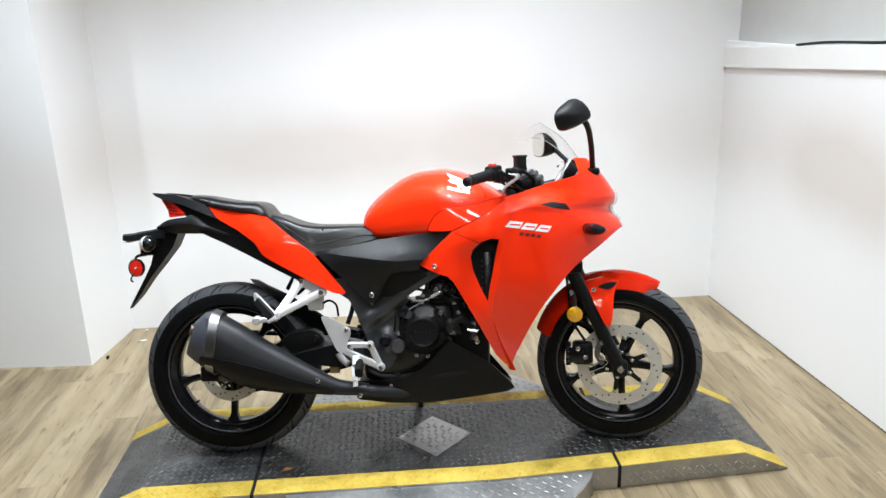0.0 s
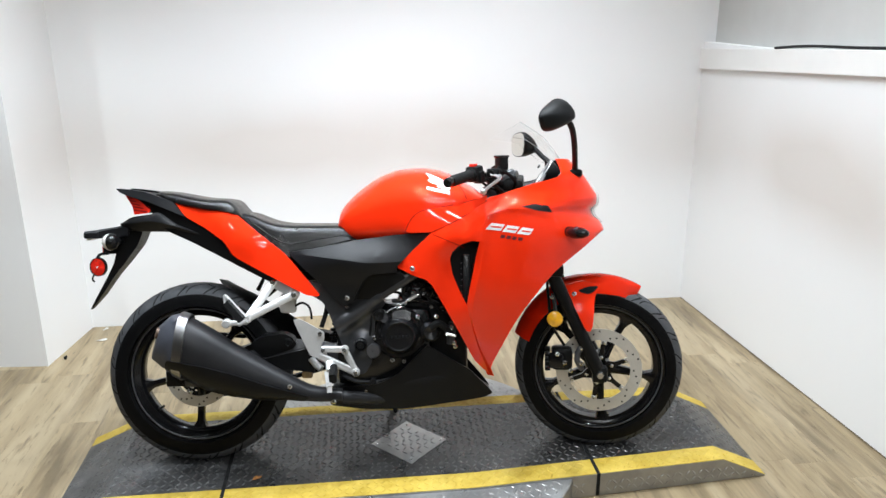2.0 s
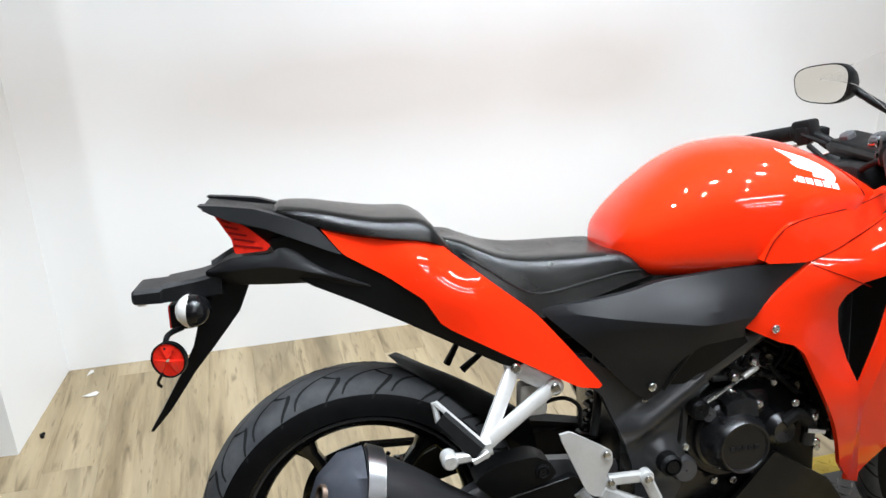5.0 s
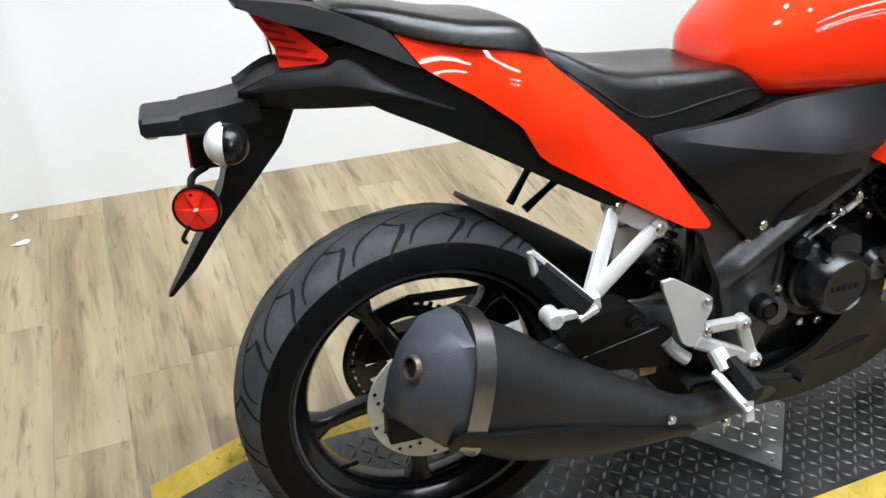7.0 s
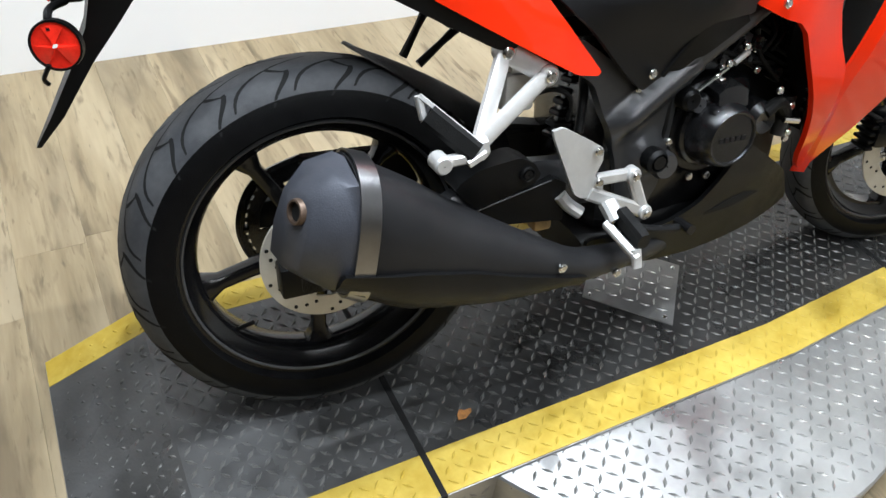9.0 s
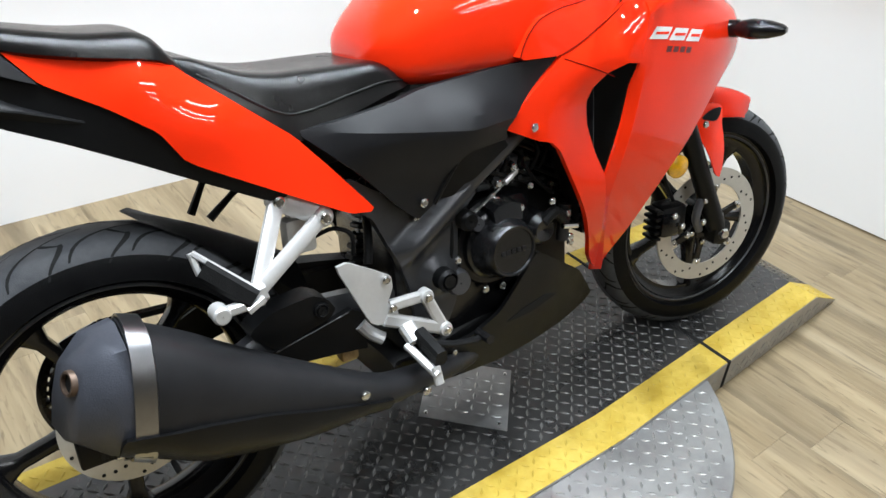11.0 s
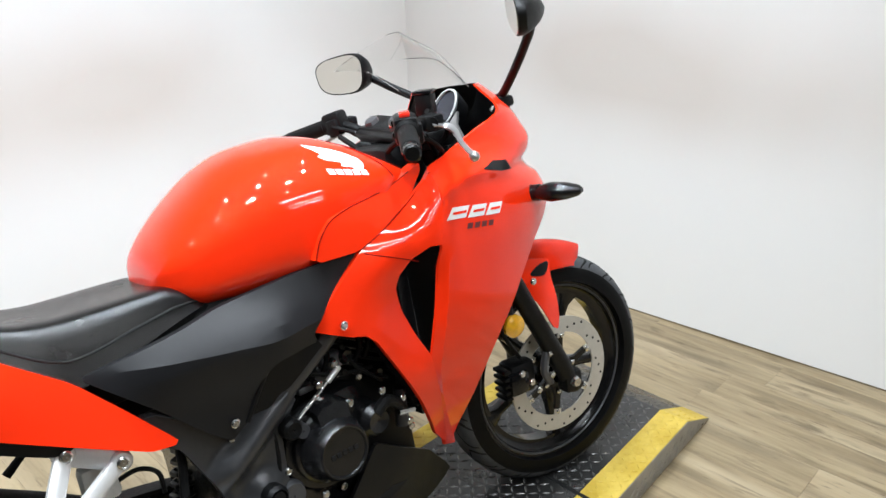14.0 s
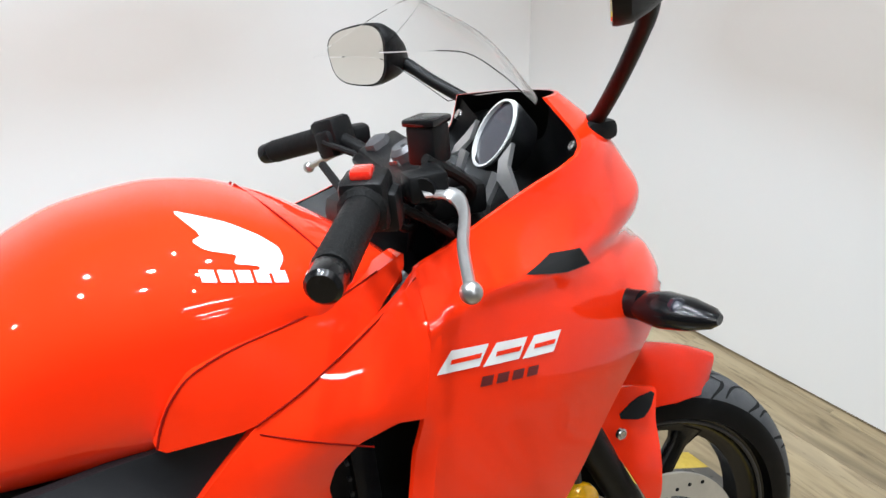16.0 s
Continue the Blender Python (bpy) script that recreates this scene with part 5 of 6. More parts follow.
for s in (-1, 1):
    q = Matrix.Translation(AX * 0.742 + Vector((0, s * 0.105, 0))) @ Matrix.Rotation(radians(-25), 4, "Y") @ pose(0, 0, 0, 90)
    part("fork_cap", turned(spin(bmesh.new(), [(0, 0.001), (0.016, 0.001), (0.016, 0.009), (0.012, 0.017), (0, 0.019)], 6), STEER @ q), SATIN, yoke)
    q = Matrix.Translation(AX * 0.69 + Vector((0, s * 0.105, 0))) @ Matrix.Rotation(radians(-25), 4, "Y") @ pose(0, 0, 0, 90)
    part("bar_clamp", turned(spin(bmesh.new(), [(-0.016, 0.019), (-0.016, 0.030), (0.016, 0.030), (0.016, 0.019)], 20), STEER @ q), MATTE, yoke)
q = Matrix.Translation(AX * 0.745 + Vector((0.012, 0, 0))) @ Matrix.Rotation(radians(-25), 4, "Y") @ pose(0, 0, 0, 90)
part("ignition_lock", turned(spin(bmesh.new(), [(0, 0.003), (0.020, 0.003), (0.022, 0.014), (0.016, 0.020), (0, 0.021)], 20), STEER @ q), SATIN, yoke, "round ignition lock")
for c, d, s in ((rc, rd, -1), (lc, ld, 1)):
    q = Matrix.Translation(c) @ d.to_track_quat("X", "Z").to_matrix().to_4x4()
    for x, y, z, w in ((0.010, 0.020, 0.012, 0.006), (-0.006, 0.021, -0.006, 0.005), (0.014, 0.021, -0.010, 0.005)):
        part("switch_button", turned(box(bmesh.new(), x - w, x + w, y - 0.004, y + 0.006, z - w, z + w, 0.002, q), STEER), GLOSS_BLACK, bike)
    part("throttle_collar", turned(tube(bmesh.new(), [c - d * 0.028, c - d * 0.024, c - d * 0.016, c - d * 0.012], [0.018, 0.023, 0.023, 0.020], 18), STEER), GRIP, bike)
    for k in range(2):
        p0 = STEER @ (c + d * (0.02 + 0.01 * k) + Vector((0.0, 0, -0.016)))
        part("control_cable", tube(bmesh.new(), bow([p0, p0 + Vector((0.035, -s * 0.015, -0.030 + 0.012 * k)), p0 + Vector((0.070, -s * 0.07, -0.045)), p0 + Vector((0.085, -s * 0.12, -0.085))]), 0.0042, 8), GRIP, bike, "black control cable")

# mirrors
def rear_mirror(s, mm, stalk, size=1.0):
    stalk = stalk + [tuple(mm @ Vector((0.026, -s * 0.028, -0.012)))]
    mir = part("mirror", tube(bmesh.new(), bow(stalk), [0.014, 0.011] + [0.0095] * 13 + [0.0095] * 6 + [0.010] * 12, 12), MATTE, bike, "black rear-view mirror on a stalk")
    p = stalk[0]
    part("mirror_foot", box(bmesh.new(), p[0] - 0.024, p[0] + 0.024, p[1] - 0.018, p[1] + 0.018, p[2] - 0.022, p[2] + 0.004, 0.009), MATTE, mir)

    def outline(k):
        ring = []
        for q in range(32):
            a = 2 * math.pi * q / 32
            cy, sz = math.cos(a), math.sin(a)
            y, z = 0.083 * math.copysign(abs(cy) ** 0.66, cy), 0.046 * math.copysign(abs(sz) ** 0.66, sz)
            y *= 1 + 0.08 * (z / 0.046)
            z *= 1 - 0.10 * (y / 0.083)
            ring.append((s * y * k * size, z * k * size))
        return ring
    rings = []
    for x, k, sy, sz in ((0.054, 0.10, -0.030, -0.016), (0.049, 0.30, -0.026, -0.013), (0.037, 0.58, -0.016, -0.008), (0.021, 0.82, -0.007, -0.003), (0.004, 0.98, 0, 0), (-0.008, 1.0, 0, 0), (-0.012, 0.985, 0, 0), (-0.012, 0.93, 0, 0)):
        rings.append([mm @ Vector((x, y + s * sy, z + sz)) for y, z in outline(k)])
    shell = part("mirror_shell", loft(bmesh.new(), rings), MATTE, mir)
    part("mirror_glass", loft(bmesh.new(), [[mm @ Vector((x, y, z)) for y, z in outline(0.93)] for x in (-0.0135, -0.011)]), MIRROR, mir, "mirror glass", smooth=False)


rear_mirror(-1, Matrix.Translation((1.183, -0.304, 1.138)) @ Matrix.Rotation(radians(-39), 4, "Z") @ Matrix.Rotation(radians(22), 4, "X"), [(1.290, -0.118, 0.972), (1.280, -0.165, 1.010), (1.266, -0.220, 1.058), (1.248, -0.268, 1.102)], 0.9)
rear_mirror(1, Matrix.Translation((1.168, 0.280, 1.079)) @ Matrix.Rotation(radians(10), 4, "Z") @ Matrix.Rotation(radians(0), 4, "X"), [(1.285, 0.112, 0.980), (1.265, 0.140, 0.998), (1.235, 0.185, 1.030), (1.212, 0.232, 1.062)])

# front turn signals
for s in (-1, 1):
    b = tube(bmesh.new(), [(1.240, s * 0.172, 0.771), (1.247, s * 0.190, 0.771), (1.251, s * 0.206, 0.772), (1.256, s * 0.222, 0.772)], [0.027, 0.024, 0.017, 0.018], 16)
    stalk = part("front_signal", b, GLOSS_BLACK, bike, "black front turn signal with a smoked lens")
    rings = []
    p0, p1 = Vector((1.250, s * 0.205, 0.772)), Vector((1.284, s * 0.312, 0.771))
    d = (p1 - p0).normalized()
    up = Vector((0, 0, 1))
    sd = d.cross(up)
    for t, r in ((0, 0.012), (0.10, 0.013), (0.22, 0.021), (0.42, 0.0255), (0.70, 0.022), (0.93, 0.014), (1.0, 0.007)):
        rings.append([p0.lerp(p1, t) + r * 1.15 * math.cos(a) * sd + r * 0.8 * math.sin(a) * up for a in [2 * math.pi * q / 18 for q in range(18)]])
    part("lens", loft(bmesh.new(), rings), GLOSS_BLACK, stalk)
    b = bmesh.new()
    bmesh.ops.create_uvsphere(b, u_segments=14, v_segments=8, radius=0.016)
    part("smoked_window", turned(b, Matrix.Translation(p0.lerp(p1, 0.62) + Vector((-0.008, -s * 0.0, 0.004)))), DIAL, stalk)

# seats
seat_top = curve_of((0.175, 0.842), (0.20, 0.838), (0.224, 0.828), (0.279, 0.808), (0.340, 0.800), (0.44, 0.798), (0.486, 0.797), (0.53, 0.782), (0.558, 0.762))
seat_low = curve_of((0.175, 0.825), (0.20, 0.806), (0.244, 0.768), (0.308, 0.710), (0.33, 0.702), (0.438, 0.730), (0.545, 0.754), (0.558, 0.755))
seat_w = curve_of((0.175, 0.085), (0.22, 0.118), (0.31, 0.140), (0.40, 0.136), (0.48, 0.128), (0.54, 0.118), (0.558, 0.095))
b = bmesh.new()
rings = []
for x in steps(0.175, 0.558, 34):
    zt, zl, w = seat_top(x), seat_low(x), seat_w(x)
    mid = zl + 0.42 * (zt - zl)
    ring = []
    for k in range(25):
        u = -1 + 2 * k / 24
        ring.append((x, w * u * (1 - 0.10 * abs(u) ** 6), zt + 0.010 * u * u - (zt + 0.010 - mid) * abs(u) ** 7))
    ring += [(x, w * 0.97, zl), (x, w * 0.5, zl), (x, -w * 0.5, zl), (x, -w * 0.97, zl)]
    rings.append(ring)
seat = part("rider_seat", loft(b, rings), SEAT, bike, "black vinyl rider seat", angle=45)
line = [(x, -seat_w(x) * 0.905, seat_low(x) + 0.42 * (seat_top(x) - seat_low(x))) for x in steps(0.20, 0.545, 14)]
part("piping", tube(bmesh.new(), bow(line, 3), 0.0022, 6), MATTE, seat)
part("seat_base", box(bmesh.new(), 0.20, 0.56, -0.105, 0.105, 0.645, 0.765, 0.012), MATTE, bike)
p_top = curve_of((-0.122, 0.910), (-0.108, 0.923), (-0.06, 0.919), (-0.004, 0.908), (0.06, 0.897), (0.124, 0.892), (0.142, 0.884), (0.165, 0.858), (0.180, 0.835))
p_low = curve_of((-0.122, 0.905), (-0.083, 0.899), (-0.024, 0.880), (0.06, 0.864), (0.143, 0.850), (0.180, 0.828))
p_w = curve_of((-0.122, 0.055), (-0.08, 0.085), (-0.02, 0.105), (0.06, 0.120), (0.14, 0.124), (0.180, 0.110))
rings = []
for x in steps(-0.122, 0.180, 26):
    zt, zl, w = p_top(x), p_low(x), p_w(x)
    mid = zl + 0.62 * (zt - zl)
    ring = [(x, 0.80 * w * u, zt - 0.004 * u * u) for u in steps(-1, 1, 12)]
    side = [(0.865 * w, 0.35 * mid + 0.65 * zt - 0.004), (0.925 * w, mid), (0.985 * w, 0.5 * (mid + zl)), (w, zl), (0.94 * w, zl - 0.005)]
    rings.append(ring + [(x, y, z) for y, z in side] + [(x, -y, z) for y, z in reversed(side)])
part("pillion_seat", loft(bmesh.new(), rings), SEAT, bike, "black vinyl pillion seat", angle=45)

# tail
t_top = curve_of((-0.235, 0.931), (-0.19, 0.924), (-0.103, 0.910), (-0.021, 0.882), (0.06, 0.860), (0.145, 0.835), (0.20, 0.79))
t_low = curve_of((-0.235, 0.921), (-0.19, 0.902), (-0.116, 0.846), (-0.02, 0.835), (0.06, 0.800), (0.12, 0.755), (0.20, 0.70))
t_w = curve_of((-0.235, 0.085), (-0.19, 0.086), (-0.10, 0.090), (0.0, 0.096), (0.1, 0.108), (0.20, 0.118))
tail = part("tail_cowl", body(steps(-0.232, 0.20, 26), t_low, t_top, lambda x: t_w(x) * 0.90, 3.2, 32), MATTE, bike, "black plastic tail cowl", angle=50)
fin_top = curve_of((-0.240, 0.816), (-0.19, 0.839), (-0.150, 0.844), (-0.125, 0.847), (-0.108, 0.855), (-0.05, 0.823), (0.035, 0.784))
fin_mid = curve_of((-0.240, 0.815), (-0.17, 0.822), (-0.13, 0.826), (-0.054, 0.811), (0.035, 0.782))
fin_low = curve_of((-0.240, 0.800), (-0.18, 0.789), (-0.065, 0.786), (0.0, 0.758), (0.035, 0.742))
fin_w = curve_of((-0.240, 0.052), (-0.18, 0.080), (-0.12, 0.099), (-0.05, 0.108), (0.035, 0.1135))
rings = []
for x in steps(-0.240, 0.035, 24):
    w, lip = fin_w(x), fin_top(x)
    half = [(0.0, lip - 0.012), (0.70 * w, lip - 0.009), (0.875 * w, lip), (0.90 * w, lip - 0.003), (0.955 * w, 0.45 * lip + 0.55 * fin_mid(x)), (0.995 * w, fin_mid(x) + 0.001), (w, fin_mid(x) - 0.002), (0.90 * w, 0.5 * (fin_mid(x) + fin_low(x))), (0.76 * w, fin_low(x) + 0.002), (0.70 * w, fin_low(x)), (0.0, fin_low(x))]
    rings.append([(x, y, z) for y, z in half] + [(x, -y, z) for y, z in reversed(half[1:-1])])
part("tail_underside", loft(bmesh.new(), rings), GREY_PLASTIC, bike, "creased black plastic underside of the tail", angle=24)
under_y = sheet_of((-0.13, 0.875, 0.084), (-0.05, 0.80, 0.098), (-0.01, 0.845, 0.102), (0.03, 0.76, 0.1115), (0.10, 0.78, 0.128), (0.17, 0.68, 0.132), (0.26, 0.63, 0.142), (0.15, 0.74, 0.136), (0.34, 0.60, 0.148))
for s in (-1, 1):
    part("tail_side_strip", plate([(-0.130, 0.868), (-0.085, 0.874), (-0.030, 0.866), (0.040, 0.835), (0.130, 0.775), (0.190, 0.705), (0.270, 0.655), (0.300, 0.632), (0.290, 0.622), (0.263, 0.621), (0.175, 0.667), (0.090, 0.713), (0.008, 0.754), (-0.065, 0.787), (-0.110, 0.82)], under_y, 0.03, 0.02, s, 1, 0.1), MATTE, bike, "matte black strip under the red tail panel", angle=30)
part("tail_core", body(steps(-0.06, 0.34, 16), curve_of((-0.06, 0.800), (0.0, 0.775), (0.175, 0.682), (0.34, 0.612)), curve_of((-0.06, 0.86), (0.1, 0.80), (0.2, 0.72), (0.34, 0.65)), curve_of((-0.06, 0.08), (0.34, 0.125)), 4, 20), MATTE, bike)
# grab rails beside the pillion seat
rail_y = sheet_of((-0.243, 0.94, 0.080), (-0.149, 0.927, 0.088), (-0.10, 0.90, 0.098), (-0.131, 0.889, 0.097), (-0.05, 0.885, 0.100), (-0.061, 0.860, 0.109), (-0.01, 0.838, 0.1115))
for s in (-1, 1):
    part("grab_rail", plate([(-0.240, 0.934), (-0.200, 0.930), (-0.149, 0.923), (-0.107, 0.909), (-0.050, 0.887), (-0.030, 0.864), (-0.009, 0.838), (-0.030, 0.846), (-0.061, 0.860), (-0.131, 0.889), (-0.185, 0.904), (-0.224, 0.920)], rail_y, 0.026, 0.02, s, 1, 0.1), GREY_PLASTIC, bike, "black grab rail beside the pillion seat", angle=30)
tail_y = sheet_of((-0.046, 0.888, 0.094), (0.0, 0.836, 0.112), (0.07, 0.868, 0.108), (0.145, 0.855, 0.114), (0.18, 0.82, 0.122), (0.316, 0.713, 0.146), (0.427, 0.578, 0.163), (0.281, 0.636, 0.156), (0.152, 0.708, 0.142), (0.065, 0.80, 0.124), (0.20, 0.76, 0.150), (0.12, 0.82, 0.137), (0.26, 0.74, 0.146))
for s in (-1, 1):
    red_tail = part("tail_panel", plate([(-0.046, 0.888), (0.0, 0.879), (0.07, 0.870), (0.145, 0.857), (0.18, 0.825), (0.245, 0.772), (0.316, 0.715), (0.372, 0.650), (0.432, 0.576), (0.425, 0.570), (0.390, 0.575), (0.339, 0.602), (0.281, 0.634), (0.152, 0.706), (0.122, 0.755), (0.065, 0.796), (0.000, 0.834), (-0.010, 0.842)], tail_y, 0.012, 0.02, s, 1, 0.1), RED, bike, "glossy red tail panel", angle=45)
    light_y = sheet_of((-0.221, 0.922, 0.064), (-0.125, 0.860, 0.092), (-0.186, 0.849, 0.072), (-0.163, 0.893, 0.080))
    lens = part("tail_light", plate([(-0.221, 0.922), (-0.163, 0.893), (-0.125, 0.860), (-0.133, 0.851), (-0.186, 0.846), (-0.190, 0.872), (-0.206, 0.898)], light_y, 0.05, 0.02, s, 1, 0.08), RED_LENS, bike, "glossy red tail light")
    for k in range(5):
        z, x0, x1 = 0.856 + 0.011 * k, -0.187 - 0.0045 * k * (k > 1), -0.140 - 0.0125 * k
        part("lens_rib", plate([(x0, z + 0.004), (x1, z - 0.002), (x1 + 0.002, z + 0.001), (x0 + 0.001, z + 0.007)], lambda x, q: light_y(x, q) + 0.0012, 0.003, 0.03, s, 0), DARK_RED_LENS, lens, "deep red inner rib")
b = bmesh.new()
loft(b, [[(-0.216, -w2, 0.914), (-0.188, -w2, 0.872), (-0.184, -w2, 0.850), (-0.13, -w2, 0.86)] for w2 in (-0.064, 0.064)])
part("tail_light_middle", b, RED_LENS, bike, "glossy red tail light")

# number plate carrier, rear signals, reflectors
b = bmesh.new()
rings = []
for x0, x1, y, z in ((-0.168, -0.246, 0.046, 0.79), (-0.190, -0.258, 0.043, 0.74), (-0.238, -0.276, 0.038, 0.68), (-0.276, -0.300, 0.033, 0.635), (-0.326, -0.342, 0.026, 0.565), (-0.364, -0.370, 0.010, 0.521)):
    rings.append([(x0, -y, z), (x0, y, z), (x1, y * 0.8, z), (x1, -y * 0.8, z)])
loft(b, rings)
carrier = part("rear_mudguard", b, MATTE, bike, "long black plastic rear mudguard")
rings = []
for x, w, lo, hi in ((-0.366, 0.046, 0.772, 0.788), (-0.362, 0.050, 0.768, 0.791), (-0.318, 0.052, 0.767, 0.793), (-0.314, 0.048, 0.767, 0.797), (-0.262, 0.048, 0.770, 0.804), (-0.215, 0.054, 0.776, 0.814)):
    rings.append([(x, -w, lo), (x, w, lo), (x, w, hi - 0.006), (x, 0.90 * w, hi), (x, -0.90 * w, hi), (x, -w, hi - 0.006)])
b = loft(bmesh.new(), rings)
part("plate_lamp_bracket", b, GREY_PLASTIC, carrier, angle=24)
b = box(bmesh.new(), -0.362, -0.345, -0.034, 0.034, 0.760, 0.772, 0.003)
part("lamp_lens", b, CLEAR_LENS, carrier)
b = box(bmesh.new(), -0.310, -0.268, -0.034, 0.034, 0.712, 0.757, 0.006)
part("lamp_box", b, MATTE, carrier)
b = box(bmesh.new(), -0.3125, -0.309, -0.030, 0.030, 0.715, 0.755, 0.002)
part("red_window", b, RED_LENS, carrier)
for s in (-1, 1):
    b = bmesh.new()
    bmesh.ops.create_uvsphere(b, u_segments=22, v_segments=14, radius=0.030)
    for v in b.verts:
        v.co = Vector((v.co.x * 0.95, v.co.y * 1.15, v.co.z * 0.95))
    sig = part("rear_signal", turned(b, Matrix.Translation((-0.262, s * 0.078, 0.757))), GLOSS_BLACK, bike, "round black rear turn signal with a clear lens")
    b = bmesh.new()
    bmesh.ops.create_uvsphere(b, u_segments=22, v_segments=14, radius=0.0312)
    bmesh.ops.delete(b, geom=[v for v in b.verts if v.co.x > -0.002], context="VERTS")
    for v in b.verts:
        v.co = Vector((v.co.x * 0.98, v.co.y * 1.15, v.co.z * 0.95))
    part("clear_lens", turned(b, Matrix.Translation((-0.262, s * 0.078, 0.757))), CLEAR_LENS, sig, "pale clear lens")
    part("signal_stalk", tube(bmesh.new(), [(-0.245, s * 0.03, 0.757), (-0.258, s * 0.07, 0.757)], 0.012, 10), MATTE, sig)
s = -1
b = bmesh.new()
rim_a = [b.verts.new((0.029 * math.cos(math.pi * k / 18), -0.005, 0.029 * math.sin(math.pi * k / 18))) for k in range(36)]
rim_b = [b.verts.new((0.029 * math.cos(math.pi * k / 18), 0.0, 0.029 * math.sin(math.pi * k / 18))) for k in range(36)]
tops = [b.verts.new((0.003 * math.cos(math.pi * (k // 3) / 6 + 0.26), -0.0055 - 0.005 * (k // 6 % 2), 0.003 * math.sin(math.pi * (k // 3) / 6 + 0.26))) for k in range(36)]
for k in range(36):
    n = (k + 1) % 36
    b.faces.new((rim_a[k], rim_a[n], rim_b[n], rim_b[k]))
    b.faces.new((rim_a[n], rim_a[k], tops[k]))
    b.faces.new((rim_a[n], tops[k], tops[n]))
q = Matrix.Translation((-0.311, s * 0.070, 0.673)) @ pose(0, 0, 0, 0, 0, -18 if s < 0 else 198)
refl = part("rear_reflector", turned(b, q), RED_LENS, bike, "round red faceted reflector", smooth=False)
b = spin(bmesh.new(), [(-0.005, 0.0285), (-0.007, 0.029), (-0.007, 0.0315), (0.004, 0.0315), (0.004, 0.0285)], 28)
part("reflector_ring", turned(b, q), MATTE, refl)
b = tube(bmesh.new(), bow([(-0.316, s * 0.072, 0.690), (-0.312, s * 0.060, 0.712), (-0.292, s * 0.03, 0.715)]), 0.005, 8)
part("reflector_bracket", b, MATTE, refl)
b = tube(bmesh.new(), bow([(-0.325, s * 0.074, 0.650), (-0.335, s * 0.068, 0.632), (-0.332, s * 0.060, 0.622)]), 0.003, 6)
part("reflector_tail", b, MATTE, refl)
# inner stays over the rear tyre
for p, q in (((0.240, 0.05, 0.660), (0.190, 0.056, 0.566)), ((0.310, 0.07, 0.612), (0.222, 0.066, 0.546)), ((0.236, 0.05, 0.640), (0.320, 0.07, 0.596))):
    part("stay", tube(bmesh.new(), [p, Vector(p).lerp(Vector(q), 0.5), q], [0.010, 0.006, 0.008], 8), MATTE, bike, "thin black stay under the tail")

# hugger over the rear tyre
b = bmesh.new()
rows = []
for i in range(16):
    t = i / 15
    x = 0.088 + 0.25 * t
    z = 0.616 - 0.10 * t - 0.05 * t * t
    hw = 0.045 + 0.035 * min(1, t * 2.2)
    row = []
    for k in range(13):
        u = -1 + 2 * k / 12
        row.append((x - 0.02 * (1 - abs(u)) * (1 - t), hw * u, z - 0.055 * t * abs(u) ** 1.6 - 0.01 * abs(u)))
    rows.append(row)
vv = [[b.verts.new(p) for p in row] for row in rows]
for a, c in zip(vv, vv[1:]):
    for i in range(12):
        b.faces.new((a[i], a[i + 1], c[i + 1], c[i]))
bmesh.ops.solidify(b, geom=b.faces[:], thickness=0.004)
part("rear_hugger", b, MATTE, bike, "matte black hugger over the rear tyre")

# exhaust
m_top = curve_of((-0.112, 0.480), (-0.105, 0.505), (-0.083, 0.528), (-0.048, 0.540), (0.0, 0.535), (0.03, 0.519), (0.098, 0.476), (0.143, 0.442), (0.227, 0.386), (0.338, 0.318), (0.41, 0.280), (0.50, 0.262))
m_low = curve_of((-0.112, 0.445), (-0.105, 0.420), (-0.089, 0.390), (-0.068, 0.366), (-0.034, 0.350), (0.0, 0.334), (0.07, 0.296), (0.15, 0.270), (0.22, 0.250), (0.338, 0.240), (0.41, 0.230), (0.50, 0.222))
m_w = curve_of((-0.112, 0.030), (-0.105, 0.045), (-0.08, 0.060), (-0.03, 0.070), (0.03, 0.071), (0.1, 0.066), (0.2, 0.055), (0.34, 0.037), (0.50, 0.026))
m_c = curve_of((-0.112, -0.229), (0.03, -0.227), (0.2, -0.211), (0.34, -0.206), (0.50, -0.180))


def muffler_side(x, z, lift=0.0):
    lo, hi = m_low(x), m_top(x)
    t = min(0.99, abs((z - (lo + hi) / 2) / ((hi - lo) / 2)))
    return -m_c(x) + m_w(x) * (1 - t ** 2.5) ** (1 / 2.5) + lift


exhaust = part("exhaust_muffler", body(steps(0.0, 0.50, 30), m_low, m_top, m_w, 2.5, 36, m_c), MUFFLER, bike, "large satin black exhaust muffler", angle=50)
rings = []
for x, k in ((-0.084, 0.54), (-0.080, 0.60), (-0.048, 0.91), (-0.002, 1.0)):
    ring = section(x, 0.352, 0.538, 0.066, 4.0, 8, -0.229) if x < -0.01 else section(x, m_low(x), m_top(x), m_w(x), 4.0, 8, m_c(x))
    lean = 0.30 if x < -0.06 else 0.22 if x < -0.01 else 0.0
    rings.append([(x + lean * ((p[2] - 0.445) * k - 1.1 * (p[1] + 0.229) * k), -0.229 + (p[1] + 0.229) * k, 0.445 + (p[2] - 0.445) * k) for p in ring])
b = loft(bmesh.new(), rings)
bmesh.ops.bevel(b, geom=[e for e in b.edges if len(e.link_faces) == 2 and e.calc_face_angle(0) > 0.12], offset=0.006, segments=3, affect="EDGES", profile=0.5)
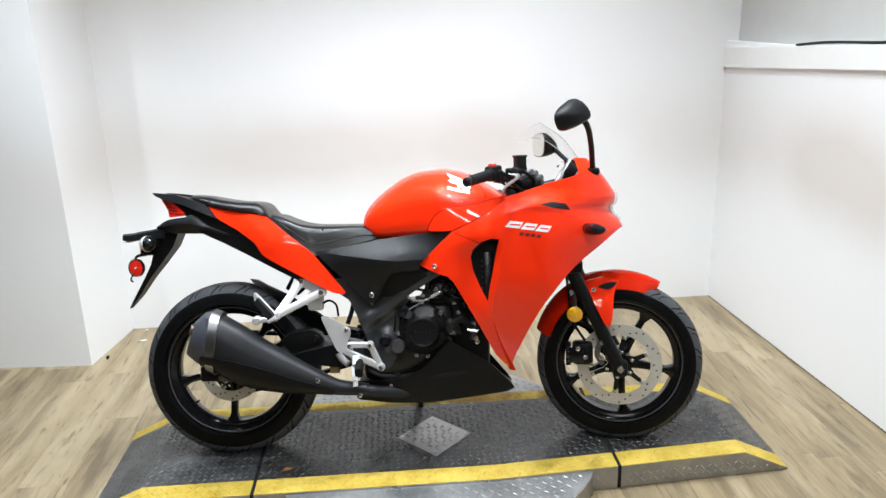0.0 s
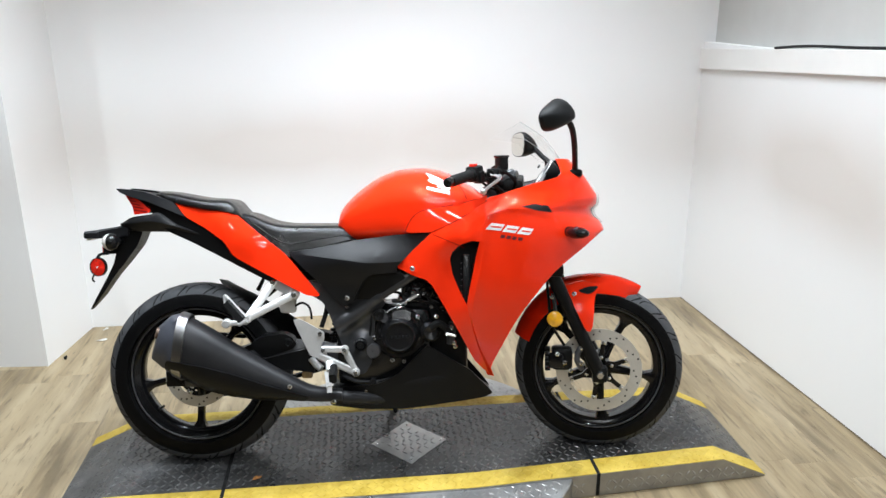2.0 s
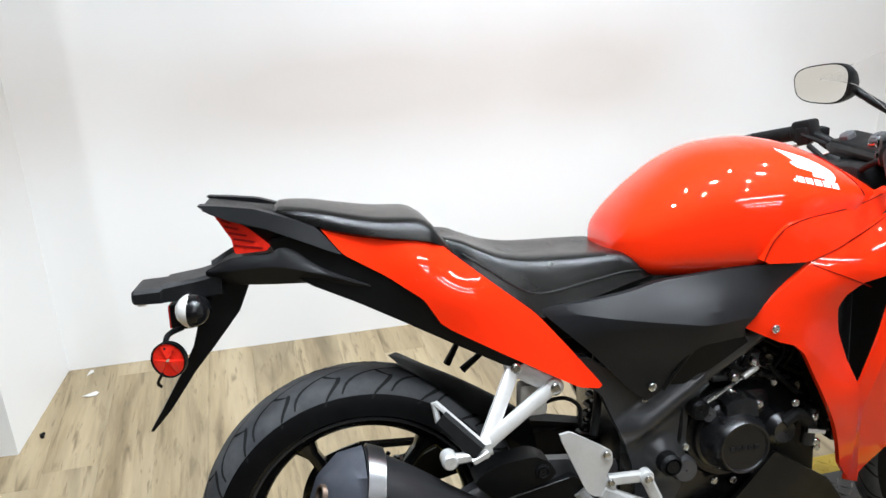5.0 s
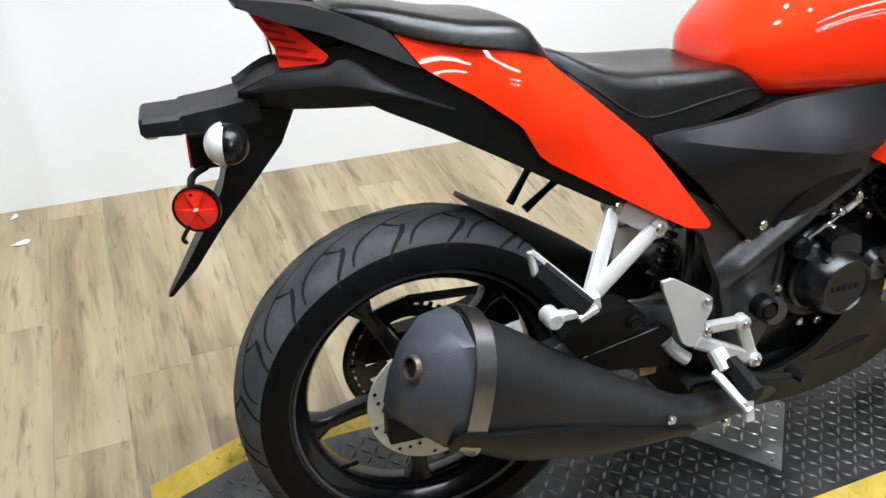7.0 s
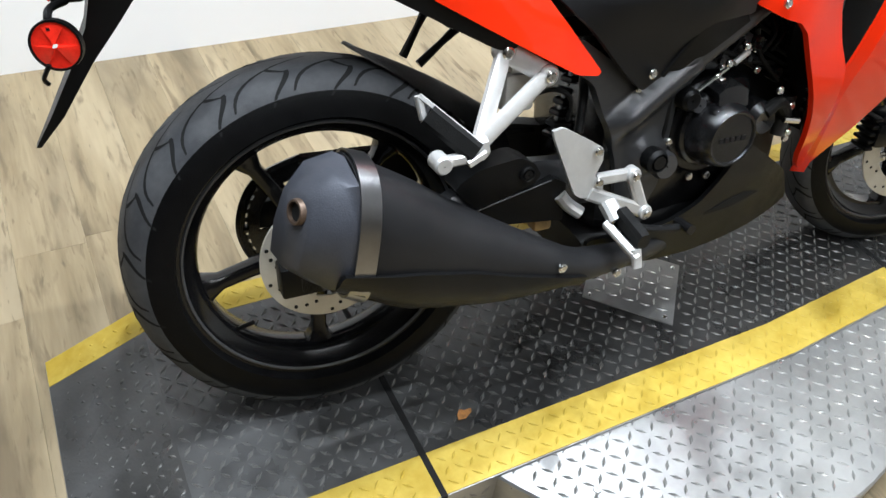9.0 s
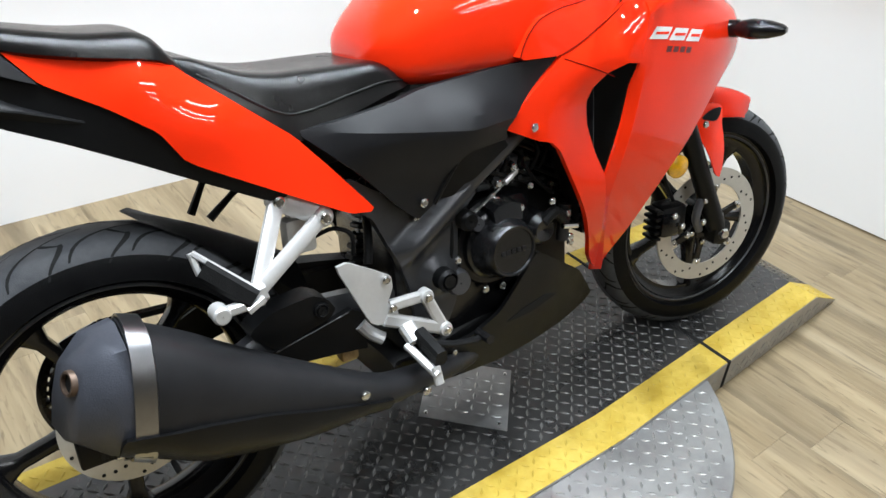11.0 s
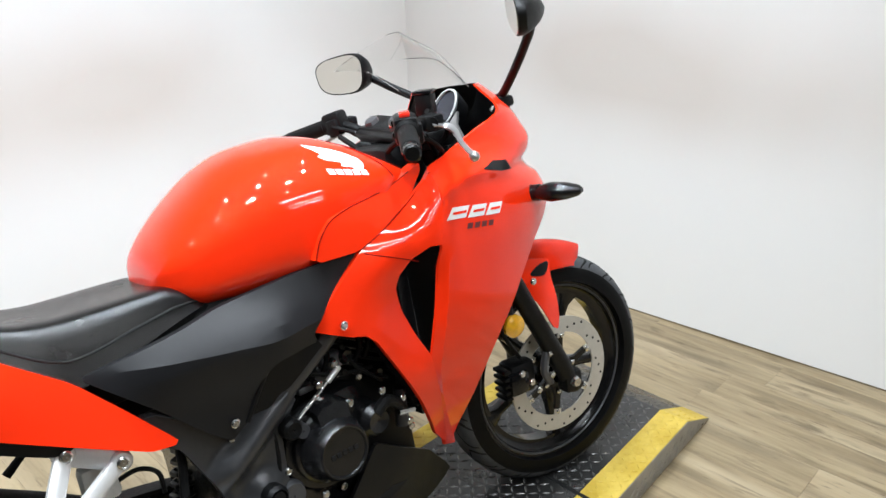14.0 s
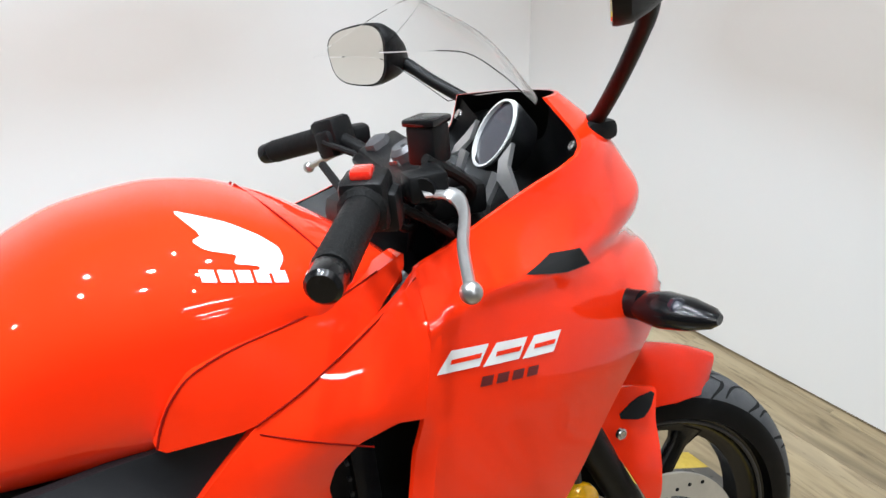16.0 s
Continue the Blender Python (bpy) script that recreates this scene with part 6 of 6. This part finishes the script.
cap = part("end_cap", b, MUFFLER_CAP, exhaust, "blue-grey faceted end cap", angle=50)
rings = []
for x, g in ((-0.010, 0.0), (-0.010, 0.0035), (0.019, 0.0035), (0.021, 0.0)):
    rings.append([(px + 0.16 * (pz - 0.45), py, pz) for px, py, pz in section(x, m_low(x) - g, m_top(x) + g, m_w(x) + g, 2.5, 36, m_c(x))])
part("clamp_band", loft(bmesh.new(), rings, True, False), BAND, exhaust, "satin steel band")
tip_n = Vector((-0.90, -0.28, 0.30)).normalized()
tipm = Matrix.Translation((-0.072, -0.241, 0.475)) @ Vector((0, -1, 0)).rotation_difference(tip_n).to_matrix().to_4x4()
b = spin(bmesh.new(), [(-0.007, 0.0135), (-0.007, 0.0165), (-0.004, 0.018), (0.03, 0.018), (0.03, 0.0135)], 24)
part("outlet", turned(b, tipm), BURNT, exhaust, "short round browned outlet pipe")
b = spin(bmesh.new(), [(-0.001, 0.0002), (-0.001, 0.0138), (0.02, 0.0138), (0.02, 0.0002)], 24)
part("outlet_bore", turned(b, tipm), SEAM, exhaust)
shield = part("heat_shield", plate([(-0.034, 0.398), (0.0, 0.392), (0.074, 0.376), (0.168, 0.343), (0.250, 0.308), (0.338, 0.276), (0.400, 0.255), (0.385, 0.238), (0.24, 0.246), (0.15, 0.262), (0.07, 0.288), (-0.02, 0.340), (-0.045, 0.355)], lambda x, z: muffler_side(x, z, 0.008), 0.010, 0.015, -1, 1, 0.12), MATTE, exhaust, "black heat shield under the muffler", angle=45)
bolts(exhaust, [(0.338, -0.2465, 0.293), (0.474, -0.212, 0.231)], 0.008, CHROME)
b = tube(bmesh.new(), bow([(0.46, -0.182, 0.243), (0.54, -0.165, 0.228), (0.64, -0.120, 0.212), (0.76, -0.060, 0.215), (0.86, -0.02, 0.27), (0.89, 0.0, 0.40)]), 0.021, 14)
part("header_pipe", b, MUFFLER, exhaust, "dark exhaust pipe")

# belly pan
belly_y = sheet_of((0.47, 0.23, 0.140), (0.57, 0.20, 0.138), (0.70, 0.20, 0.138), (0.70, 0.28, 0.158), (0.785, 0.39, 0.152), (0.85, 0.33, 0.142), (0.93, 0.28, 0.110), (1.01, 0.203, 0.062), (0.90, 0.21, 0.105), (0.59, 0.255, 0.156))
BELLY = [(0.455, 0.195), (0.568, 0.179), (0.706, 0.176), (0.845, 0.186), (0.984, 0.192), (1.012, 0.203), (0.994, 0.228), (0.927, 0.303), (0.849, 0.354), (0.785, 0.396), (0.751, 0.366), (0.680, 0.300), (0.620, 0.272), (0.560, 0.264), (0.455, 0.262)]
for s in (-1, 1):
    pan = part("belly_pan", plate(BELLY, belly_y, 0.010, 0.02, s, 1, 0.08), MATTE, bike, "matte black belly pan", angle=35)
    part("belly_slot", plate([(0.695, 0.268), (0.745, 0.284), (0.808, 0.292), (0.850, 0.280), (0.770, 0.266)], lambda x, z: belly_y(x, z) + 0.001, 0.002, 0.03, s, 1, 0.1), SEAM, pan)
    bolts(pan, [(0.575, s * 0.152, 0.246)], 0.006, CHROME, normal=(0, s, 0))
b = body(steps(0.46, 1.005, 10), curve_of((0.46, 0.186), (1.005, 0.196)), curve_of((0.46, 0.25), (0.8, 0.33), (1.005, 0.21)), curve_of((0.46, 0.13), (0.8, 0.125), (1.005, 0.05)), 4, 20)
part("belly_core", b, MATTE, bike)

# engine
b = box(bmesh.new(), 0.475, 0.800, -0.125, 0.125, 0.255, 0.520, 0.030)
engine = part("crankcase", b, ENGINE, bike, "black single-cylinder engine")
cyl = pose(0.80, 0, 0.50) @ Matrix.Rotation(radians(28), 4, "Y")
b = box(bmesh.new(), -0.075, 0.075, -0.085, 0.085, 0.0, 0.20, 0.018, cyl)
part("cylinder", b, ENGINE, engine)
for i in range(7):
    part("cooling_fin", box(bmesh.new(), -0.082, 0.082, -0.092, 0.092, 0.018 + 0.016 * i, 0.024 + 0.016 * i, 0.002, cyl), FRAME_GREY, engine)
part("cylinder_head", box(bmesh.new(), -0.085, 0.080, -0.100, 0.100, 0.135, 0.205, 0.014, cyl), ENGINE, engine)
C = Vector((0.692, 0, 0.436))
b = spin(bmesh.new(), [(-0.118, 0.002), (-0.134, 0.002), (-0.134, 0.083), (-0.128, 0.088), (-0.118, 0.088)], 48)
cover = part("clutch_cover", turned(b, Matrix.Translation(C)), ENGINE, bike, "round black clutch cover")
b = spin(bmesh.new(), [(-0.130, 0.002), (-0.150, 0.002), (-0.150, 0.065), (-0.146, 0.070), (-0.130, 0.072)], 48)
part("cover_dome", turned(b, Matrix.Translation(C)), ENGINE, cover)
b = spin(bmesh.new(), [(-0.148, 0.001), (-0.196, 0.001), (-0.1965, 0.043), (-0.200, 0.0445), (-0.2005, 0.048), (-0.196, 0.0515), (-0.165, 0.062), (-0.148, 0.064)], 48)
part("cover_face", turned(b, Matrix.Translation(C)), ENGINE, cover, "smooth black cover face")
for i in range(5):
    part("face_bar", box(bmesh.new(), 0.664 + 0.012 * i, 0.672 + 0.012 * i, -0.1982, -0.1962, 0.431, 0.440), GREY_PLASTIC, cover, "raised plain bar")
rings = []
for x, w in ((0.668, 0.010), (0.680, 0.019), (0.712, 0.021), (0.730, 0.012)):
    rings.append([(x + dx, y, z + dz) for dx, y, z, dz in ((0, -0.140, 0.490, 0), (0, -0.178, 0.486, 0), (0, -0.172, 0.500 + w, 0), (0, -0.140, 0.506 + w, 0))])
part("cover_neck", loft(bmesh.new(), rings), ENGINE, cover, angle=25)
part("filler_knob", turned(spin(bmesh.new(), [(-0.14, 0.002), (-0.182, 0.002), (-0.184, 0.012), (-0.176, 0.0165), (-0.14, 0.017)], 20), Matrix.Translation((0.668, 0, 0.475))), GLOSS_BLACK, cover, "black oil filler knob")
part("filler_stub", turned(spin(bmesh.new(), [(-0.13, 0.002), (-0.160, 0.002), (-0.160, 0.013), (-0.13, 0.014)], 20), Matrix.Translation((0.642, 0, 0.490))), SATIN, cover)
bolts(cover, [(0.627, -0.136, 0.491), (0.606, -0.136, 0.423), (0.690, -0.136, 0.527), (0.752, -0.136, 0.492), (0.750, -0.136, 0.348), (0.706, -0.136, 0.341), (0.666, -0.136, 0.345)], 0.0075, CHROME)
part("timing_plug", turned(spin(bmesh.new(), [(-0.13, 0.002), (-0.146, 0.002), (-0.148, 0.016), (-0.142, 0.019), (-0.13, 0.020)], 20), Matrix.Translation((0.768, 0, 0.345))), MATTE, cover)
b = spin(bmesh.new(), [(-0.115, 0.002), (-0.160, 0.002), (-0.162, 0.014), (-0.156, 0.019), (-0.115, 0.020)], 24)
part("oil_cap", turned(b, Matrix.Translation((0.625, 0, 0.500))), MATTE, cover)
b = spin(bmesh.new(), [(-0.110, 0.002), (-0.150, 0.002), (-0.150, 0.022), (-0.140, 0.026), (-0.110, 0.026)], 28)
part("sight_glass", turned(b, Matrix.Translation((0.602, 0, 0.380))), SATIN, engine)
part("water_pump", turned(spin(bmesh.new(), [(-0.10, 0.002), (-0.160, 0.002), (-0.164, 0.022), (-0.150, 0.034), (-0.10, 0.036)], 28), Matrix.Translation((0.795, 0, 0.440))), ENGINE, engine)
b = tube(bmesh.new(), bow([(0.795, -0.158, 0.455), (0.822, -0.158, 0.47), (0.85, -0.150, 0.45), (0.875, -0.13, 0.42)]), 0.012, 10)
part("coolant_hose", b, GRIP, engine, "black coolant hose")
b = tube(bmesh.new(), [(0.845, -0.158, 0.435), (0.880, -0.160, 0.428)], 0.006, 8)
part("hose_clamp", b, CHROME, engine, "bright hose clamp")
bolts(engine, [(0.694, -0.152, 0.555), (0.696, -0.142, 0.520), (0.754, -0.140, 0.491), (0.846, -0.150, 0.456), (0.629, -0.142, 0.493), (0.740, -0.138, 0.575), (0.815, -0.160, 0.495), (0.865, -0.148, 0.455), (0.874, -0.145, 0.402), (0.755, -0.115, 0.545), (0.800, -0.112, 0.52), (0.735, -0.122, 0.553), (0.640, -0.13, 0.555), (0.633, -0.13, 0.545), (0.785, -0.115, 0.560), (0.712, -0.12, 0.535), (0.878, -0.14, 0.388)], 0.0075, CHROME)
# throttle body, cable bracket and rod over the engine
b = tube(bmesh.new(), [(0.645, -0.140, 0.506), (0.690, -0.138, 0.530), (0.757, -0.132, 0.566)], 0.0036, 8)
part("throttle_rod", b, CHROME, engine, "thin bright steel rod")
part("rod_sleeve", tube(bmesh.new(), [(0.722, -0.136, 0.547), (0.752, -0.1325, 0.563)], 0.0055, 10), ALLOY, engine, "silver sleeve")
b = bmesh.new()
box(b, 0.690, 0.765, -0.124, -0.085, 0.540, 0.568, 0.008)
box(b, 0.725, 0.772, -0.126, -0.095, 0.560, 0.590, 0.008)
box(b, 0.668, 0.700, -0.122, -0.100, 0.536, 0.550, 0.004)
part("throttle_body", b, FRAME_GREY, engine, "dark grey cast throttle body")
for x, z in ((0.700, 0.552), (0.745, 0.578), (0.762, 0.548)):
    part("body_screw", turned(spin(bmesh.new(), [(0.0, 0.001), (-0.006, 0.001), (-0.006, 0.005), (0.0, 0.006)], 10), Matrix.Translation((x, -0.125, z))), GLOSS_BLACK, engine)
b = tube(bmesh.new(), bow([(0.60, -0.09, 0.55), (0.66, -0.10, 0.60), (0.74, -0.09, 0.63), (0.83, -0.10, 0.60)]), 0.012, 10)
part("breather_hose", b, GRIP, engine)
for pts in ([(0.62, -0.125, 0.57), (0.68, -0.13, 0.575), (0.76, -0.125, 0.545), (0.83, -0.12, 0.53)], [(0.77, -0.125, 0.60), (0.79, -0.125, 0.55), (0.84, -0.13, 0.50)], [(0.60, -0.13, 0.53), (0.595, -0.135, 0.45), (0.58, -0.135, 0.38)]):
    part("wire", tube(bmesh.new(), bow(pts), 0.0045, 8), GRIP, engine)
part("air_box", box(bmesh.new(), 0.50, 0.78, -0.11, 0.11, 0.60, 0.76, 0.03), MATTE, bike)
part("battery_box", box(bmesh.new(), 0.34, 0.54, -0.085, 0.085, 0.602, 0.70, 0.02), MATTE, bike)
b = box(bmesh.new(), 0.52, 0.60, -0.10, 0.10, 0.27, 0.56, 0.02)
part("gearbox_rear", b, ENGINE, engine)

part("engine_backing", box(bmesh.new(), 0.70, 0.925, -0.085, 0.085, 0.22, 0.66, 0.02), MATTE, bike)
for x, y, z, r in ((0.775, -0.118, 0.575, 0.016), (0.835, -0.118, 0.515, 0.014), (0.86, -0.12, 0.565, 0.011)):
    part("sensor_plug", turned(spin(bmesh.new(), [(0.03, 0.002), (-0.012, 0.002), (-0.014, r * 0.7), (-0.008, r), (0.03, r)], 14), Matrix.Translation((x, y, z))), GLOSS_BLACK, engine)
for x in (0.70, 0.725, 0.80, 0.82):
    part("wire", tube(bmesh.new(), bow([(x, -0.112, 0.625), (x + 0.012, -0.125, 0.59), (x - 0.004, -0.12, 0.555)]), 0.006, 8), GLOSS_BLACK, engine)
part("radiator_pipe", tube(bmesh.new(), [(0.872, -0.135, 0.470), (0.862, -0.135, 0.395)], 0.013, 12), FRAME_GREY, engine, "grey radiator pipe")

# frame: a cast plate with a raised rib that runs on as a tube
def frame_y(x, z):
    along, off = 0.821 * (x - 0.470) + 0.571 * (z - 0.450), -0.571 * (x - 0.470) + 0.821 * (z - 0.450)
    rib = 0.024 * max(0.0, 1 - (off / 0.030) ** 2) * smooth((along + 0.015) / 0.07)
    boss = 0.014 * smooth(1.6 - math.hypot(x - 0.563, z - 0.405) / 0.030)
    return 0.136 + max(rib, boss)


for s in (-1, 1):
    fr = part("frame_plate", plate([(0.345, 0.604), (0.41, 0.566), (0.440, 0.545), (0.458, 0.505), (0.480, 0.455), (0.500, 0.400), (0.512, 0.300), (0.575, 0.300), (0.600, 0.345), (0.606, 0.42), (0.612, 0.495), (0.650, 0.541), (0.618, 0.588), (0.56, 0.562), (0.515, 0.562), (0.470, 0.580), (0.41, 0.622)], frame_y, 0.022, 0.010, s, 1, 0.12), FRAME_GREY, bike, "dark grey cast frame plate behind the engine", angle=40)
    rings = []
    for x, z, hw, hh in ((0.60, 0.548, 0.010, 0.014), (0.622, 0.562, 0.014, 0.019), (0.66, 0.590, 0.016, 0.020), (0.715, 0.622, 0.015, 0.020), (0.85, 0.70, 0.015, 0.020), (1.02, 0.84, 0.015, 0.022)):
        y = 0.144 - 0.10 * max(0, x - 0.72)
        nx, nz = -0.52, 0.85
        rings.append([(x + nx * hh * b0, s * (y + hw * a0), z + nz * hh * b0) for a0, b0 in [(math.copysign(abs(math.cos(g)) ** 0.7, math.cos(g)), math.copysign(abs(math.sin(g)) ** 0.7, math.sin(g))) for g in [2 * math.pi * q / 14 for q in range(14)]]])
    part("frame_tube", loft(bmesh.new(), rings), FRAME_GREY, bike, "dark grey frame tube")
    bolts(bike, [(0.562, s * 0.149, 0.405)], 0.022, MATTE, "pivot_cap", (0, s, 0), 0.028)
    bolts(bike, [(0.52, s * 0.143, 0.53)], 0.006, CHROME, normal=(0, s, 0))

# silver passenger brackets with folded pegs
def bar(bm, p, q, w=0.009, d=0.007):
    p, q = Vector(p), Vector(q)
    t = (q - p).normalized()
    up = t.cross(Vector((0, 1, 0))).normalized()
    out = up.cross(t)
    loft(bm, [[c + up * a0 * w + out * b0 * d for a0, b0 in ((-1, -0.6), (-0.6, -1), (0.6, -1), (1, -0.6), (1, 0.6), (0.6, 1), (-0.6, 1), (-1, 0.6))] for c in (p, q)])


for s in (-1,):
    a0, b0, c0 = (0.278, s * 0.131, 0.616), (0.347, s * 0.143, 0.576), (0.204, s * 0.206, 0.511)
    bm = bmesh.new()
    bar(bm, a0, c0, 0.0125)
    bar(bm, b0, c0, 0.0125)
    bar(bm, a0, b0, 0.016, 0.0055)
    for p in (a0, b0):
        turned_boss = bmesh.new()
        spin(turned_boss, [(-0.010, 0.001), (-0.010, 0.014), (-0.007, 0.017), (0.010, 0.017), (0.010, 0.001)], 20)
        turned(turned_boss, Matrix.Translation(p))
        tmp = bpy.data.meshes.new("boss")
        turned_boss.to_mesh(tmp)
        turned_boss.free()
        bm.from_mesh(tmp)
        bpy.data.meshes.remove(tmp)
    bar(bm, (0.187, s * 0.214, 0.507), (0.212, s * 0.214, 0.512), 0.014, 0.010)
    br = part("pillion_bracket", bm, ALLOY, bike, "silver cast triangular pillion bracket", angle=30)
    bolts(br, [(a0[0], s * 0.141, a0[2]), (b0[0], s * 0.153, b0[2])], 0.010, CHROME, normal=(0, s, 0))
    bm = bmesh.new()
    bar(bm, (0.196, s * 0.212, 0.519), (0.127, s * 0.170, 0.581), 0.004, 0.009)
    bar(bm, (0.125, s * 0.170, 0.581), (0.130, s * 0.178, 0.548), 0.005, 0.007)
    bar(bm, (0.205, s * 0.224, 0.505), (0.178, s * 0.224, 0.492), 0.006, 0.008)
    bar(bm, (0.205, s * 0.218, 0.500), (0.143, s * 0.216, 0.496), 0.008, 0.008)
    peg = part("pillion_peg", bm, ALLOY, bike, "silver folded pillion footpeg", angle=30)
    bm = bmesh.new()
    bar(bm, (0.192, s * 0.220, 0.504), (0.134, s * 0.182, 0.557), 0.016, 0.012)
    part("rubber_pad", bm, GRIP, peg, "black rubber pad")
    bm = spin(bmesh.new(), [(-0.018, 0.001), (-0.018, 0.011), (-0.014, 0.014), (0.012, 0.014), (0.012, 0.001)], 20)
    part("peg_knob", turned(bm, Matrix.Translation((0.139, s * 0.215, 0.497)) @ pose(0, 0, 0, 0, 0, 0 if s < 0 else 180)), ALLOY, peg)
    # rider's plate and peg
    bm = plate([(0.344, 0.495), (0.366, 0.499), (0.419, 0.468), (0.444, 0.452), (0.445, 0.430), (0.432, 0.404), (0.450, 0.392), (0.452, 0.368), (0.411, 0.368), (0.396, 0.378)], lambda x, z: 0.176, 0.007, 0.05, s, 1, 0.12)
    bar(bm, (0.436, s * 0.172, 0.396), (0.510, s * 0.170, 0.393), 0.010, 0.007)
    bar(bm, (0.510, s * 0.170, 0.393), (0.545, s * 0.170, 0.316), 0.0105, 0.007)
    bar(bm, (0.425, s * 0.172, 0.374), (0.545, s * 0.170, 0.316), 0.012, 0.007)
    heel = part("rider_bracket", bm, ALLOY, bike, "silver cast heel plate and footpeg bracket", angle=30)
    bm = spin(bmesh.new(), [(-0.010, 0.001), (-0.010, 0.012), (-0.006, 0.014), (0.008, 0.014), (0.008, 0.001)], 18)
    me = mesh_of("boss", bm, ALLOY)
    for p in ((0.510, s * 0.172, 0.393), (0.545, s * 0.172, 0.316)):
        ob = new("boss", me)
        ob.parent = heel
        ob.matrix_local = Matrix.Translation(p) @ pose(0, 0, 0, 0, 0, 0 if s < 0 else 180)
    bolts(heel, [(0.432, s * 0.177, 0.449), (0.440, s * 0.177, 0.393), (0.510, s * 0.182, 0.393), (0.545, s * 0.182, 0.316)], 0.008, CHROME, normal=(0, s, 0))
    bm = bmesh.new()
    bar(bm, (0.462, s * 0.178, 0.352), (0.466, s * 0.205, 0.330), 0.014, 0.012)
    bar(bm, (0.452, s * 0.195, 0.322), (0.466, s * 0.272, 0.292), 0.007, 0.008)
    bar(bm, (0.466, s * 0.264, 0.306), (0.467, s * 0.272, 0.276), 0.008, 0.005)
    rp = part("rider_peg", bm, ALLOY, bike, "silver rider footpeg with a black rubber", angle=30)
    bm = bmesh.new()
    bar(bm, (0.476, s * 0.200, 0.338), (0.478, s * 0.266, 0.318), 0.012, 0.016)
    part("peg_rubber", bm, GRIP, rp)
bm = bmesh.new()
tube(bm, bow([(0.50, -0.160, 0.305), (0.54, -0.190, 0.292), (0.585, -0.205, 0.290), (0.603, -0.212, 0.294)]), 0.007, 8)
pedal = part("brake_pedal", bm, MATTE, bike, "black brake pedal")
part("pedal_tip", tube(bmesh.new(), [(0.604, -0.195, 0.295), (0.604, -0.235, 0.297)], 0.009, 10), ENGINE, pedal)
b = tube(bmesh.new(), bow([(0.395, -0.135, 0.36), (0.41, -0.140, 0.34), (0.43, -0.150, 0.325)]), 0.012, 10)
part("brake_cylinder", b, ALLOY, bike, "small silver rear brake cylinder")
part("brass_fitting", box(bmesh.new(), 0.360, 0.395, -0.12, -0.09, 0.285, 0.312, 0.006), RUST, bike, "dull brass fitting")
# cream fluid bottle behind the bracket
b = bmesh.new()
box(b, 0.292, 0.346, -0.116, -0.080, 0.508, 0.572, 0.010)
box(b, 0.304, 0.334, -0.110, -0.086, 0.570, 0.588, 0.004)
part("fluid_bottle", b, CREAM, bike, "cream plastic fluid bottle")
b = tube(bmesh.new(), bow([(0.340, -0.105, 0.530), (0.37, -0.13, 0.545), (0.395, -0.14, 0.53), (0.40, -0.13, 0.49)]), 0.004, 8)
part("fluid_hose", b, GRIP, bike)
b = tube(bmesh.new(), bow([(0.455, -0.075, 0.60), (0.452, -0.085, 0.56), (0.446, -0.10, 0.51), (0.430, -0.12, 0.46)]), 0.008, 10)
part("reservoir_hose", b, GRIP, bike)
# rear caliper
b = box(bmesh.new(), 0.030, 0.110, -0.118, -0.060, 0.320, 0.385, 0.012)
part("rear_caliper", b, ENGINE, bike, "black rear brake caliper")
b = box(bmesh.new(), -0.045, 0.05, -0.108, -0.09, 0.290, 0.315, 0.006)
part("caliper_mount", b, MATTE, bike)
# side stand on the far side
b = tube(bmesh.new(), bow([(0.600, 0.115, 0.255), (0.625, 0.190, 0.170), (0.660, 0.292, 0.078)]), [0.016] * 12 + [0.012] * 5, 12)
stand = part("side_stand", b, MATTE, bike, "black side stand, folded out")
b = spin(bmesh.new(), [(0, 0.001), (0.006, 0.001), (0.006, 0.024), (0, 0.026)], 18)
part("stand_foot", turned(b, pose(0.662, 0.300, 0.0715) @ Matrix.Rotation(radians(13), 4, "X") @ pose(0, 0, 0, 90)), MATTE, stand)
b = tube(bmesh.new(), [(0.655, 0.02, 0.18), (0.672, 0.045, 0.115)], 0.008, 10)
part("drain_stub", b, MATTE, bike, "short black drain stub under the belly pan")

# ---- floor planks ----
def planks():
    rng = random.Random(4)
    wide, long = 0.152, 0.914
    me_cache = {}
    rest = bmesh.new()
    for i in range(48):
        u0 = 0.93 - wide * (i + 1)
        shift = rng.random() * long
        for j in range(-1, 9):
            v1 = -shift - long * j + long
            v0 = v1 - long
            a0, a1 = max(v0, -6.5), min(v1, 0.06)
            if a1 - a0 < 0.01:
                continue
            near = -3.9 < u0 + wide / 2 < 0.1 and -2.6 < (a0 + a1) / 2 < 0.1
            if near:
                key = round(a1 - a0, 3)
                if key not in me_cache:
                    bm = box(bmesh.new(), 0.0002, wide - 0.0002, 0.0002, a1 - a0 - 0.0002, -0.006, 0.0, 0.0003)
                    me_cache[key] = mesh_of("plank", bm, WOOD, False)
                ob = new("plank", me_cache[key])
                ob.parent = bpy.data.objects["floor"]
                ob.matrix_local = ROOM @ pose(u0, a0, 0)
            else:
                box(rest, u0 + 0.0005, u0 + wide - 0.0005, a0 + 0.0005, a1 - 0.0005, -0.006, 0.0, 0.0, ROOM)
    ob = part("plank_field", rest, WOOD, bpy.data.objects["floor"], smooth=False)
    tagged(ob, kind="stuff")


planks()
